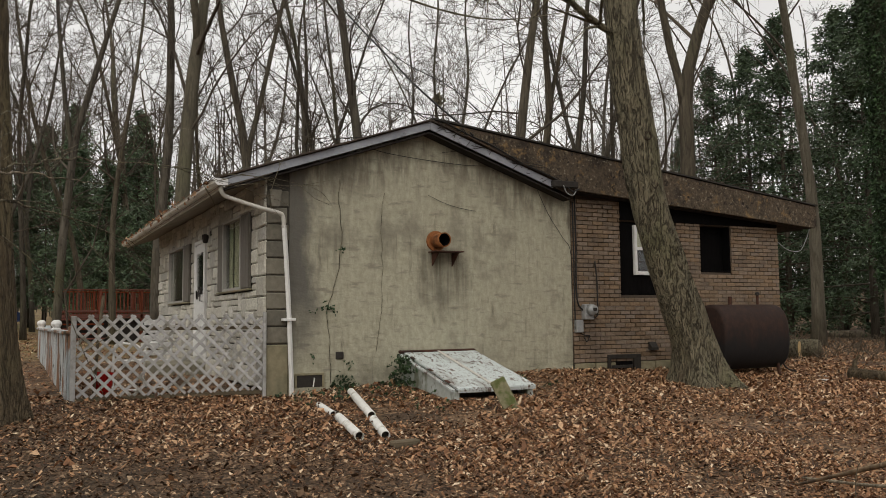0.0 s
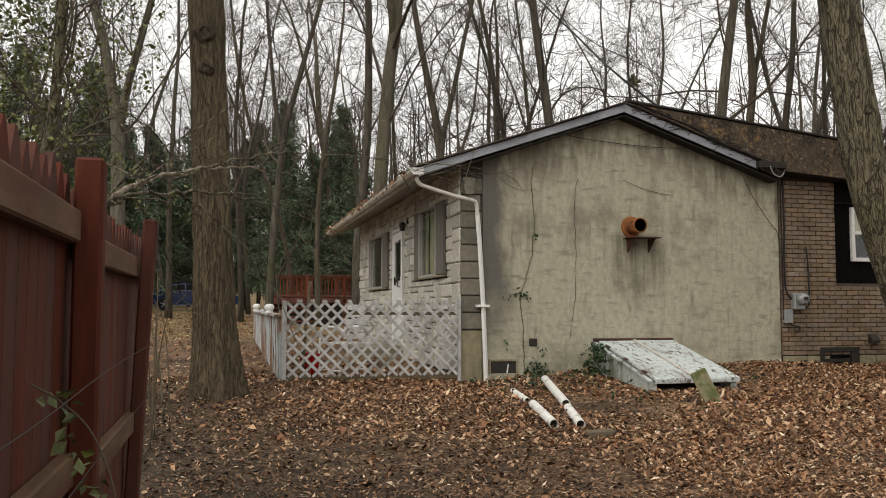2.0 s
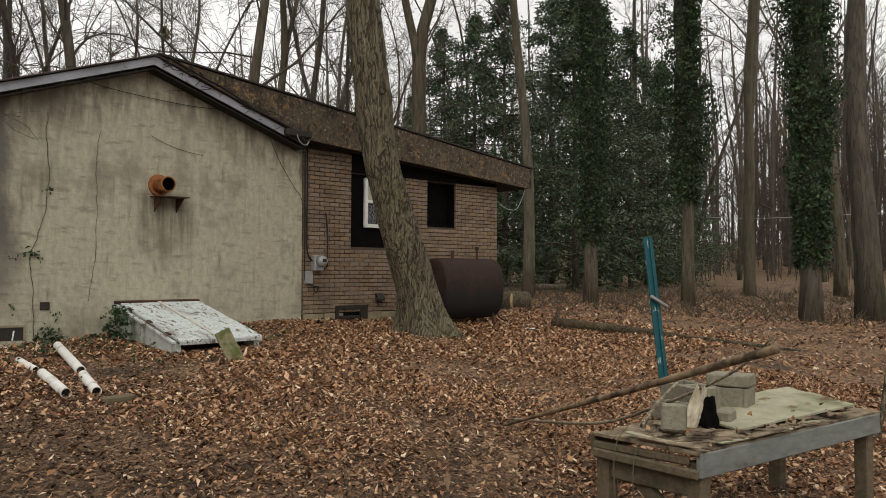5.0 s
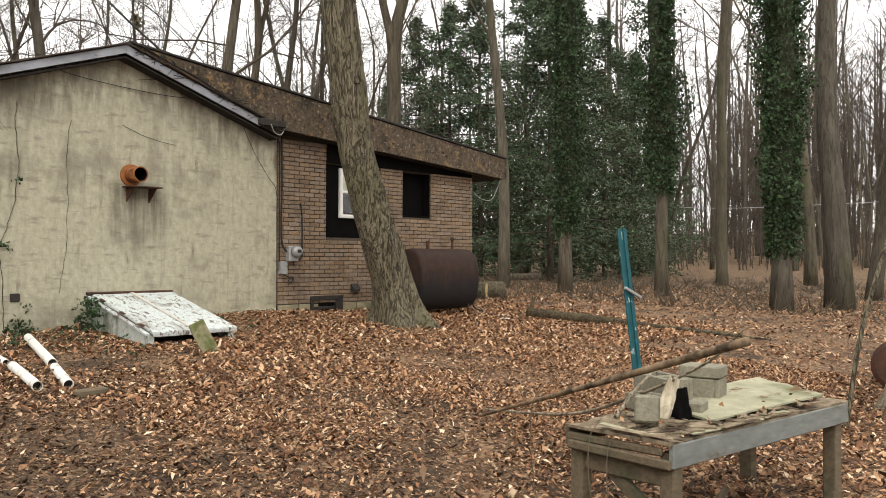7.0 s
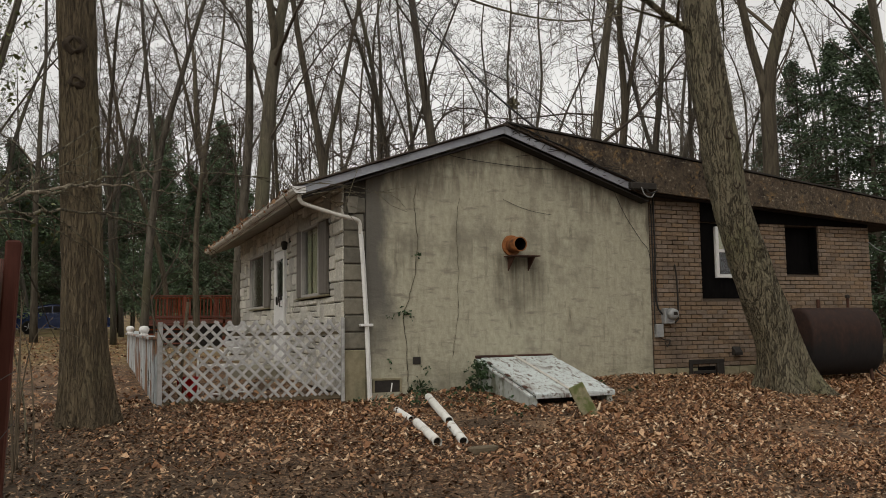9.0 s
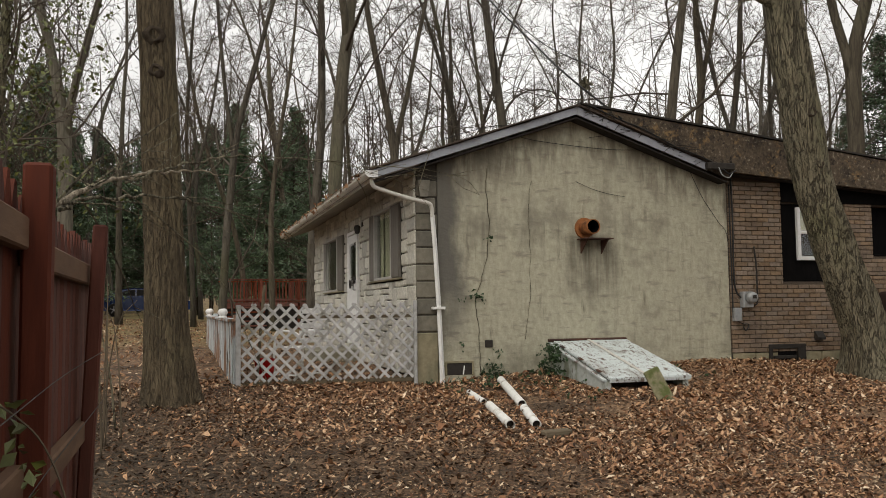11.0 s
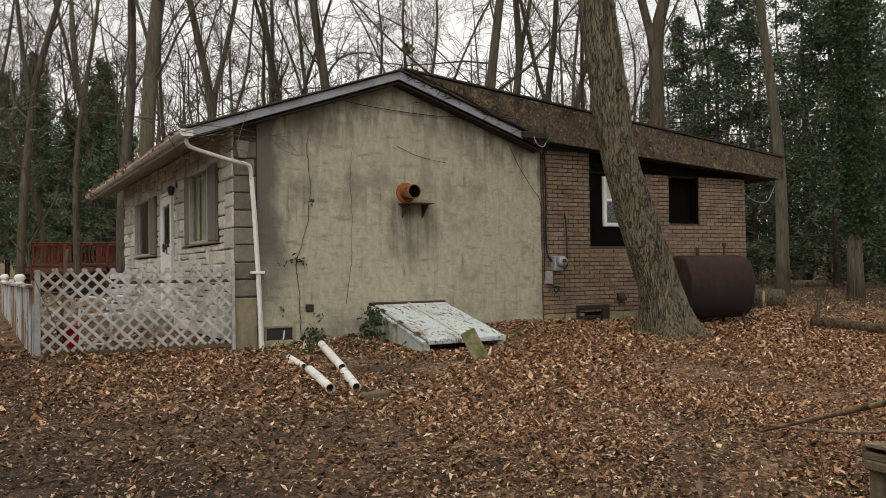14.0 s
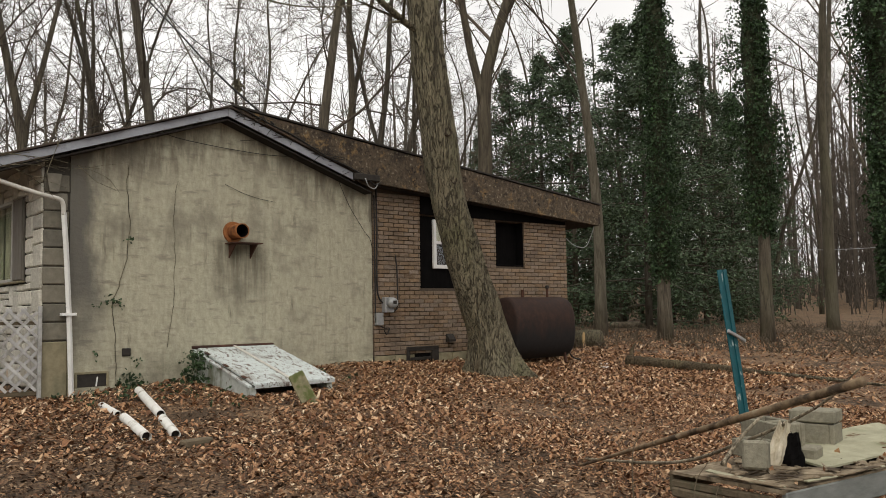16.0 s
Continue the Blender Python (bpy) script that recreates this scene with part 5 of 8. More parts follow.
def sprays(geo, centre, radius, count, size, r):
    """Fine flat sprays of needles, hanging a little at the tips."""
    c = np.array(centre)
    for _ in range(count):
        az, q = r.uniform(0, 6.283), radius * r.random() ** 0.6
        p = c + np.array((math.cos(az) * q, math.sin(az) * q, r.normal(0, 0.17) - 0.25 * q))
        a = np.array((math.cos(az) + r.normal(0, 0.5), math.sin(az) + r.normal(0, 0.5), r.normal(-0.35, 0.5)))
        a *= size * r.uniform(0.6, 1.5) / np.linalg.norm(a)
        b = np.cross(a, r.normal(0, 1, 3))
        b *= 0.28 * np.linalg.norm(a) / (np.linalg.norm(b) + 1e-9)
        geo.add([p - b, p + b, p + a], [(0, 1, 2)])


def evergreen(seed, height, width, count, size, bare=0.12, trunk_r=0.14):
    """An evergreen with tiers of drooping sprays about a straight trunk, ragged and gapped."""
    r = np.random.default_rng(seed)
    trunk, crown = Geo(), Geo()
    trunk.tube([(0, 0, -0.1), (0.03, 0, height * 0.3), (-0.02, 0.03, height * 0.65), (0, 0, height * 0.97)], [trunk_r, trunk_r * 0.75, trunk_r * 0.45, 0.02], 8)
    whorls = int(height * 6.5)
    per = count // whorls
    for k in range(whorls):
        f = bare + (1 - bare) * (k + r.random()) / whorls
        z = f * height
        reach = width * (1 - f ** 1.9) * r.uniform(0.35, 1.15) + 0.25
        az = r.uniform(0, 6.283)
        tip = np.array((math.cos(az) * reach, math.sin(az) * reach, z + reach * r.uniform(-0.25, 0.2)))
        root = np.array((0, 0, z))
        trunk.tube([root, root * 0.5 + tip * 0.5 + np.array((0, 0, 0.08)), tip], [0.035, 0.02, 0.008], 4, caps=False)
        for q in range(6):
            g = 0.2 + 0.8 * (q + r.random() * 0.8) / 5.8
            sprays(crown, root + (tip - root) * g, 0.16 + 0.13 * reach, per // 6, size, r)
    return trunk, crown


def evergreen_thing(seed, at, label, height, width, count, size, leaf, bark, name="evergreen_tree", **kw):
    trunk, crown = evergreen(seed, height, width, count, size, **kw)
    t = thing(name, at, label=label, category="tree")
    part("trunk", trunk, bark, t, soft=True)
    part("crown", crown, leaf, t)
    return t


def hero_trunk(name, ctrl, radii, label, bark, limbs, flare=0.9, seed=1, roots=5, knots=()):
    """A near tree: furrowed trunk with a flared root collar, and its few big limbs."""
    t = thing(name, ctrl[0], label=label, category="tree")
    o = Vector(ctrl[0])
    pts = curve_points([Vector(c) - o for c in ctrl], 110)
    hs = np.array([p.z for p in pts])
    rad = np.interp(hs, [c[2] - o.z for c in ctrl], radii)
    sides = 56

    def bumpy(i, ang):
        out = np.ones((len(pts), sides))
        for a in range(len(pts)):
            z = hs[a]
            coll = flare * math.exp(-max(z, 0) / 0.32)
            for b in range(sides):
                th = ang[0, b]
                lob = 0.5 + 0.5 * math.cos(roots * th + seed + 0.6 * math.sin(2 * th))
                q = Vector((math.cos(th) * 6.5, math.sin(th) * 6.5, z * 1.3 + seed))
                q2 = Vector((math.cos(th) * 1.3, math.sin(th) * 1.3, z * 0.8 + seed))
                out[a, b] = 1 + coll * (0.35 + 0.75 * lob) + 0.085 * abs(noise.noise(q)) * 2 - 0.05 + 0.07 * noise.noise(q2)
        return out

    part("trunk", Geo().tube(pts, rad, sides, bumpy=bumpy), bark, t, soft=True)
    for kz, kaz, kr in knots:
        i = int(np.argmin(abs(hs - (kz - o.z))))
        a = radians(kaz)
        c = pts[i] + Vector((math.cos(a), math.sin(a), 0)) * rad[i] * 0.86
        m_ = Matrix.Translation(c) @ Vector((math.cos(a), math.sin(a), 0.15)).to_track_quat("Z", "Y").to_matrix().to_4x4()
        kn = Geo().lathe([(kr * 1.9, -0.05), (kr * 1.5, 0.012), (kr * 1.1, 0.045), (kr * 0.75, 0.04), (kr * 0.5, 0.0), (kr * 0.12, -0.035)], 18, m_)
        kn.v = [tuple(Vector(v) + noise.noise_vector(Vector(v) * 16) * 0.03) for v in kn.v]
        part("knot", kn, KNOTBARK, t, "dark healed knot", soft=True)
    crown = Geo()
    r = np.random.default_rng(seed)
    for start, d, length, rr in limbs:
        s = np.array(start) - np.array(o)
        pl, rl, q, p = [s], [rr], np.array(d, float), np.array(s, float)
        q /= np.linalg.norm(q)
        for i in range(8):
            q = q + r.normal(0, 0.14, 3) + np.array((0, 0, 0.05))
            q /= np.linalg.norm(q)
            p = p + q * length / 8
            pl.append(p.copy())
            rl.append(rr * (1 - 0.85 * (i + 1) / 8))
            for k in range(3):
                dd = q * 0.6 + r.normal(0, 0.6, 3)
                dd /= np.linalg.norm(dd)
                e1 = p + dd * length * 0.16 * r.uniform(0.6, 1.4)
                e2 = e1 + (dd + r.normal(0, 0.3, 3)) * length * 0.14
                crown.tube([p, e1, e2], [rl[-1] * 0.45 + 0.004, rl[-1] * 0.25 + 0.003, 0.003], 4, caps=False)
                for _ in range(2):
                    f2 = e1 + (dd + r.normal(0, 0.7, 3)) * length * 0.1
                    crown.tube([e1, (e1 + f2) / 2 + r.normal(0, 0.03, 3), f2], [0.008, 0.005, 0.003], 3, caps=False)
        crown.tube(pl, rl, 8, caps=False)
    if crown.v:
        part("crown", crown, bark, t, soft=True)
    return t


# the two yard trees beside the house, and one by the workbench
gzL, gzR = ground_z(-3.08, -1.1), ground_z(6.05, -1.5)
hero_trunk("yard_tree", [(-3.08, -1.1, gzL - 0.1), (-3.12, -1.1, 1.03), (-3.17, -1.1, 2.3), (-3.22, -1.1, 3.6), (-3.29, -1.08, 5.0), (-3.35, -1.0, 7.5), (-3.3, -0.9, 11)], [0.25, 0.235, 0.21, 0.2, 0.19, 0.16, 0.1],
           "straight brown-barked yard tree with knots and root flare", BARKDARK,
           [((-3.2, -1.1, 5.6), (-0.8, -0.2, 0.55), 3.5, 0.06), ((-3.3, -1.0, 6.6), (0.7, 0.4, 0.6), 4.0, 0.07), ((-3.3, -1.0, 7.4), (0.1, -0.8, 0.6), 3.5, 0.06)], flare=0.6, seed=2, knots=((3.98, -96, 0.055), (4.38, -98, 0.075)))
hero_trunk("yard_tree", [(6.02, -1.5, gzR - 0.1), (5.87, -1.5, 1.02), (5.47, -1.5, 2.02), (5.1, -1.5, 3.15), (4.88, -1.5, 4.5), (4.76, -1.5, 5.5), (4.6, -1.5, 8.0), (4.7, -1.4, 12.0)], [0.37, 0.3, 0.275, 0.255, 0.26, 0.235, 0.19, 0.1],
           "leaning furrowed yard tree at the brick wall", BARK,
           [((4.75, -1.5, 5.35), (-0.95, -0.1, 0.28), 3.6, 0.055), ((4.65, -1.5, 6.2), (0.9, 0.2, 0.35), 5.0, 0.09), ((4.6, -1.5, 7.4), (-0.6, 0.5, 0.7), 4.0, 0.08)], flare=0.85, seed=7, knots=((3.9, -95, 0.05), (3.2, -100, 0.045)))
pz = ground_z(5.75, -8.68)
hero_trunk("yard_tree", [(5.83, -8.8, pz - 0.1), (5.77, -8.8, 1.2), (5.7, -8.83, 2.6), (5.6, -8.86, 3.8), (5.45, -8.9, 6.0), (5.4, -8.9, 10.0)], [0.33, 0.29, 0.27, 0.26, 0.22, 0.1],
           "pale grey-barked yard tree near the workbench", BARKPALE, [((5.5, -8.88, 5.5), (-0.7, 0.6, 0.6), 3.5, 0.06)], seed=4)

# placed forest trees: bearing from the station, distance, girth, height, lean
FOREST = [
    (-6.4, 23, 0.2, 17, -0.06, 0.3, "curved grey forest tree beyond the fence"),
    (8.5, 26, 0.17, 21, 0.0, 0.0, "dark straight forest tree behind the house"),
    (9.7, 22.5, 0.2, 20, 0.03, 0.42, "pale forked forest tree behind the eave"),
    (2.6, 27, 0.13, 16, 0.05, 0.35, "crooked forest tree beyond the deck"),
    (14.2, 25, 0.15, 18, -0.04, 0.3, "bare crooked forest tree behind the front roof"),
    (17.6, 29, 0.15, 18, 0.03, 0.0, "slim bare forest tree behind the roof"),
    (23.6, 24, 0.19, 20, -0.2, 0.0, "stout leaning forest tree behind the roof"),
    (31.2, 24, 0.19, 20, 0.0, 0.0, "upright forest tree behind the roof ridge"),
    (33.4, 27, 0.14, 19, 0.03, 0.4, "forked forest tree behind the roof ridge"),
    (36.2, 27, 0.13, 17, 0.04, 0.35, "slender crooked forest tree behind the low roof"),
    (43.3, 22.5, 0.215, 19, 0.0, 0.33, "stout forked forest tree behind the addition"),
    (50.9, 26, 0.19, 20, 0.0, 0.0, "grey forest tree with ivy at its foot"),
    (65.0, 28, 0.18, 19, 0.0, 0.26, "forked bare grey forest tree beyond the yard"),
    (71.8, 21.5, 0.3, 22, -0.03, 0.0, "stout straight forest tree beyond the log"),
    (70.2, 30, 0.2, 18, 0.0, 0.0, "slim forest tree beyond the yard"),
    (73.6, 25, 0.2, 18, 0.08, 0.3, "branchy forest tree at the yard edge"),
]
for i, (b, d, g, h, ln, fk, lab) in enumerate(FOREST):
    side = radians(b)
    tree_thing("forest_tree", 100 + i, polar(b, d), lab, (PALEFAR if "pale" in lab or "grey" in lab else BARKFAR, TWIGFAR), height=h, r0=g, lean=(ln * math.cos(side), -ln * math.sin(side)), clear=0.36 if b > 42 else 0.28, spread=0.55, limbs=17, subs=7, twigs=6, sides=(14, 5, 4, 3), fork=fk, curve=0.035, reach=0.34)

# the wood behind: seven kinds of bare tree, each repeated
r = random.Random(11)
kinds = []
for i in range(7):
    kinds.append(tree_thing("forest_tree", 200 + i, polar((-14, -11, 12.5, 17, 24, 28.5, 37)[i], 34 + 3 * (i % 3)), "bare grey-brown forest tree", (BARKFAR, TWIGFAR), height=r.uniform(15, 20), r0=r.uniform(0.11, 0.18), clear=r.uniform(0.24, 0.36), spread=0.6,
                            limbs=14, subs=6, twigs=6, reach=0.36, lean=(r.uniform(-0.06, 0.06), r.uniform(-0.06, 0.06)), sides=(8, 4, 3, 3), curve=0.05, fork=(0.0, 0.3, 0.0, 0.4, 0.0, 0.22, 0.35)[i]))
    tagged(kinds[-1], group="forest trees")
placed = []
for k in range(3000):
    if len(placed) >= 46:
        break
    b, d = r.uniform(-24, 84), r.uniform(27, 62)
    if -9 < b < 9 and d < 47 or 42 < b < 62 and d < 44 and r.random() < 0.8 or b > 62 and d < 40:
        continue
    p = polar(b, d)
    if -2 < p[0] < 11 and p[1] < 11 or any(math.hypot(p[0] - q[0], p[1] - q[1]) < 2.2 for q in placed) or (abs(p[0] + 4) < 4 and abs(p[1] - 34) < 9) or (abs(p[0]) < 3 and 18 < p[1] < 24):
        continue
    if 13 < b < 42 and r.random() < 0.45:
        continue
    placed.append(p)
    copy_thing(kinds[k % 7], turned(p, r.uniform(0, 360), r.uniform(0.7, 1.15)))

for k in range(9):
    copy_thing(kinds[(3 * k) % 7], turned(polar(-10.5 + 2.3 * k + r.uniform(-0.4, 0.4), r.uniform(45, 58)), r.uniform(0, 360), r.uniform(0.85, 1.2)))

for b, d, s, k in ((-3.6, 34, 0.95, 0), (-1.4, 30, 0.8, 2), (0.9, 33, 1.0, 4), (4.3, 37, 1.05, 2), (5.9, 31, 0.85, 0), (7.2, 39, 1.1, 6), (11.6, 33, 0.95, 4), (20.5, 33, 0.95, 0), (27.2, 31, 0.9, 4), (39.5, 33, 1.0, 2)):
    copy_thing(kinds[k], turned(polar(b, d), 53 * k + 31 * b, s))

# far woods, one uncountable mass of thin trees
far = Geo()
rf = np.random.default_rng(31)
for k in range(460):
    b, d = (rf.uniform(-30, 92), rf.uniform(60, 130)) if k < 350 else (rf.uniform(57, 82), rf.uniform(62, 115))
    p = np.array(polar(b, d))
    h, g = rf.uniform(14, 22), rf.uniform(0.1, 0.22)
    top = p + np.array((rf.normal(0, 0.7), rf.normal(0, 0.7), h))
    mid = (p + top) / 2 + rf.normal(0, 0.3, 3)
    far.tube([p, mid, top], [g, g * 0.7, 0.03], 5, caps=False)
    for q in range(14):
        f = rf.uniform(0.06, 0.9)
        s = p + (top - p) * f
        az = rf.uniform(0, 6.283)
        ln = h * 0.28 * (1.1 - f) + 0.8
        e = s + np.array((math.cos(az) * ln * 0.6, math.sin(az) * ln * 0.6, ln * rf.uniform(0.4, 1)))
        far.tube([s, (s + e) / 2 + rf.normal(0, 0.15, 3), e], [g * 0.32, g * 0.2, 0.02], 3, caps=False)
        for w in range(4):
            m0 = s + (e - s) * rf.uniform(0.3, 0.9)
            far.tube([m0, m0 + np.array((rf.normal(0, 0.6), rf.normal(0, 0.6), rf.uniform(0.3, 1.5)))], [0.03, 0.012], 3, caps=False)
# unseen trees behind the camera, added to fill reflections and dim the ambient light
for k in range(100):
    b, d = rf.uniform(92, 330), rf.uniform(14, 55)
    p = np.array(polar(b, d))
    h, g = rf.uniform(13, 20), rf.uniform(0.12, 0.26)
    top = p + np.array((rf.normal(0, 0.7), rf.normal(0, 0.7), h))
    far.tube([p, (p + top) / 2 + rf.normal(0, 0.2, 3), top], [g, g * 0.7, 0.03], 6, caps=False)
    for q in range(15):
        f = rf.uniform(0.15, 0.95)
        s = p + (top - p) * f
        az = rf.uniform(0, 6.283)
        ln = h * 0.3 * (1.1 - f) + 0.8
        e = s + np.array((math.cos(az) * ln * 0.7, math.sin(az) * ln * 0.7, ln * rf.uniform(0.3, 0.9)))
        far.tube([s, (s + e) / 2 + rf.normal(0, 0.15, 3), e], [g * 0.35, g * 0.2, 0.02], 3, caps=False)
        for w in range(4):
            m0 = s + (e - s) * rf.uniform(0.3, 0.9)
            far.tube([m0, m0 + np.array((rf.normal(0, 0.7), rf.normal(0, 0.7), rf.uniform(0.2, 1.3)))], [0.03, 0.012], 3, caps=False)
for k in range(1400):
    p = np.array(polar(rf.uniform(-30, 92), rf.uniform(58, 135)))
    q = p + np.array((rf.normal(0, 1.0), rf.normal(0, 1.0), rf.uniform(2, 8)))
    far.tube([p, q], [0.05, 0.02], 3, caps=False)
    for w in range(3):
        m0 = p + (q - p) * rf.uniform(0.2, 0.8)
        far.tube([m0, m0 + np.array((rf.normal(0, 0.8), rf.normal(0, 0.8), rf.uniform(0.3, 1.6)))], [0.03, 0.012], 3, caps=False)
for k in range(420):
    p = np.array(polar(rf.uniform(56, 92), rf.uniform(48, 85)))
    q = p + np.array((rf.normal(0, 0.3), rf.normal(0, 0.3), rf.uniform(1.5, 5.5)))
    far.tube([p, q], [0.035, 0.015], 3, caps=False)
    for w in range(4):
        m0 = p + (q - p) * rf.uniform(0.1, 0.8)
        far.tube([m0, m0 + np.array((rf.normal(0, 0.7), rf.normal(0, 0.7), rf.uniform(0.2, 1.2)))], [0.025, 0.012], 3, caps=False)
whole("far_woods", far, TWIGFAR, "distant bare winter woods of thin grey trunks, with unseen trees added behind the viewpoint", "woods", kind="stuff", soft=True)

# thin understory saplings in front of the far woods
und = Geo()
for k in range(190):
    b, d = rf.uniform(-26, 47), rf.uniform(25, 60)
    p = np.array(polar(b, d))
    if -2.5 < p[0] < 11 and p[1] < 10 or -8 < b < 3 and d < 46 or b > 14 and rf.random() < 0.6:
        continue
    h = rf.uniform(5, 13)
    ln = rf.normal(0, 0.14, 2) * h
    pts = [p + np.array((ln[0] * f * f, ln[1] * f * f, h * f)) + np.append(rf.normal(0, 0.16, 2), 0) * (f > 0) for f in (0, 0.25, 0.5, 0.75, 1)]
    g = rf.uniform(0.025, 0.06)
    und.tube(pts, [g, g * 0.8, g * 0.6, g * 0.4, 0.008], 4, caps=False)
    for q in range(22):
        f = rf.uniform(0.15, 0.97)
        i = min(int(f * 4), 3)
        s = pts[i] + (pts[i + 1] - pts[i]) * (f * 4 - i)
        az, L_ = rf.uniform(0, 6.283), rf.uniform(0.7, 2.6) * (1.2 - 0.6 * f)
        d1 = np.array((math.cos(az), math.sin(az), rf.uniform(-0.1, 0.9)))
        m1 = s + d1 * L_ * 0.5
        e1 = m1 + (d1 + rf.normal(0, 0.35, 3)) * L_ * 0.5
        und.tube([s, m1, e1], [0.016, 0.011, 0.005], 3, caps=False)
        e2 = m1 + (d1 + rf.normal(0, 0.8, 3)) * L_ * 0.4
        und.tube([m1, e2], [0.009, 0.004], 3, caps=False)
whole("understory_saplings", und, TWIGFAR, "thin bare understory saplings in the wood", "saplings", kind="stuff", soft=True)

# evergreens
eg = [evergreen_thing(301, polar(2, 57), "dark green evergreen among the bare trees", 12.5, 3.1, 20000, 0.14, EVERGREEN, BARKFAR),
      evergreen_thing(302, polar(-3.5, 57), "dark green evergreen among the bare trees", 9.5, 3.2, 20000, 0.14, EVERGREEN, BARKFAR),
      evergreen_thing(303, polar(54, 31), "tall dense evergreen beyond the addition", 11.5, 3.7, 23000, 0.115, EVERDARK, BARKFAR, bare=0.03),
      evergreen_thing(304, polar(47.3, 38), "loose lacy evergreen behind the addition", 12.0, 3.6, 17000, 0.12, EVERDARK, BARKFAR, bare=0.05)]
for t in eg:
    tagged(t, group="evergreens")
for k, (b, d, s, kind) in enumerate([(-20, 36, 0.9, 1), (-16, 42, 1.1, 0), (-11, 40, 0.95, 1), (-6.6, 56, 0.9, 0), (-2.4, 58, 0.85, 1), (1.2, 57, 0.9, 0), (4.4, 55, 0.85, 1), (6.8, 56, 0.95, 0), (-8.6, 56, 1.2, 0), (-12.5, 44, 1.0, 0), (-9.5, 48, 1.0, 1), (-7.5, 55, 1.15, 0), (-5, 58, 1.2, 1), (-1.5, 56, 1.1, 0), (3.6, 58, 1.15, 0),
                                     (8.0, 60, 1.0, 0),
                                     (3.6, 41, 0.72, 0), (5.4, 39, 0.8, 1), (7.3, 42, 0.85, 0), (9.0, 40, 0.7, 1), (-6.3, 43, 0.75, 1), (-8.4, 41, 0.85, 0),
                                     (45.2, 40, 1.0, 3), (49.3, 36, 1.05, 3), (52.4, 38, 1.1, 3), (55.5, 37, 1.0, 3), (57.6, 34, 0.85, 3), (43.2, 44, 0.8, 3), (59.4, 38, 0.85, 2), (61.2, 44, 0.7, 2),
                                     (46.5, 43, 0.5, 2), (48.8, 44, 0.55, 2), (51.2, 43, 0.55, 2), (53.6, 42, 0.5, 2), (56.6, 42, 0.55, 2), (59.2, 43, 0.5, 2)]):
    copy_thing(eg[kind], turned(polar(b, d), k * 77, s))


def ivy_tree(seed, at, height, r0, z0, z1, thick, count, label):
    """A trunk wrapped in climbing ivy."""
    trunk, crown = grow(seed, height, r0, 0.5, 0.6, 9, 5, 4, sides=(12, 5, 4, 3), curve=0.003)
    t = thing("ivy_clad_tree", at, label=label, category="tree")
    part("trunk", trunk, BARKFAR, t, soft=True)
    part("crown", crown, TWIGFAR, t, soft=True)
    r = np.random.default_rng(seed)

    def bulge(az, z):
        lump = 0.4 + 1.5 * noise.noise(Vector((math.cos(az) * 0.8, math.sin(az) * 0.8 + seed, z * 0.55))) + 0.5 * noise.noise(Vector((math.cos(az) * 2, math.sin(az) * 2 + seed, z * 1.7)))
        return thick * max(0.08, lump) * min(1, (z - z0) / 1.5 + 0.12) * min(1, (z1 - z) / 1.5 + 0.2)

    body, n_, m_ = Geo(), 18, int((z1 - z0) / 0.3)
    vs = []
    for i in range(m_ + 1):
        z = z0 + (z1 - z0) * i / m_
        vs += [((r0 + 0.3 * bulge(6.283 * j / n_, z)) * math.cos(6.283 * j / n_), (r0 + 0.3 * bulge(6.283 * j / n_, z)) * math.sin(6.283 * j / n_), z + 0.08 * math.sin(j * 2.7)) for j in range(n_)]
    part("ivy_mass", body.add(vs, [(i * n_ + j, i * n_ + (j + 1) % n_, (i + 1) * n_ + (j + 1) % n_, (i + 1) * n_ + j) for i in range(m_) for j in range(n_)]), IVYSHADE, t, "matted ivy stems coloured dark for the shade among leaves")
    ivy = Geo()
    for k in range(count // 6):
        z, az_ = r.uniform(z0, z1), r.uniform(0, 6.283)
        q = r0 + bulge(az_, z) * r.uniform(0.25, 1.35)
        foliage(ivy, (math.cos(az_) * q, math.sin(az_) * q, z), 0.16, 12, 0.085, r, 0.6)
    part("ivy", ivy, IVY, t, "dense dark green ivy")
    return t


ivy_tree(401, polar(55.0, 23), 17, 0.19, 1.6, 14, 0.3, 10000, "tree trunk wholly wrapped in dense ivy")
ivy_tree(402, polar(61.2, 22), 17, 0.16, 2.6, 13, 0.48, 10000, "tree with ivy over its upper trunk")
ivy_tree(403, polar(68.5, 20), 17, 0.23, 1.2, 13, 0.44, 14000, "straight tree thickly clad in ivy")

# holly behind the fence
holly = thing("holly_tree", polar(-12.5, 11), label="holly with sparse glossy yellow-green leaves", category="tree")
trunk, crown = grow(55, 7.5, 0.09, 0.22, 0.7, 16, 5, 3, sides=(8, 5, 4, 3), reach=0.3)
part("trunk", trunk, BARK, holly, soft=True)
part("crown", crown, TWIGFAR, holly, soft=True)
leaves = Geo()
rh = np.random.default_rng(8)
for k in range(420):
    z = rh.uniform(2.2, 7.2)
    az = rh.uniform(0, 6.283)
    q = rh.uniform(0.2, 2.3) * (1.1 - z / 12)
    foliage(leaves, (math.cos(az) * q, math.sin(az) * q, z), 0.3, 16, 0.065, rh, 0.4)
part("foliage", leaves, HOLLY, holly)


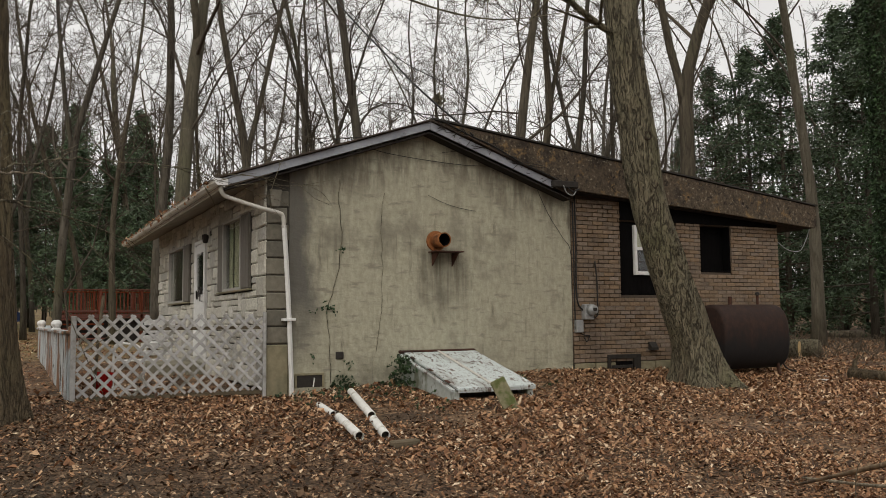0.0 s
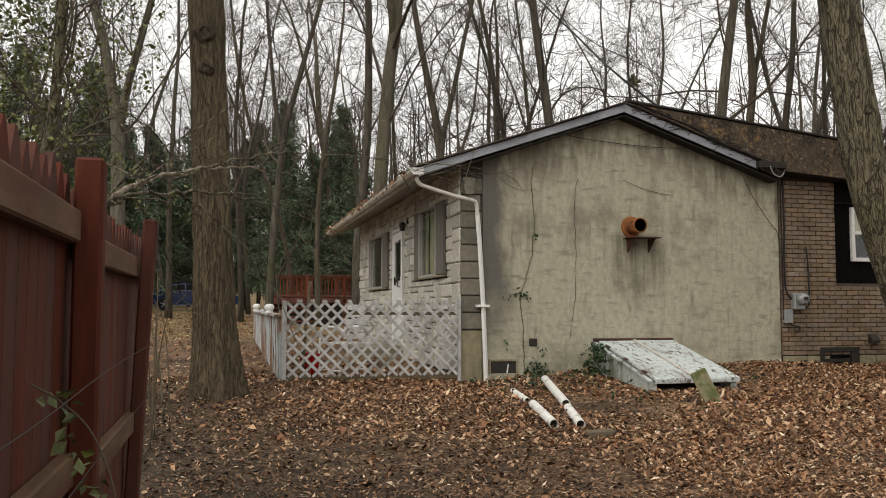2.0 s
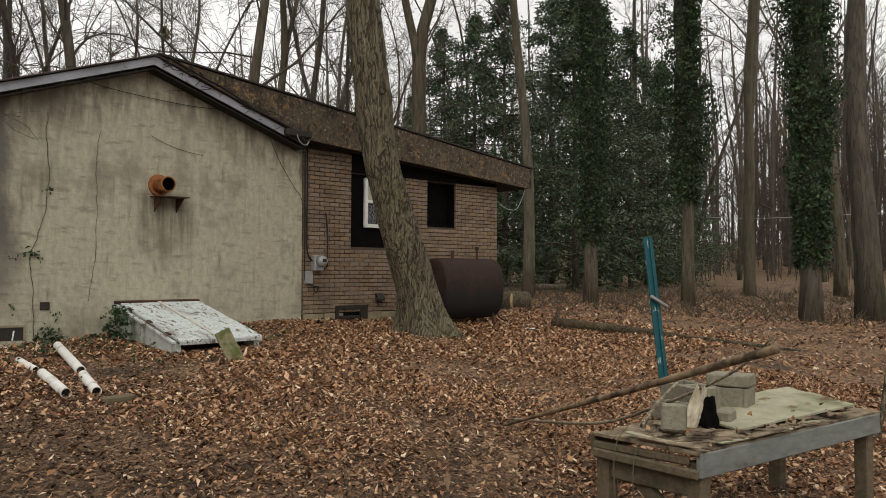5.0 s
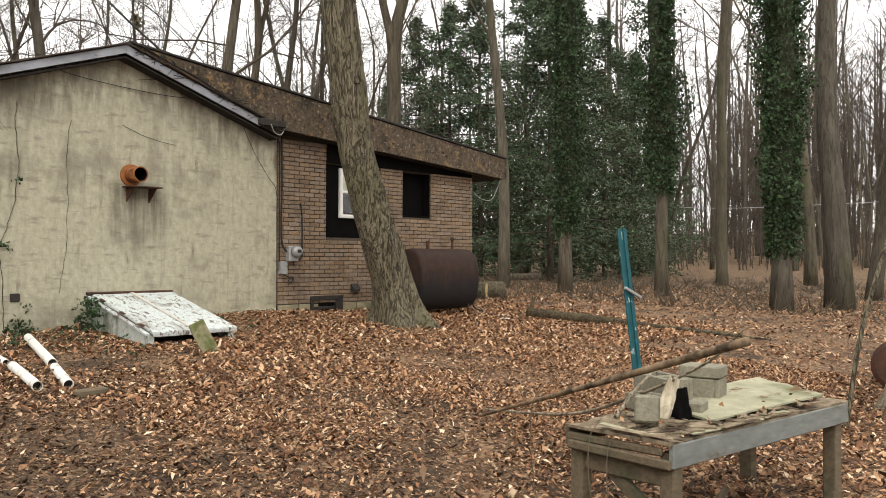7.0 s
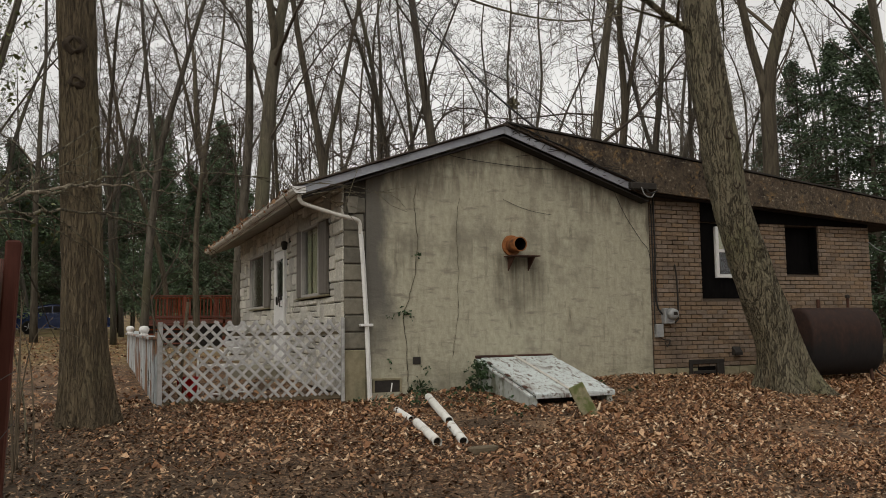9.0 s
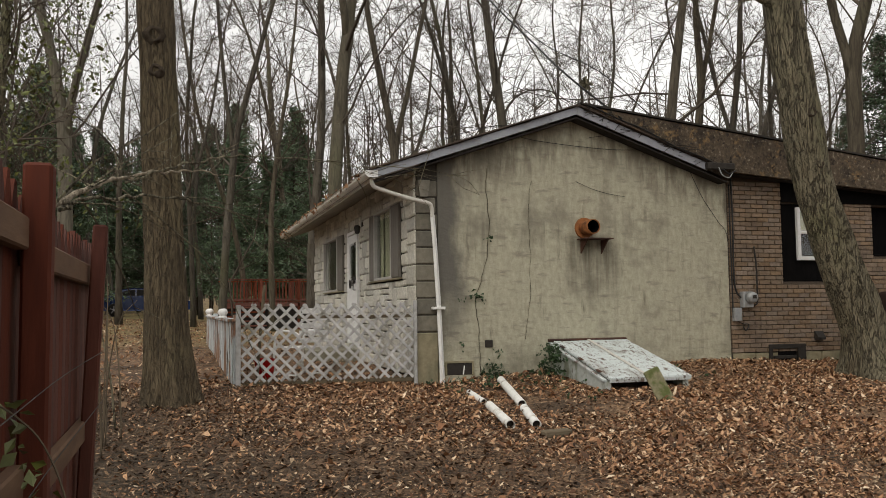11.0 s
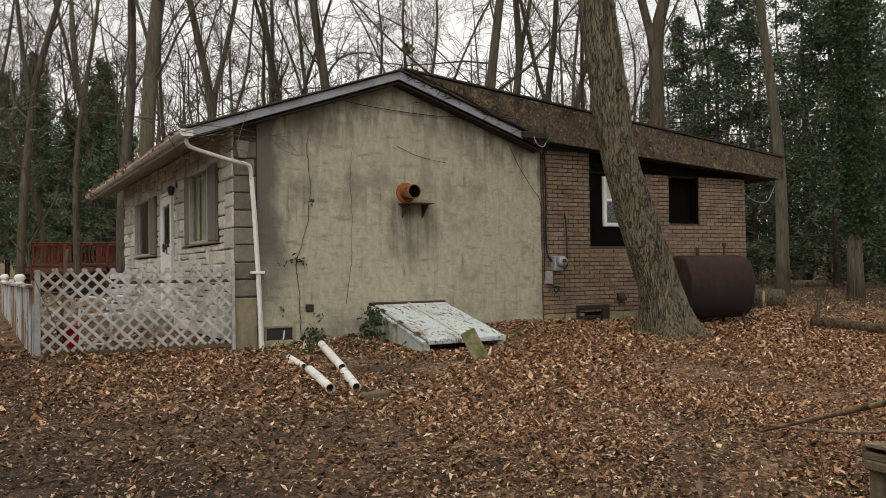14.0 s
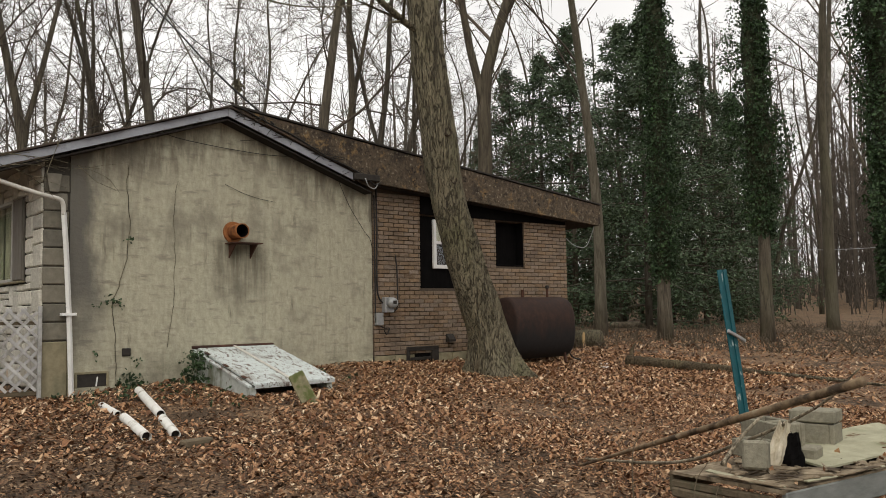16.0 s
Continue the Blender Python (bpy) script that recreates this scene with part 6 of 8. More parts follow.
# ---------------------------------------------------------------- near fence, red boards
def red_fence():
    t = thing("board_fence", (-3.35, 0, 0), label="tall red-stained board fence seen from its rail side", category="fence")
    r = random.Random(9)
    y = -12.0
    while y < -6.45:
        w = 0.092
        gz = ground_z(-3.4, y)
        top = (1.73 if y < -8.4 else 1.7) + r.uniform(-0.015, 0.015)
        g = Geo().prism([(y, gz + 0.05), (y + w, gz + 0.05), (y + w, top - 0.06), (y + w * 0.62, top + 0.01), (y + w * 0.38, top + 0.01), (y, top - 0.06)], "x", -0.075 - r.uniform(0, 0.006), -0.057)
        part("picket", g, REDFENCE, t)
        y += w + 0.003
    for a, b, zs in ((-12.0, -8.475, (1.59, 0.97, 0.3)), (-8.385, -6.45, (1.55, 0.9, 0.25))):
        for z in zs:
            part("rail", Geo().box((-0.036, (a + b) / 2, z), (0.04, b - a, 0.085), 0.006), RAILWOOD, t, "bare brown rail")
    for y, top, w, dx in ((-8.43, 1.775, 0.072, -0.002), (-7.0, 1.755, 0.058, 0.03), (-10.9, 1.77, 0.085, 0.008)):
        gz = ground_z(-3.4, y)
        tip = Matrix.Translation((dx, y, top)) @ Matrix.Rotation(radians(2.4 if y == -7.0 else 0.0), 4, "Y")
        part("post", Geo().box((0, 0, (gz - 0.1 - top) / 2), (w, w, top - gz + 0.1), 0.008, tip), REDFENCE, t)
    for z, sag in ((1.22, 0.03), (1.02, 0.02)):
        part("wire", Geo().tube(curve_points([(0.055, -11.5, z + 0.05), (0.057, -9.8, z - sag), (0.057, -8.4, z), (0.055, -7.06, z + 0.01)], 20), 0.0016, 4), DARKMETAL, t)
    return t


red_fence()


# ---------------------------------------------------------------- lattice screen and white board fence of the front yard
def lattice():
    X0, X1, Z0, Z1, Y = -2.27, -0.06, 0.5, 1.47, -0.06
    t = thing("lattice_screen", (0, Y, 0), label="weathered white garden lattice panel with cut top", category="lattice")
    w, h = X1 - X0, Z1 - Z0
    r = random.Random(4)
    step = 0.158
    for direction, yy in ((-1, 0.0), (1, 0.014)):
        c = -h + 0.03
        while c < w - 0.02:
            a, b = max(c, 0.0), min(c + h, w)
            if b - a > 0.06:
                za, zb = Z0 + (a - c), Z0 + (b - c)
                if direction < 0:
                    xa, xb = X1 - a, X1 - b
                else:
                    xa, xb = X0 + a, X0 + b
                top_cut = r.uniform(0.0, 0.03)
                ln = math.hypot(xb - xa, zb - za) - top_cut
                m = Matrix.Translation(((xa + xb) / 2, yy, (za + zb) / 2)) @ Matrix.Rotation(-math.atan2(zb - za, xb - xa), 4, "Y")
                part("slat", Geo().box((0, 0, 0), (ln, 0.009, 0.035), 0.002, m), LATTICE, t)
            c += step
    part("post", Geo().box((X0 - 0.03, 0.005, 0.93), (0.06, 0.05, 1.06), 0.006), LATTICE, t)
    part("post", Geo().box((X1 + 0.02, 0.005, 0.95), (0.045, 0.04, 1.1), 0.006), LATTICE, t)
    part("bottom_rail", Geo().box(((X0 + X1) / 2, 0.035, Z0 - 0.02), (w, 0.03, 0.06), 0.006), OLDWOOD, t)
    part("middle_rail", Geo().box(((X0 + X1) / 2 + 0.35, 0.035, 1.3), (w - 0.7, 0.03, 0.04), 0.006), OLDWOOD, t)


lattice()


def white_fence():
    t = thing("white_board_fence", (-2.36, 0, 0), label="low peeling white board fence of the front yard", category="fence")
    r = random.Random(2)
    y = 0.1
    while y < 10:
        w = r.uniform(0.12, 0.16)
        gz = ground_z(-2.36, y)
        tp = 1.24 + r.uniform(-0.02, 0.02)
        part("board", Geo().box((r.uniform(-0.006, 0.006), y + w / 2, (gz + tp) / 2 + 0.02), (0.022, w - 0.008, tp - gz), 0.004), PICKETWHITE, t)
        y += w
    part("cap_rail", Geo().box((0.02, 5.05, 1.27), (0.16, 10.0, 0.035), 0.005), PICKETWHITE, t)
    for yy in (0.12, 3.4, 6.7, 9.9):
        part("post", Geo().box((0.055, yy, 0.85), (0.09, 0.09, 0.98), 0.008), PICKETWHITE, t)


white_fence()
urn = thing("garden_finial", (-2.34, 2.7, 1.288), label="white round garden finial on the fence cap", category="finial", group="white finials")
part("ball", Geo().lathe([(0.01, 0.14), (0.035, 0.132), (0.06, 0.1), (0.062, 0.075), (0.045, 0.042), (0.03, 0.03), (0.045, 0.015), (0.055, 0.0)], 14), WHITEPAINT, urn, soft=True)
for yy in (3.4, 8.6, 9.7):
    copy_thing(urn, turned((-2.34, yy, 1.288), 0, 1.0 if yy < 6 else 1.15))
stick = whole("garden_stake", Geo().tube([(-2.02, 0.5, 0.5), (-1.98, 0.5, 1.2), (-1.93, 0.5, 1.72)], 0.022, 6), OLDWOOD, "weathered leaning wooden stake", "stake")


def garden_chair(at, turn):
    """A white bent-tube garden chair."""
    t = thing("garden_chair", at, turn, "white metal garden chair with chipped paint", "chair")
    for s in (-0.25, 0.25):
        part("side_frame", Geo().tube(curve_points([(s, -0.25, 0.02), (s, 0.22, 0.02), (s, 0.3, 0.1), (s, 0.28, 0.5), (s, 0.2, 0.62), (s, -0.2, 0.6), (s, -0.26, 0.5)], 30), 0.016, 6), WHITEPAINT, t, soft=True)
    for k in range(6):
        part("seat_slat", Geo().box((0, 0.22 - k * 0.08, 0.4), (0.5, 0.06, 0.012), 0.003), WHITEPAINT, t)
    for k in range(5):
        part("back_slat", Geo().box((0, -0.25 - k * 0.02, 0.5 + k * 0.1), (0.5, 0.012, 0.07), 0.003), WHITEPAINT, t)
    return t


garden_chair((-1.35, 1.2, ground_z(-1.35, 1.2)), 30)
bin_ = thing("plant_pot", (-1.9, 0.75, ground_z(-1.9, 0.75)), label="dull red plastic plant pot", category="pot")
part("pot", Geo().lathe([(0.1, 0), (0.14, 0.24), (0.155, 0.24), (0.155, 0.27), (0.13, 0.27), (0.125, 0.1), (0.02, 0.09)], 18), TAILRED, bin_, soft=False)
step = thing("door_step", (-0.42, 4.3, ground_z(-0.4, 4.3) - 0.05), label="grey concrete step before the front door", category="step")
part("tread", Geo().box((0, 0, 0.12), (0.8, 1.4, 0.24), 0.015), CINDER, step)


# ---------------------------------------------------------------- oil tank
def oil_tank():
    t = thing("oil_tank", (7.69, -0.72, 0.0), label="rusted brown oval oil tank on short legs", category="tank")
    g = Geo()
    n, Lx, a, b, zc = 36, 0.72, 0.34, 0.52, 1.05
    vs = []
    xs = [(-Lx, 0.02), (-Lx - 0.0, 0.88), (-Lx + 0.02, 0.97), (-Lx + 0.06, 1.0), (Lx - 0.06, 1.0), (Lx - 0.02, 0.97), (Lx, 0.88), (Lx + 0.03, 0.4), (Lx + 0.035, 0.02)]
    for x, s in xs:
        for j in range(n):
            q = 2 * math.pi * j / n
            cx, sz = math.cos(q), math.sin(q)
            yy = a * (abs(cx) ** 0.8) * (1 if cx > 0 else -1)
            zz = b * (abs(sz) ** 0.8) * (1 if sz > 0 else -1)
            vs.append((x, yy * s, zc + zz * s))
    fs = [(i * n + j, i * n + (j + 1) % n, (i + 1) * n + (j + 1) % n, (i + 1) * n + j) for i in range(len(xs) - 1) for j in range(n)]
    part("shell", g.add(vs, fs), TANKRUST, t, soft=True)
    for x in (-0.55, 0.55):
        for y in (-0.2, 0.2):
            part("leg", Geo().tube([(x, y, 0.66), (x, y * 1.15, 0.36)], 0.025, 8), RUST, t)
    part("fill_pipe", Geo().tube([(-0.2, 0.05, 1.46), (-0.2, 0.05, 1.7)], 0.03, 8), RUST, t)
    part("vent_pipe", Geo().tube([(0.42, 0.05, 1.46), (0.42, 0.05, 1.72)], 0.022, 8), RUST, t)
    part("vent_cap", Geo().lathe([(0.02, 0), (0.04, 0.01), (0.035, 0.05), (0.01, 0.06)], 10, Matrix.Translation((0.42, 0.05, 1.72))), DARKMETAL, t)
    part("drain", Geo().tube(curve_points([(0.66, -0.2, 0.62), (0.73, -0.24, 0.52), (0.86, -0.3, 0.47)], 10), 0.014, 6), DARKMETAL, t)


oil_tank()


# ---------------------------------------------------------------- pipes, slab and block on the leaves
def open_pipe(name, a, b, rad, label):
    a, b = Vector(a), Vector(b)
    d = (b - a).normalized()
    L = (b - a).length
    m = Matrix.Translation(a) @ d.to_track_quat("Z", "Y").to_matrix().to_4x4()
    n = 20
    prof = [(rad * 0.86, 0.08), (rad * 0.86, 0.0), (rad, 0.0), (rad, 0.06), (rad, L), (rad * 0.86, L), (rad * 0.86, L - 0.08)]
    g = Geo()
    vs = [m @ Vector((q * math.cos(2 * math.pi * j / n), q * math.sin(2 * math.pi * j / n), z)) for q, z in prof for j in range(n)]
    fs = [(i * n + j, i * n + (j + 1) % n, (i + 1) * n + (j + 1) % n, (i + 1) * n + j) for i in range(len(prof) - 1) for j in range(n)]
    t = thing(name, (0, 0, 0), label=label, category="pipe", group="white pipes")
    part("barrel", g.add(vs, fs), PVC, t, soft=False)
    # dark disc inside the mouth, coloured as the shade of the bore
    part("bore_shade", Geo().lathe([(rad * 0.85, 0.07), (rad * 0.85, 0.075)], n, m), DARKMETAL, t)
    return t


def gp(x, y, up=0.0):
    return (x, y, ground_z(x, y) + up)


open_pipe("drain_pipe", gp(-0.07, -3.45, 0.05), gp(0.13, -2.35, 0.05), 0.045, "dirty white plastic drain pipe lying open on leaves")
open_pipe("drain_pipe", gp(0.18, -2.05, 0.03), gp(0.25, -1.35, 0.03), 0.036, "dirty white plastic drain pipe half buried in leaves")
open_pipe("drain_pipe", gp(0.17, -3.5, 0.05), gp(0.4, -2.65, 0.05), 0.044, "short dirty white plastic drain pipe on leaves")
open_pipe("drain_pipe", gp(0.44, -2.5, 0.06), gp(0.86, -0.8, 0.07), 0.047, "long dirty white plastic drain pipe on leaves")
whole("wood_block", Geo().box((0, 0, 0.04), (0.27, 0.11, 0.08), 0.012), OLDWOOD, "dark weathered wood block on leaves", "block", at=gp(0.2, -3.86, -0.01), turn=8)
g = Geo().box((0, 0, 0.2), (0.18, 0.05, 0.5), 0.012, Matrix.Rotation(radians(-26), 4, "Y") @ Matrix.Rotation(radians(-8), 4, "X"))
whole("leaning_slab", g, MOSSSTONE, "mossy stone slab leaning at the bulkhead", "slab", at=gp(2.2, -2.5, -0.05), turn=-28)

# ---------------------------------------------------------------- workbench corner
K = 0.87
bench = thing("workbench", (0.574, -8.95, 0.178), -6.0, "rotting low workbench of grey painted boards", "workbench")
BL, BW, BT = 2.04, 0.735, 0.43
bench.scale = (K, K, K)
for x in (0.07, BL - 0.1):
    for y in (0.06, BW - 0.06):
        zb = -0.29
        part("leg", Geo().box((x, y, (zb + BT - 0.06) / 2), (0.09, 0.09, BT - 0.06 - zb), 0.008), OLDWOOD, bench)
part("front_apron", Geo().box((BL / 2, 0.012, BT - 0.067), (BL, 0.035, 0.13), 0.006), GREYWOOD, bench, "grey painted front board")
part("back_apron", Geo().box((BL / 2, BW - 0.012, BT - 0.06), (BL, 0.035, 0.1), 0.006), OLDWOOD, bench)
part("end_apron", Geo().box((0.0, BW / 2, BT - 0.115), (0.035, BW - 0.03, 0.055), 0.01, Matrix.Rotation(0.012, 4, "X")), OLDWOOD, bench, "split rotten end board")
part("end_apron", Geo().box((0.006, BW / 2 + 0.02, BT - 0.052), (0.03, BW - 0.09, 0.045), 0.01, Matrix.Rotation(-0.014, 4, "X")), OLDWOOD, bench, "split rotten end board")
part("end_apron", Geo().box((BL, BW / 2, BT - 0.06), (0.035, BW - 0.05, 0.1), 0.006), OLDWOOD, bench)
part("end_rail", Geo().box((0.07, BW / 2, BT - 0.2), (0.04, BW - 0.2, 0.1), 0.006), OLDWOOD, bench)
part("brace", Geo().box((0, 0, 0), (0.04, 0.5, 0.08), 0.006, Matrix.Translation((0.1, BW / 2, 0.12)) @ Matrix.Rotation(radians(35), 4, "X")), OLDWOOD, bench)
rb = random.Random(6)
for k in range(4):
    y0, y1 = 0.004 + k * 0.182, 0.004 + (k + 1) * 0.182 - 0.008
    g = Geo()
    nx = 44
    top, bot = [], []
    for i in range(nx + 1):
        x = -0.02 + (BL + 0.04) * i / nx
        rot_ = 0.03 * noise.noise(Vector((x * 4, k * 3.1, 1))) + 0.022 * noise.noise(Vector((x * 15, k, 2)))
        e0, e1 = (0.008 if k == 0 else 0.03) * noise.noise(Vector((x * 9, k, 7))), 0.03 * noise.noise(Vector((x * 9, k, 9)))
        top += [(x, y0 + e0, BT + 0.01 + rot_ * (0.3 if k == 0 else 0.8)), (x, y1 + e1, BT + 0.01 + rot_ * 0.6)]
        bot += [(x, y0 + e0, BT - 0.009), (x, y1 + e1, BT - 0.009)]
    m_ = len(top)
    fs = []
    for i in range(nx):
        a = 2 * i
        fs += [(a, a + 2, a + 3, a + 1), (m_ + a, m_ + a + 1, m_ + a + 3, m_ + a + 2), (a, m_ + a, m_ + a + 2, a + 2), (a + 1, a + 3, m_ + a + 3, m_ + a + 1)]
    fs += [(0, 1, m_ + 1, m_), (m_ - 2, 2 * m_ - 2, 2 * m_ - 1, m_ - 1)]
    part("top_board", g.add(top + bot, fs), ROTWOOD, bench)
bm4 = Matrix.Translation((0.574, -8.95, 0.178)) @ Matrix.Rotation(radians(-6.0), 4, "Z") @ Matrix.Diagonal((K, K, K, 1))


def on_bench(x, y, up=0.0):
    p = bm4 @ Vector((x, y, BT + 0.03 + up))
    return (p.x, p.y, p.z)


# curled sheet of old plywood on the bench
g = Geo()
nx, ny = 30, 14
vs = []
for i in range(nx + 1):
    for j in range(ny + 1):
        u, v = i / nx, j / ny
        x = -0.62 + 1.34 * u + 0.03 * noise.noise(Vector((u * 6, v * 6, 3))) - 0.18 * (1 - v)
        y = -0.27 + 0.58 * v + 0.03 * noise.noise(Vector((u * 6, v * 6, 8)))
        zz = 0.012 + 0.035 * v + 0.02 * u + 0.012 * noise.noise(Vector((u * 3, v * 3, 1)))
        vs.append((x, y, zz))
N = len(vs)
vs += [(a, b, c - 0.012) for a, b, c in vs]
fs = []
for i in range(nx):
    for j in range(ny):
        a = i * (ny + 1) + j
        q = (a, a + ny + 1, a + ny + 2, a + 1)
        fs += [q, tuple(N + k for k in reversed(q))]
for i in range(nx):
    for j in (0, ny):
        a = i * (ny + 1) + j
        fs.append((a, N + a, N + a + ny + 1, a + ny + 1))
for j in range(ny):
    for i in (0, nx):
        a = i * (ny + 1) + j
        fs.append((a, a + 1, N + a + 1, N + a))
whole("plywood_sheet", g.add(vs, fs), LICHENPLY, "pale lichened plywood sheet flaking on the bench", "sheet", at=on_bench(1.36, 0.38), turn=-8).scale = (K, K, K)


def cinder_block(name, at, turn, size, label, holes=True):
    t = thing(name, at, turn, label, "block", "cinder blocks")
    t.scale = (K, K, K)
    lx, ly, h = size
    g = Geo()
    w = 0.032
    for c, s in (((0, -ly / 2 + w / 2, h / 2), (lx, w, h)), ((0, ly / 2 - w / 2, h / 2), (lx, w, h)), ((-lx / 2 + w / 2, 0, h / 2), (w, ly - 2 * w, h)), ((lx / 2 - w / 2, 0, h / 2), (w, ly - 2 * w, h)), ((0, 0, h / 2), (w, ly - 2 * w, h - 0.01))):
        g.box(c, s, 0.006)
    part("shell", g, CINDER, t)
    return t


cinder_block("cinder_block", on_bench(0.86, 0.66), 62, (0.39, 0.19, 0.19), "grey cinder block at the back of the bench")
cinder_block("cinder_block", on_bench(0.62, 0.6), 75, (0.26, 0.15, 0.1), "dark broken cinder block on the bench")
cinder_block("cinder_block", on_bench(1.17, 0.56), 12, (0.2, 0.26, 0.16), "grey cinder block standing on the bench")
whole("cap_block", Geo().box((0, 0, 0.04), (0.21, 0.27, 0.075), 0.008), CINDER, "thin grey cap block on a cinder block", "block", at=on_bench(1.17, 0.56, 0.164), turn=12).scale = (K, K, K)
whole("half_block", Geo().box((0, 0, 0.09), (0.13, 0.13, 0.15), 0.012, Matrix.Rotation(radians(7), 4, "Y")), CINDER, "small grey half block on the bench", "block", at=on_bench(0.19, 0.3, 0.005), turn=22).scale = (K, K, K)
whole("half_block", Geo().box((0, 0, 0.04), (0.16, 0.1, 0.08), 0.012), CINDER, "low grey block piece on the bench", "block", at=on_bench(0.74, 0.33, 0.002), turn=12).scale = (K, K, K)
STUBWOOD = mat("bleached_broken_wood", [(0, (0.3, 0.24, 0.15)), (0.5, (0.52, 0.46, 0.34)), (1, (0.68, 0.63, 0.52))], 30, (1, 1, 0.25), rough=0.9, bump=0.7, stain=((0.16, 0.12, 0.07), 12, 0.52, 0.64, (1, 1, 0.3)))


def ragged_stub(name, height, rad, lean, seed, material, label, at):
    """A broken log end: splintered sides and a jagged top."""
    g = Geo()
    n, rows = 18, 9
    vs = []
    for i in range(rows):
        f = i / (rows - 1)
        for j in range(n):
            th = 2 * math.pi * j / n
            e = Vector((math.cos(th) * 1.6, math.sin(th) * 1.6, f * 1.5 + seed))
            q = rad * (1 - 0.35 * f) * (1 + 0.5 * noise.noise(e) + 0.25 * noise.noise(e * 3))
            top = height * f * (1 + f * 0.35 * noise.noise(Vector((math.cos(th) * 2, math.sin(th) * 2, seed * 3))))
            vs.append((q * math.cos(th) + lean[0] * f, q * math.sin(th) + lean[1] * f, top))
    vs += [(lean[0] * 0.8, lean[1] * 0.8, height * 0.75), (0, 0, 0)]
    fs = [(i * n + j, i * n + (j + 1) % n, (i + 1) * n + (j + 1) % n, (i + 1) * n + j) for i in range(rows - 1) for j in range(n)]
    fs += [((rows - 1) * n + j, (rows - 1) * n + (j + 1) % n, rows * n) for j in range(n)] + [((j + 1) % n, j, rows * n + 1) for j in range(n)]
    whole(name, g.add(vs, fs), material, label, "log", at=at).scale = (K, K, K)


ragged_stub("broken_stub", 0.23, 0.05, (0.06, -0.05), 2, STUBWOOD, "bleached broken log stub propped on the bench", on_bench(0.44, 0.38, 0.004))
ragged_stub("charred_stub", 0.17, 0.06, (0.01, 0.01), 5, CHARSHADE, "black charred log stub on the bench", on_bench(0.52, 0.3, 0.004))
rsp = random.Random(14)
for k in range(16):
    along = k < 9
    L_ = rsp.uniform(0.12, 0.4)
    x, y = (rsp.uniform(0.1, 1.6), rsp.uniform(-0.02, 0.03)) if along else (rsp.uniform(-0.03, 0.03), rsp.uniform(0.08, 0.55))
    mm = Matrix.Translation((x, y, BT + 0.024 + rsp.uniform(0, 0.012))) @ Matrix.Rotation((0 if along else 1.57) + rsp.gauss(0, 0.12), 4, "Z") @ Matrix.Rotation(rsp.gauss(0, 0.05), 4, "Y")
    part("splinter", Geo().box((0, 0, 0), (L_, rsp.uniform(0.02, 0.05), 0.009), 0.003, mm), LICHENPLY if k % 3 == 0 else ROTWOOD, bench, "lifted splinter of rotten plywood")
chips = Geo()
rc = np.random.default_rng(44)
for k in range(160):
    x, y = rc.uniform(0.05, 1.8), rc.uniform(0.03, 0.6)
    p = on_bench(x, y, 0.004)
    mm = Matrix.Translation(p) @ Matrix.Rotation(rc.uniform(0, 6.28), 4, "Z") @ Matrix.Rotation(rc.normal(0, 0.2), 4, "X")
    chips.box((0, 0, 0.004), (rc.uniform(0.03, 0.16), rc.uniform(0.01, 0.035), rc.uniform(0.004, 0.01)), 0.001, mm)
whole("wood_chips", chips, ROTWOOD, "splinters and flakes of rotten wood on the bench", "chips", kind="stuff")
whole("bench_leaves", (lambda g_: ([foliage(g_, on_bench(rc.uniform(0.02, 1.85), rc.uniform(0.0, 0.6), 0.008), 0.02, 1, 0.042, rc, 0.0, 0.2) for k in range(46)], g_)[1])(Geo()), LEAF, "brown leaves blown onto the bench", "leaves", kind="stuff")
tray = thing("fire_ring", (1.4, -9.16, ground_z(1.4, -9.16)), 15, "dark sooty metal ring under the bench filled with leaves", "fire ring")
part("rim", Geo().lathe([(0.33, 0.0), (0.35, 0.07), (0.34, 0.075), (0.32, 0.01)], 24), DARKMETAL, tray, soft=False)
part("side_board", Geo().box((0.05, 0.42, 0.04), (1.1, 0.03, 0.08), 0.006), OLDWOOD, tray)
for k in range(7):
    a_ = k * 2.4 + 0.5 * math.sin(5 * k)
    part("burnt_stick", Geo().tube([(0.26 * math.cos(a_), 0.26 * math.sin(a_), 0.03), (0.12 * math.sin(3 * a_), 0.12 * math.cos(2 * a_), 0.05 + 0.006 * k), (-0.3 * math.cos(a_ + 0.4), -0.3 * math.sin(a_ + 0.4), 0.05 + 0.008 * k)], [0.007, 0.009, 0.004], 6), CHARSHADE if k % 2 else BARKDARK, tray, "charred stick")


def pole(name, ctrl, radii, label, material=OLDWOOD, sides=10, n=26):
    pts = curve_points(ctrl, n)
    return whole(name, Geo().tube(pts, np.interp(np.linspace(0, 1, len(pts)), np.linspace(0, 1, len(radii)), radii), sides), material, label, "branch", soft=True)


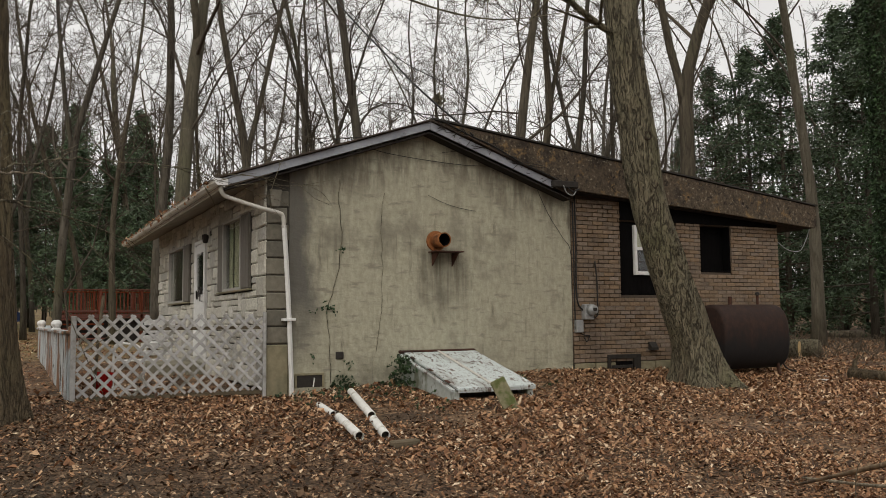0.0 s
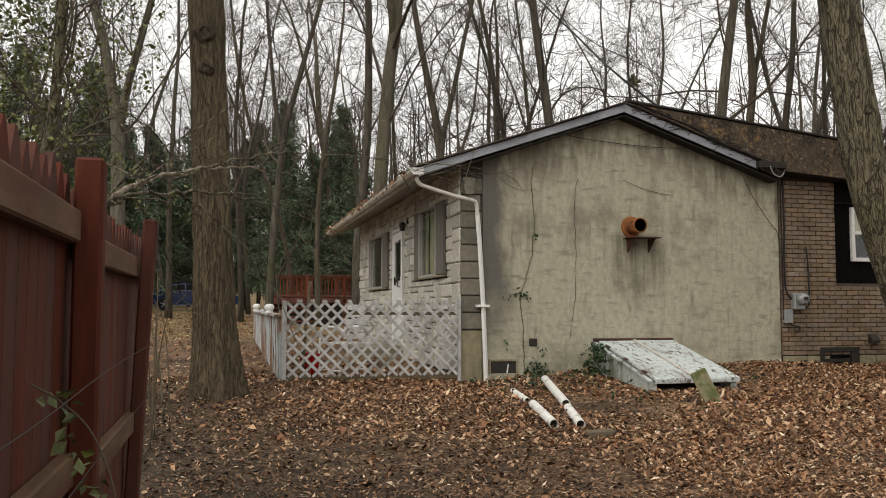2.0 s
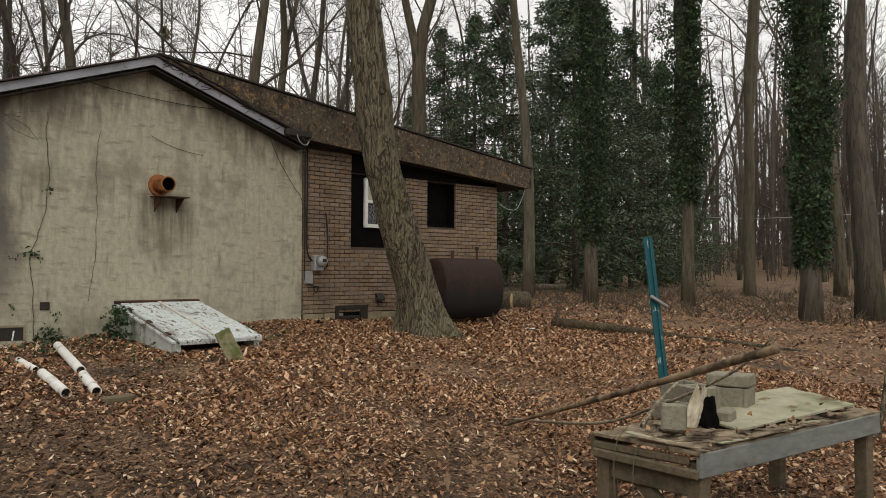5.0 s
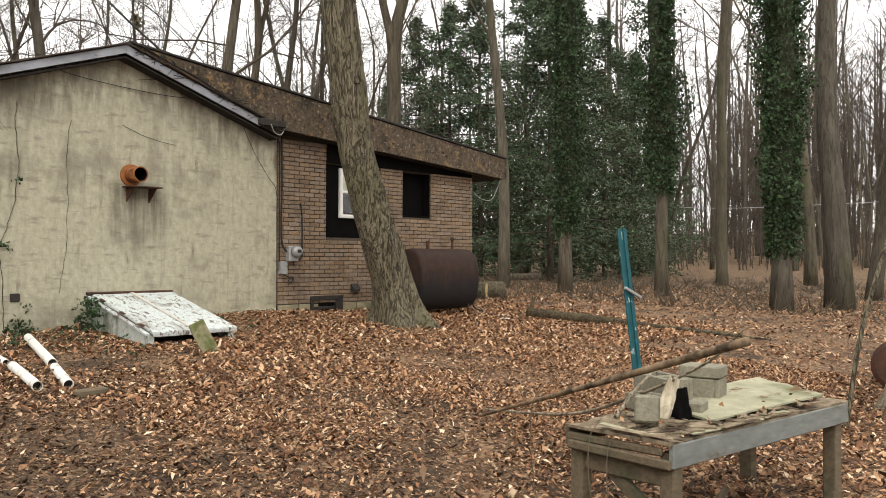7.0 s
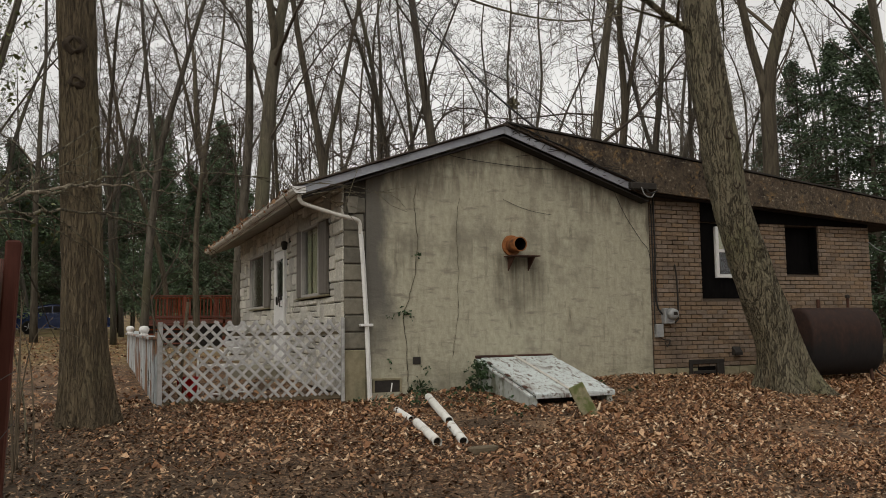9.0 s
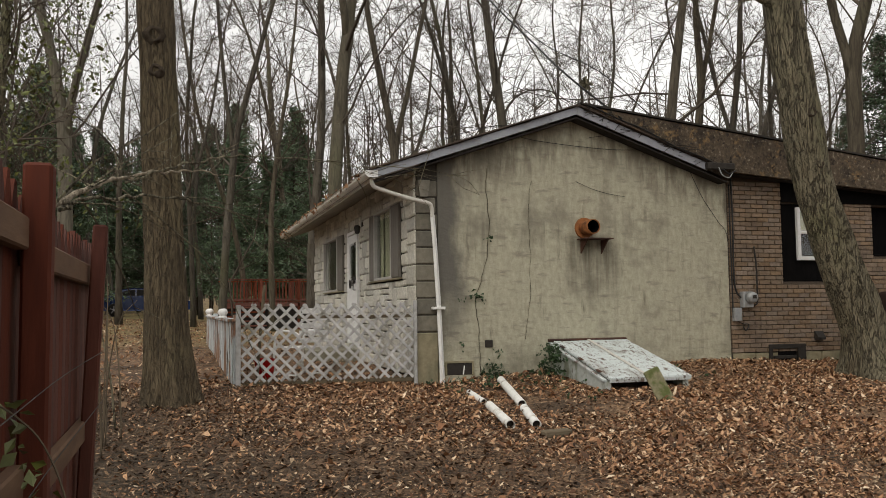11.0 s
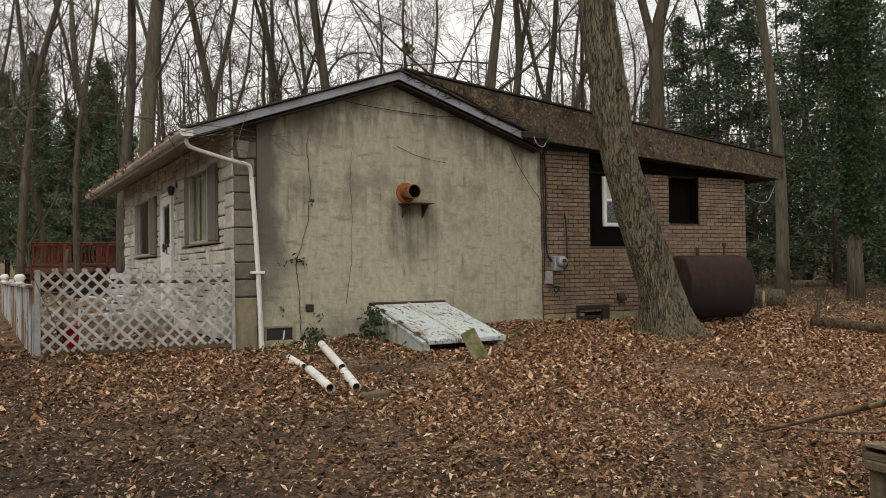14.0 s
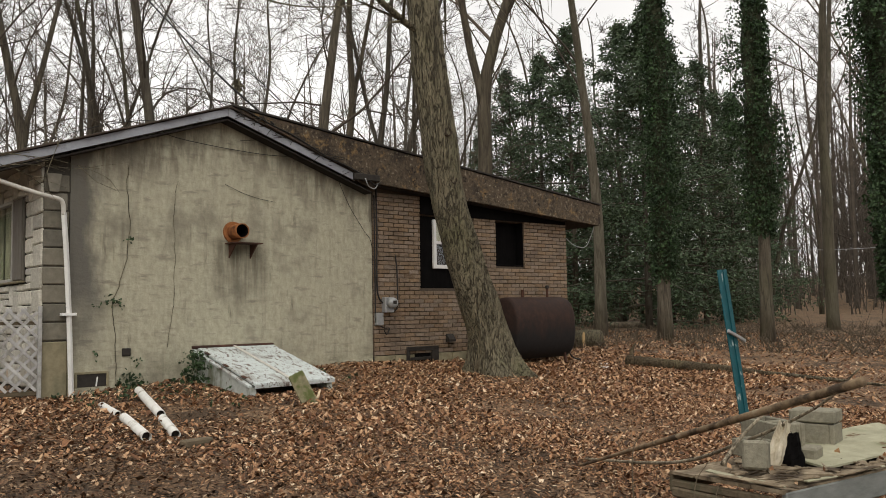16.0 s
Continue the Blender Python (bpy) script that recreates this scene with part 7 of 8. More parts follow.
POLEWOOD = mat("peeled_branch_wood", [(0, (0.1, 0.068, 0.04)), (1, (0.3, 0.215, 0.132))], 14, rough=0.85, bump=0.8, stain=[((0.06, 0.042, 0.027), 5, 0.47, 0.6, (1, 1, 1)), ((0.3, 0.235, 0.155), 9, 0.58, 0.68, (1, 1, 1))])
pole("long_branch", [(2.25, -6.35, ground_z(2.25, -6.35) + 0.025), (1.9, -7.0, 0.33), (1.65, -7.36, 0.44), (1.104, -8.33, 0.74), (0.73, -9.23, 1.03)], [0.01, 0.013, 0.015, 0.018, 0.021], "long peeled branch propped over the blocks", POLEWOOD)
pole("thin_branch", [(2.5, -6.2, ground_z(2.5, -6.2) + 0.02), (1.75, -7.55, 0.36), (1.18, -8.37, 0.63), (1.0, -8.89, 0.874), (0.88, -9.15, 1.07)], [0.011, 0.011, 0.009, 0.007, 0.004], "thin pale branch under the long one", BARKPALE, 6)
pole("thin_branch", [(0.75, -8.54, 0.6), (1.0, -8.5, 0.7), (1.36, -8.45, 0.8)], [0.012, 0.01, 0.007], "thin pale branch lying on the bench", BARKPALE, 6)
for k, (dx, dy) in enumerate(((0.06, 0.1), (-0.1, 0.02), (0.25, 0.12), (-0.2, 0.2))):
    pole("bramble_stem", [gp(0.42 + dx, -8.8 + dy), (0.4 + dx * 1.6, -8.75 + dy, 0.34), (0.46 + dx * 1.9, -8.72 + dy, 0.52 + 0.06 * k), (0.56 + dx * 2.2, -8.75 + dy, 0.62 + 0.07 * k)], [0.004, 0.003, 0.0025, 0.0015], "thin dry bramble stem by the bench", BRUSH, 5, 14)
post = thing("sign_post", (3.07, -7.38, ground_z(3.09, -7.33) - 0.1), label="leaning teal steel post with chipped paint", category="post")
m = Matrix.Rotation(radians(-3.2), 4, "Y") @ Matrix.Rotation(radians(-5.4), 4, "X")
hgt = 1.65 - ground_z(3.09, -7.33) + 0.1
part("flange", Geo().box((-0.041, 0.0, hgt / 2), (0.05, 0.008, hgt), 0.002, m), TEAL, post)
part("flange", Geo().box((0.041, 0.0, hgt / 2), (0.05, 0.008, hgt), 0.002, m), TEAL, post)
part("web", Geo().box((0, 0.008, hgt / 2), (0.05, 0.008, hgt), 0.002, m), TEAL, post)
part("web", Geo().box((-0.022, 0.012, hgt / 2), (0.008, 0.03, hgt), 0.002, m), TEAL, post)
part("web", Geo().box((0.022, 0.012, hgt / 2), (0.008, 0.03, hgt), 0.002, m), TEAL, post)
part("tie", Geo().box((0, -0.022, 0), (0.24, 0.02, 0.025), 0.004, m @ Matrix.Translation((0.03, 0, hgt - 0.52)) @ Matrix.Rotation(radians(24), 4, "Y")), GREYMETAL, post, "grey plastic tie")
disc = thing("rusty_lid", (7.0, -8.18, ground_z(7.0, -8.18) + 0.27), label="rusty round steel lid standing behind a tree", category="lid")
part("plate", Geo().lathe([(0.02, 0.035), (0.24, 0.03), (0.285, 0.0), (0.272, -0.012), (0.235, 0.012), (0.02, 0.018)], 28, Matrix.Rotation(radians(14), 4, "Z") @ Matrix.Rotation(radians(-76), 4, "Y")), RUST, disc, soft=False)
cab = thing("utility_cabinet", (10.15, -7.62, ground_z(10.15, -7.62)), 15, "blue-grey metal cabinet on a wooden stand", "cabinet")
part("case", Geo().box((0, 0, 1.3), (0.3, 0.36, 0.62), 0.02), CABINETBLUE, cab)
part("shelf", Geo().box((0, 0, 0.96), (0.42, 0.46, 0.05), 0.01), RUST, cab)
part("post", Geo().box((0, 0, 0.42), (0.14, 0.14, 1.04), 0.01), OLDWOOD, cab)
pole("leaning_branch", [(4.45, -8.45, ground_z(4.45, -8.45)), (4.62, -8.5, 0.7), (4.85, -8.58, 1.3), (5.0, -8.7, 1.85), (5.4, -8.72, 2.3)], [0.02, 0.02, 0.017, 0.014, 0.008], "bare grey branch leaning on the tree", BARK, 7)

# fallen log, cut wood
pole("fallen_log", [gp(9.15, -1.55, 0.09), gp(9.35, -2.3, 0.08), gp(9.55, -3.2, 0.06), gp(9.7, -3.9, 0.04)], [0.1, 0.085, 0.07, 0.04], "dark fallen log on the leaves", BARKDARK, 12)
pole("broken_branch", [gp(9.2, -1.62, 0.14), gp(9.22, -1.6, 0.26), gp(9.26, -1.66, 0.4)], [0.04, 0.035, 0.015], "broken branch stub standing on the fallen log", BARKDARK, 8, 12)
pole("fallen_branch", [gp(9.6, -3.3, 0.05), gp(9.75, -4.1, 0.05), gp(9.85, -4.9, 0.05), gp(9.95, -5.6, 0.03)], [0.035, 0.032, 0.026, 0.016], "thin fallen branch on the leaves", BARK, 8)
for sx, sy, st in ((8.3, -1.75, 20), (8.75, -1.35, 75)):
    g = Geo()
    top = [((-0.09 + 0.03 * i) , 0.05 * (j - 1) + 0.012 * math.sin(i * 2.1 + j), 0.03 + 0.03 * noise.noise(Vector((i * 0.7, j * 0.9, sx)))) for i in range(7) for j in range(3)]
    n_ = len(top)
    quads = [(i * 3 + j, i * 3 + 3 + j, i * 3 + 4 + j, i * 3 + j + 1) for i in range(6) for j in range(2)]
    g.add(top + [(a_, b_, c_ - 0.006) for a_, b_, c_ in top], quads + [tuple(n_ + v for v in reversed(q)) for q in quads])
    whole("litter_scrap", g, WHITEPAINT, "crumpled white plastic scrap on the leaves", "litter", "litter scraps", at=gp(sx, sy), turn=st)
pole("felled_trunk", [(*polar(51.4, 33)[:2], polar(51.4, 33)[2] + 0.12), (*polar(53.2, 32.5)[:2], polar(53.2, 32.5)[2] + 0.14), (*polar(55.0, 32)[:2], polar(55.0, 32)[2] + 0.12)], [0.13, 0.12, 0.1], "pale felled trunk lying in the field", BARKPALE, 10)
whole("far_wire", Geo().tube(curve_points([(*polar(59, 46)[:2], 4.3), (*polar(65, 45)[:2], 4.0), (*polar(71, 46)[:2], 4.15), (*polar(80, 50)[:2], 4.6)], 30), 0.014, 5), GREYMETAL, "grey utility wire along the far road", "wire", soft=True)
ENDGRAIN = mat("fresh_cut_wood", [(0, (0.4, 0.27, 0.12)), (1, (0.6, 0.43, 0.21))], 10, rough=0.8)
for k, (x, y) in enumerate(((12.1, 2.3), (12.6, 2.2), (12.35, 2.9))):
    lg = thing("cut_log", gp(x, y, 0.2), 30 + 40 * k, "short cut log with pale end grain", "log", "cut logs")
    m = Matrix.Rotation(radians(90), 4, "X")
    part("bark", Geo().lathe([(0.2, -0.3), (0.21, 0.0), (0.2, 0.3)], 14, m), BARK, lg, soft=False)
    part("cut_face", Geo().lathe([(0.18, 0.301), (0.18, 0.31)], 14, m), ENDGRAIN, lg)
    part("cut_face", Geo().lathe([(0.18, -0.31), (0.18, -0.301)], 14, m), ENDGRAIN, lg)

# ---------------------------------------------------------------- deck, car and house in the distance
dz = ground_z(0, 23)
deck = thing("timber_deck", (-1.4, 23, dz), label="red-stained timber deck with baluster railing", category="deck")
DL, DD, DF, DT = 4.4, 2.6, 1.02, 1.92
part("platform", Geo().box((DL / 2, DD / 2, DF - 0.08), (DL, DD, 0.16), 0.01), DECKRED, deck)
for x in (0.06, DL / 3, DL * 2 / 3, DL - 0.06):
    for y in (0.05, DD - 0.05):
        part("post", Geo().box((x, y, DT / 2 - 0.03), (0.1, 0.1, DT + 0.06), 0.01), DECKRED, deck)
for y in (0.05, DD - 0.05):
    part("top_rail", Geo().box((DL / 2, y, DT), (DL + 0.1, 0.13, 0.045), 0.008), DECKRED, deck)
    part("bottom_rail", Geo().box((DL / 2, y, DF + 0.1), (DL, 0.05, 0.08), 0.008), DECKRED, deck)
    x = 0.16
    while x < DL - 0.1:
        part("baluster", Geo().box((x, y + 0.04, (DF + DT) / 2), (0.035, 0.035, DT - DF), 0.004), DECKRED, deck)
        x += 0.135
part("side_rail", Geo().box((0.06, DD / 2, DT), (0.1, DD, 0.045), 0.008), DECKRED, deck)
for k in range(5):
    part("step", Geo().box((0.8, -0.25 - k * 0.28, DF - 0.2 - k * 0.17), (1.5, 0.3, 0.05), 0.006), DECKRED, deck)
part("skirt", Geo().box((DL / 2, 0.3, DF / 2 - 0.1), (DL - 0.2, 0.03, DF - 0.2), 0.004), DARKMETAL, deck)


def sedan(at, turn):
    t = thing("sedan_car", at, turn, "dark blue parked sedan car", "car")
    prof = [(-2.2, 0.35), (-2.22, 0.7), (-2.12, 0.95), (-1.75, 1.02), (-1.15, 1.36), (-0.5, 1.46), (0.15, 1.43), (0.95, 1.02), (1.75, 0.88), (2.12, 0.74), (2.2, 0.5), (2.15, 0.3), (1.7, 0.26), (-1.7, 0.26)]
    g = Geo()
    n = len(prof)
    rows = [(-0.86, 0.9), (-0.88, 1.0), (0.88, 1.0), (0.86, 0.9)]
    vs = []
    for y, s in rows:
        for x, z in prof:
            tuck = 1 - 0.2 * max(0, (z - 0.95)) / 0.5
            vs.append((x * 1.07 * (0.985 if s < 1 else 1), y * tuck, 0.85 + (z - 0.85) * s if s < 1 else z))
    fs = [tuple(range(n - 1, -1, -1)), tuple(3 * n + i for i in range(n))]
    for k in range(3):
        fs += [(k * n + i, k * n + (i + 1) % n, (k + 1) * n + (i + 1) % n, (k + 1) * n + i) for i in range(n)]
    body = part("body", g.add(vs, fs), CARBLUE, t, soft=False)
    for y in (-0.83, 0.83):
        sgn = 1 if y > 0 else -1
        for nm, poly in (("rear_window", [(-1.35, 1.05), (-0.95, 1.3), (-0.45, 1.36), (-0.45, 1.04)]), ("front_window", [(-0.38, 1.04), (-0.38, 1.36), (0.12, 1.34), (0.7, 1.06)])):
            part(nm, Geo().prism(poly, "y", y - 0.02 * sgn, y + 0.004 * sgn), RUBBER, t, "dark side glass")
        for x in (-1.45, 1.45):
            wh = part("wheel", Geo().lathe([(0.2, -0.1), (0.3, -0.1), (0.325, -0.06), (0.325, 0.06), (0.3, 0.1), (0.2, 0.1)], 24, Matrix.Translation((x, y + 0.035 * sgn, 0.32)) @ Matrix.Rotation(radians(90), 4, "X")), RUBBER, t)
            part("rim", Geo().lathe([(0.03, 0.115), (0.08, 0.125), (0.19, 0.108), (0.215, 0.118), (0.215, -0.118), (0.19, -0.108), (0.08, -0.125), (0.03, -0.115)], 20, Matrix.Translation((x, y + 0.035 * sgn, 0.32)) @ Matrix.Rotation(radians(90), 4, "X")), RUBBER, wh)
            for q in range(5):
                part("spoke", Geo().box((0, 0, 0.1), (0.032, 0.012, 0.2), 0.004, Matrix.Translation((x, y + 0.168 * sgn, 0.32)) @ Matrix.Rotation(q * 1.2566, 4, "Y")), ALLOY, wh)
    part("tail_lamp", Geo().box((-2.28, -0.72, 0.84), (0.22, 0.28, 0.13), 0.02), TAILRED, t)
    part("tail_lamp", Geo().box((-2.28, 0.72, 0.84), (0.22, 0.28, 0.13), 0.02), TAILRED, t)
    part("head_lamp", Geo().box((2.17, -0.7, 0.72), (0.26, 0.28, 0.11), 0.02), ALLOY, t)
    return t


cx, cy = -4.7, 36.4
sedan((cx, cy, ground_z(cx, cy) + 0.02), 0)
fh = polar(59.2, 85)
house = thing("far_house", fh, 35, "white clapboard house far through the trees", "house")
part("wall", Geo().box((0, 0, 2.2), (9, 6, 4.4), 0.02), SIDING, house)
part("roof", Geo().prism([(-3.4, 4.4), (3.4, 4.4), (0, 6.4)], "x", -4.8, 4.8), SHINGLE, house)
for x in (-3, -1, 1, 3):
    part("window", Geo().box((x, -3.02, 2.6), (0.9, 0.08, 1.3), 0.01), RUBBER, house)

# bare branches and saplings by the fence
def twiggy_branch(ctrl, radii, label, material, seed, count, length):
    """A bare branch with side twigs that arch over and droop at the tips."""
    r = np.random.default_rng(seed)
    pts = [np.array(p) for p in curve_points(ctrl, 40)]
    pts = [p + r.normal(0, 0.006, 3) for p in pts]
    t = thing("bare_branch", ctrl[0], label=label, category="branch")
    o = np.array(ctrl[0])
    rad = np.interp(np.linspace(0, 1, len(pts)), np.linspace(0, 1, len(radii)), radii)
    part("stem", Geo().tube([p - o for p in pts], rad, 7), material, t, soft=True)
    for k in range(count):
        g = Geo()
        i = int(r.uniform(0.12, 0.97) * (len(pts) - 1))
        along = pts[i] - pts[max(i - 1, 0)]
        along = along / (np.linalg.norm(along) + 1e-9)
        d = along * r.uniform(0.6, 1.1) + r.normal(0, 0.45, 3) + np.array((0.25, 0, 0.1))
        L_, p, way = length * r.uniform(0.35, 1.2), pts[i] - o, [pts[i] - o]
        for q in range(5):
            d = d / np.linalg.norm(d) + np.array((0, 0, -0.1)) + r.normal(0, 0.12, 3)
            p = p + d / np.linalg.norm(d) * L_ / 5
            way.append(p)
            if q in (1, 3) and r.random() < 0.7:
                e = p + (d + r.normal(0, 0.5, 3)) * L_ * 0.22
                g.tube([p, (p + e) / 2 + r.normal(0, 0.01, 3), e], [0.0022, 0.0017, 0.001], 4, caps=False)
        g.tube(way, np.linspace(max(rad[i] * 0.45, 0.0032), 0.0012, 6), 4, caps=False)
        part("twig", g, BARK, t, soft=True)
    return t


twiggy_branch([(-3.42, -7.85, 1.7), (-3.41, -7.69, 1.75), (-3.31, -6.7, 1.99), (-3.13, -5.9, 2.16), (-2.86, -5.12, 2.3), (-2.47, -4.45, 2.36)], [0.014, 0.013, 0.01, 0.007, 0.005, 0.002], "pale bare branch reaching over the yard", BARKPALE, 3, 15, 1.2)
twiggy_branch([(-3.4, -7.6, 1.75), (-3.35, -7.29, 1.83), (-3.03, -6.28, 1.97), (-2.63, -5.49, 1.98), (-2.09, -4.73, 1.85)], [0.008, 0.007, 0.006, 0.004, 0.002], "thin bare branch drooping over the yard", BARK, 5, 9, 0.9)
twiggy_branch([(-3.25, -6.5, 2.02), (-2.7, -5.6, 2.32), (-1.9, -4.9, 2.42), (-1.0, -4.3, 2.3)], [0.006, 0.005, 0.003, 0.0015], "thin bare branch reaching over the yard", BARK, 9, 9, 0.9)
rt = np.random.default_rng(12)
pole("sapling", [gp(-3.55, -2.4, 0), (-3.6, -2.4, 0.8), (-3.7, -2.35, 1.3), (-3.72, -2.3, 1.7)], [0.012, 0.01, 0.006, 0.003], "thin bare sapling beside the yard tree", BARK, 6, 16)
rbm = random.Random(33)
for k in range(9):
    x0_, y0_ = -3.62 + rbm.uniform(-0.2, 0.2), -3.4 + rbm.uniform(-0.6, 0.6)
    dx_, dy_, h_ = rbm.uniform(-0.25, 0.3), rbm.uniform(-0.2, 0.2), rbm.uniform(0.7, 1.5)
    pole("bramble_stem", [gp(x0_, y0_), (x0_ + dx_ * 0.2, y0_ + dy_ * 0.3, ground_z(x0_, y0_) + h_ * 0.5), (x0_ + dx_ * 0.6, y0_ + dy_ * 0.7, ground_z(x0_, y0_) + h_ * 0.85), (x0_ + dx_ * 1.3, y0_ + dy_, ground_z(x0_, y0_) + h_)], [0.008, 0.006, 0.004, 0.002], "thin dry bramble stem beside the fence", BRUSH, 5, 14)
pole("overhead_limb", [(-1.4, -2.0, 6.3), (0.2, -2.4, 5.2), (1.6, -2.8, 4.75), (2.9, -3.1, 4.95)], [0.02, 0.016, 0.01, 0.004], "thin dead limb hanging over the yard", BARK, 6, 20)
vine = thing("fence_vine", (-3.28, -8.8, 0), label="green leafy vine hanging at the fence", category="vine")
part("stem", Geo().tube(curve_points([(-0.12, -0.05, 1.22), (-0.06, 0.0, 1.17), (0.0, 0.01, 1.1), (0.05, 0.0, 0.97), (0.06, 0.0, 0.8)], 16), 0.0025, 5), BRUSH, vine)
vl = Geo()
for k in range(12):
    foliage(vl, (-0.08 + 0.012 * k, 0.0, 1.19 - 0.03 * k), 0.025, 3, 0.035, rt, 0.5)
part("foliage", vl, HOLLY, vine)

clump = Geo()
for k in range(26):
    foliage(clump, (2.71, 0.36, 4.72), 0.1, 1, 0.11, rt, 0.6)
whole("leaf_clump", clump, BARK, "small clump of dead leaves caught on the wires", "leaves", kind="stuff")

# creeper on the gable
cr = thing("wall_creeper", (0, -0.012, 0), label="dry creeper stem with a few leaves climbing the render", category="creeper")
for ctrl, rad in (([(0.87, 0, 0.45), (0.86, 0, 1.1), (0.83, 0, 1.5), (0.93, 0, 1.85), (1.0, 0, 2.2), (1.03, 0, 2.45), (1.0, 0, 2.9), (1.0, 0, 3.3)], 0.006), ([(1.52, 0, 0.95), (1.6, 0, 1.5), (1.63, 0, 2.2), (1.61, 0, 2.8), (1.66, 0, 3.15)], 0.004),
                  ([(0.9, 0, 2.93), (0.75, 0, 3.1), (0.5, 0, 3.2)], 0.003)):
    way = [p + Vector((0.022 * noise.noise(p * 4.1) + 0.012 * noise.noise(p * 13), 0, 0)) for p in curve_points(ctrl, 90)]
    part("stem", Geo().tube(way, rad * 0.75, 5), BARK, cr, soft=True)
cl = Geo()
for (x, z, n_) in ((0.84, 1.55, 16), (0.72, 1.58, 8), (0.6, 1.5, 6), (0.93, 1.5, 6), (1.0, 2.36, 9), (0.62, 0.9, 5), (1.03, 0.62, 30), (1.12, 0.8, 12), (1.16, 0.55, 24), (0.9, 0.55, 12)):
    foliage(cl, (x, -0.03, z), 0.07, n_, 0.055, rt, 0.4)
part("foliage", cl, IVY, cr)
iv = Geo()
for k in range(60):
    foliage(iv, (1.8 + rt.normal(0, 0.05), -0.1 - abs(rt.normal(0, 0.25)), 0.45 + rt.random() * 0.42), 0.05, 7, 0.05, rt, 0.4)
whole("ground_ivy", iv, IVY, "small ivy leaves growing at the bulkhead side", "ivy", kind="stuff")
wd = Geo()
for k in range(90):
    x, y = rt.normal(1.6, 0.9), -0.6 + rt.normal(0, 0.6)
    if y > -0.05 or (1.8 < x < 3.1 and y > -1.65):
        continue
    foliage(wd, (x, y, ground_z(x, y) + 0.04), 0.06, 8, 0.045, rt, 0.1, 0.4)
whole("green_weeds", wd, IVY, "low green weeds among the leaves", "weeds", kind="stuff")

# brush and tall dry grass at the wood's edge
br = Geo()
rb2 = np.random.default_rng(77)
for k in range(520):
    b, d = rb2.uniform(42, 80), rb2.uniform(19, 32)
    p = np.array(polar(b, d))
    if p[0] < 10.5:
        continue
    h = rb2.uniform(0.12, 0.6) * (0.4 + rb2.random())
    q = p + np.array((rb2.normal(0, 0.2), rb2.normal(0, 0.2), h))
    br.tube([p, (p + q) / 2 + rb2.normal(0, 0.06, 3), q], [0.009, 0.006, 0.003], 3, caps=False)
for k in range(1000):
    p = np.array(polar(rb2.uniform(42, 80), rb2.uniform(19, 31)))
    if p[0] < 10.5:
        continue
    for q in range(3):
        e = p + np.array((rb2.normal(0, 0.16), rb2.normal(0, 0.16), rb2.uniform(0.05, 0.3)))
        br.tube([p, (p + e) / 2 + rb2.normal(0, 0.03, 3), e], [0.012, 0.009, 0.004], 3, caps=False)
whole("dry_brush", br, BRUSH, "dry brush and thin saplings at the wood's edge", "brush", kind="stuff")

# ---------------------------------------------------------------- leaves on the ground and in the gutter
near_w = lambda x, y: 0.85 + 0.9 * noise.noise(Vector((x * 0.6, y * 0.6, 9))) + 0.6 * noise.noise(Vector((x * 2, y * 2, 4)))
west_all = lambda x, y: 0.7 + 0.5 * noise.noise(Vector((x * 0.7, y * 0.7, 2)))
round_bench = lambda x, y: near_w(x, y) * clamp(1.5 - math.hypot((x - 3.6) / 4.2, (y + 8.0) / 2.2), 0, 1)
thin = lambda x, y: 1 - 0.8 * clamp((-3.6 - y) / 1.6, 0, 1) * clamp(0.35 + 2.2 * noise.noise(Vector((x * 0.8, y * 0.8, 21))), 0, 1)
east = lambda x, y: near_w(x, y) * thin(x, y) * (0.1 + 0.9 * clamp((x + 2.3 + 0.5 * (y + 4)) / 3.0, 0, 1))
west = lambda x, y: (0.9 + 0.5 * noise.noise(Vector((x * 0.7, y * 0.7, 2)))) * (1.15 - clamp((x + 1.2 + 0.55 * (y + 4)) / 4.0, 0.1, 0.9))
whole("leaf_litter", fallen_leaves(112000, (-3.5, 7.5, -7.8, -4.6), 0.031, 1, east, True), LEAF, "brown and tan fallen leaves covering the yard", "leaves", kind="stuff")
whole("leaf_litter_house", fallen_leaves(98000, (-4.0, 11, -4.6, 0.6), 0.043, 6, east, True), LEAF, "brown and tan fallen leaves before the house", "leaves", kind="stuff")
whole("leaf_litter_old", fallen_leaves(80000, (-7.0, 5, -7.8, 0.5), 0.035, 7, west, True), OLDLEAF, "dull rotting leaf bits covering the soil", "leaves", kind="stuff")
whole("leaf_litter_far", fallen_leaves(38000, (6, 20, -9, 9), 0.058, 2, near_w, True), LEAF, "brown fallen leaves towards the wood", "leaves", kind="stuff")
whole("leaf_litter_bench", fallen_leaves(36000, (-1.5, 8.5, -11.0, -7.8), 0.034, 5, round_bench), LEAF, "brown fallen leaves round the workbench", "leaves", kind="stuff")
whole("leaf_litter_side", fallen_leaves(20000, (-10, 0, 0, 30), 0.065, 3, near_w, True), LEAF, "tan fallen leaves beside the front yard", "leaves", kind="stuff")
whole("leaf_litter_behind", fallen_leaves(20000, (-10, 11, -17, -7.6), 0.06, 12, west_all, True), OLDLEAF, "dull fallen leaves over the rear of the yard", "leaves", kind="stuff")
lg_ = Geo()
for k in range(420):
    y = rt.uniform(-0.2, 9.4)
    foliage(lg_, (EX - 0.04 + rt.normal(0, 0.03), y, EZ - 0.04), 0.03, 1, 0.07, rt, 0.0)
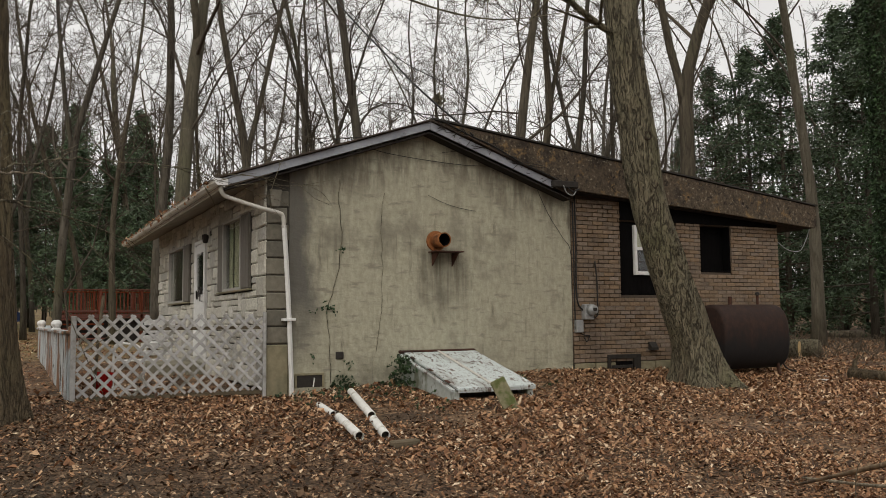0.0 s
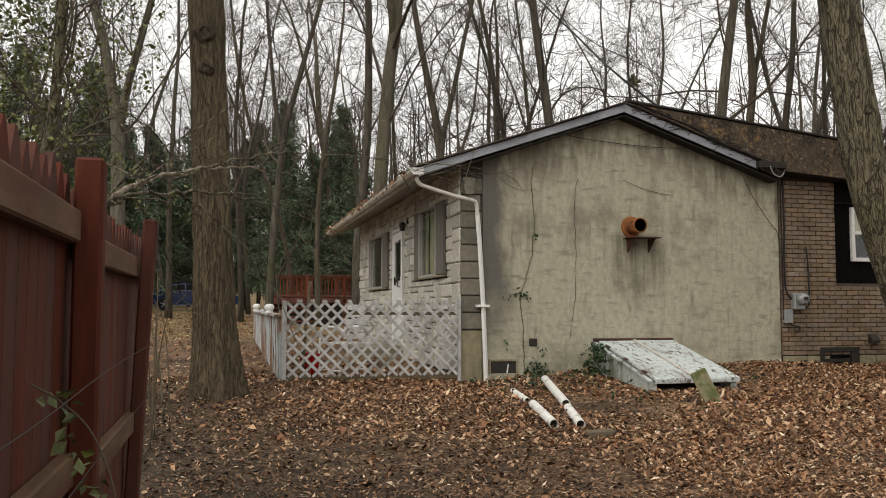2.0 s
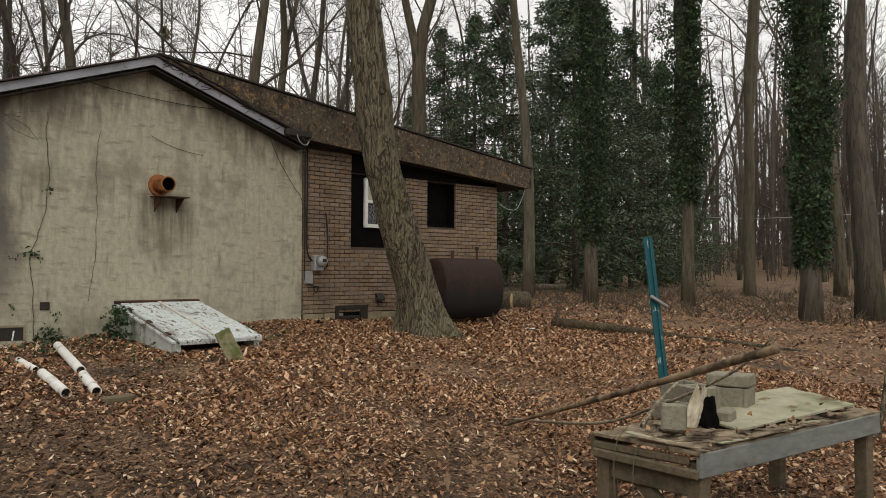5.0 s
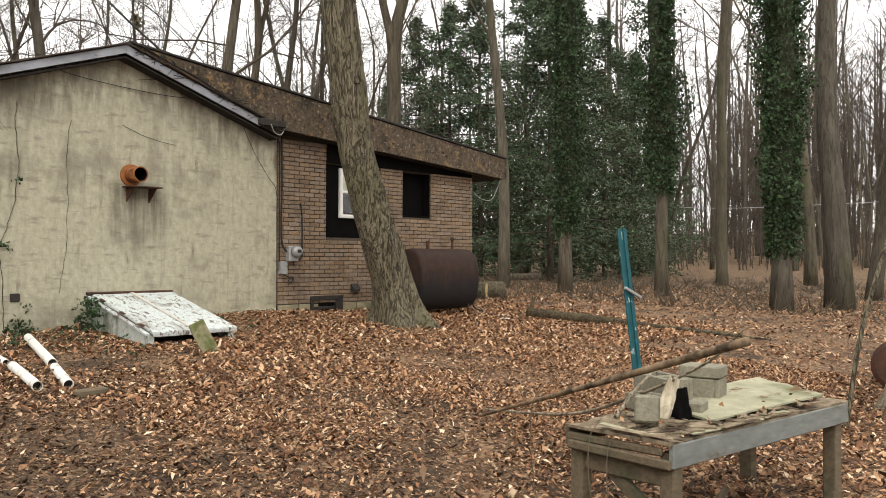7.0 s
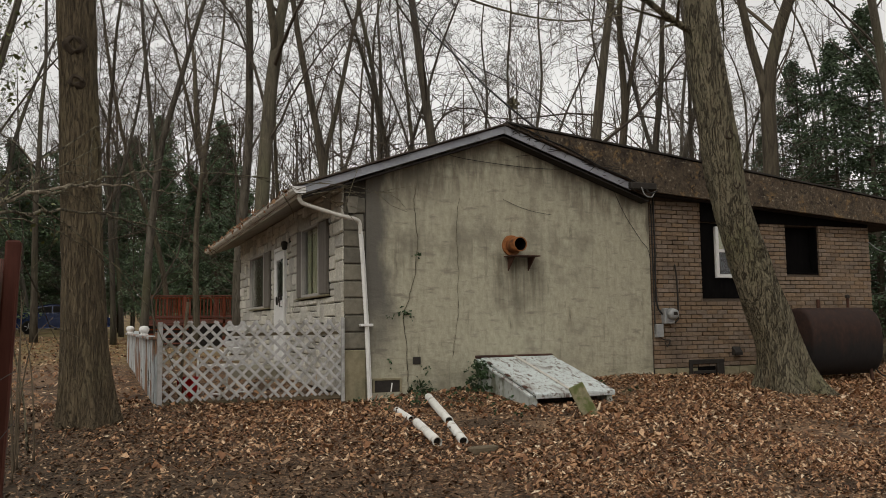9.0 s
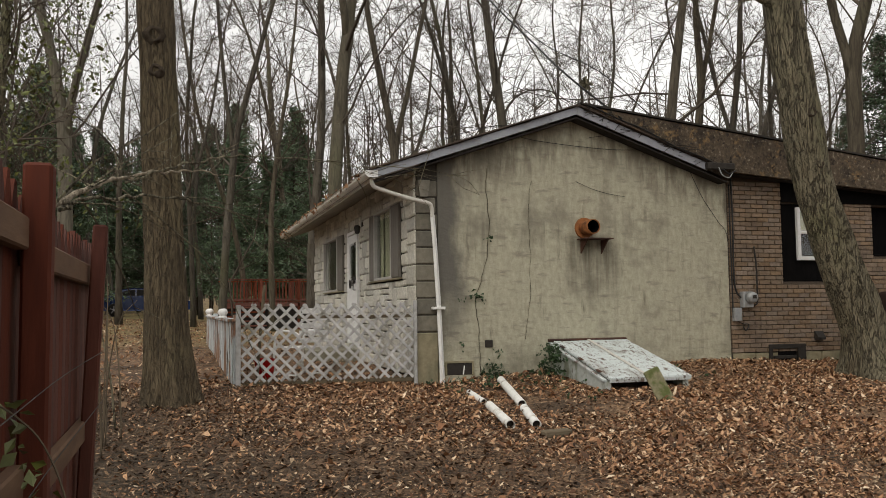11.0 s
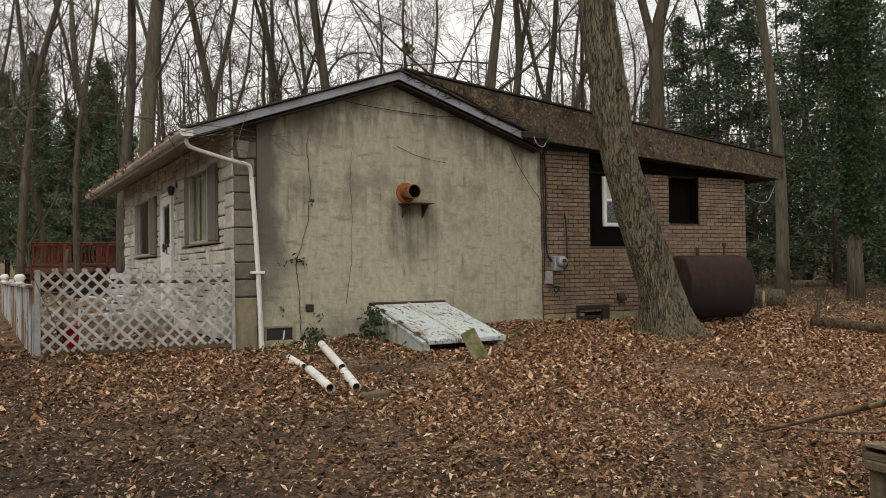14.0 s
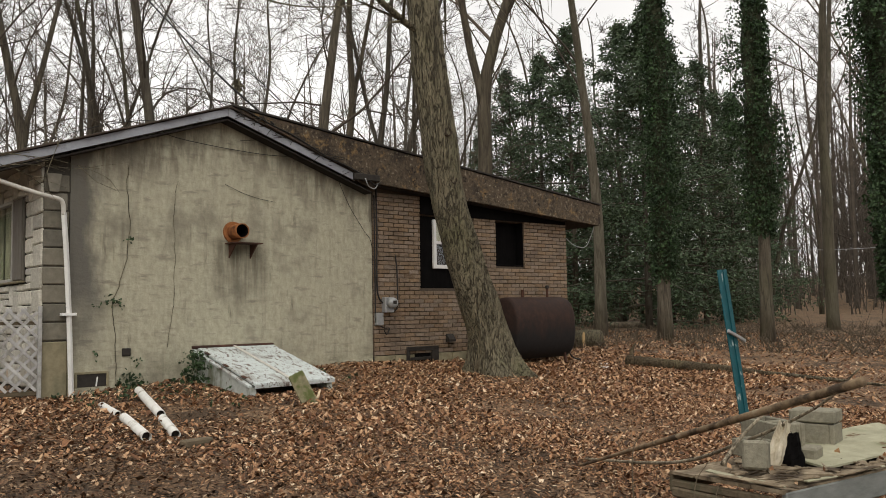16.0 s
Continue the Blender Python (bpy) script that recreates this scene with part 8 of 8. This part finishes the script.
for k in range(500):
    x, y = rt.uniform(3.0, 4.7), rt.uniform(-0.2, 0.45)
    foliage(lg_, (x, y, roof_right(x) + 0.03), 0.03, 1, 0.08, rt, 0.0)
whole("roof_leaves", lg_, LEAF, "fallen leaves lying in gutter and roof valley", "leaves", kind="stuff")

# ---------------------------------------------------------------- pieces of the walls: stones and bricks
rs = random.Random(21)
UY, UZ = 0.0966, 0.0925
ny, nz = int((BACK - 0.02) / UY), 30
taken = np.zeros((ny, nz), bool)
for i in range(ny):
    for k in range(nz):
        yc, zc = 0.02 + (i + 0.5) * UY, 0.5 + (k + 0.5) * UZ
        taken[i, k] = any(q[0] < yc < q[1] and q[2] < zc < q[3] for q in (WIN_A, WIN_B, DOOR))
for k in range(nz):
    for i in range(ny):
        if taken[i, k]:
            continue
        w, h = rs.choice(((3, 2), (4, 2), (5, 2), (2, 2), (4, 1), (3, 1), (5, 1), (3, 3), (4, 3), (2, 1), (6, 2), (2, 3)))
        h = min(h, nz - k)
        n = 0
        while n < w and i + n < ny and not taken[i + n, k]:
            n += 1
        w = n
        while h > 1 and taken[i:i + w, k:k + h].any():
            h -= 1
        taken[i:i + w, k:k + h] = True
        dpt = 0.05 + rs.uniform(0, 0.022)
        ja, jb = rs.uniform(0.006, 0.014), rs.uniform(0.006, 0.014)
        tip = Matrix.Rotation(rs.gauss(0, 0.012), 4, "X")
        c = Vector((0.032 - dpt / 2, 0.02 + (i + w / 2) * UY, 0.5 + (k + h / 2) * UZ))
        g = Geo().box((0, 0, 0), (dpt, w * UY - ja, h * UZ - jb), min(0.016, h * UZ * 0.2), Matrix.Translation(c) @ tip)
        g.v = [(v[0] + 0.006 * noise.noise(Vector(v) * 23), v[1] + 0.007 * noise.noise(Vector(v) * 17), v[2] + 0.007 * noise.noise(Vector(v) * 19 + Vector((5, 5, 5)))) for v in g.v]
        part("stone", g, STONE, wall_front)
brick_meshes = {}


def brick_mesh(w):
    key = round(w, 3)
    if key not in brick_meshes:
        brick_meshes[key] = Geo().box((0, 0, 0), (key - 0.009, 0.05, 0.0585), 0.004).mesh("brick", BRICK)
    return brick_meshes[key]


rest = Geo()
rb3 = random.Random(8)
count = 0
for row in range(38):
    z = 0.715 + row * 0.0677
    x = 4.852 - (0.1015 if row % 2 else 0)
    while x < 9.4:
        a, b = max(x, 4.852), min(x + 0.203, 9.4)
        x += 0.203
        soff = 3.385 - (a - 4.85) * 0.075
        if b - a < 0.05 or z + 0.04 > soff:
            continue
        if any(b > q[0] and a < q[1] and z + 0.03 > q[2] and z - 0.03 < q[3] for q in (OPEN_A, OPEN_B)):
            if a < OPEN_A[0] < b:
                b = OPEN_A[0]
            elif a < OPEN_B[0] < b:
                b = OPEN_B[0]
            elif a < OPEN_A[1] < b:
                a = OPEN_A[1]
            elif a < OPEN_B[1] < b:
                a = OPEN_B[1]
            else:
                continue
            if b - a < 0.014:
                continue
        yy = 0.014 + rb3.uniform(-0.003, 0.003)
        if count < 300 and a < 5.9 and z < 3.2:
            o = part("brick", brick_mesh(b - a), None, wall_brick)
            o.location = ((a + b) / 2, yy, z)
            count += 1
        else:
            rest.box(((a + b) / 2, yy, z), (b - a - 0.009, 0.05, 0.0585), 0.004)
tagged(part("brick_field", rest, BRICKI, wall_brick), kind="stuff")
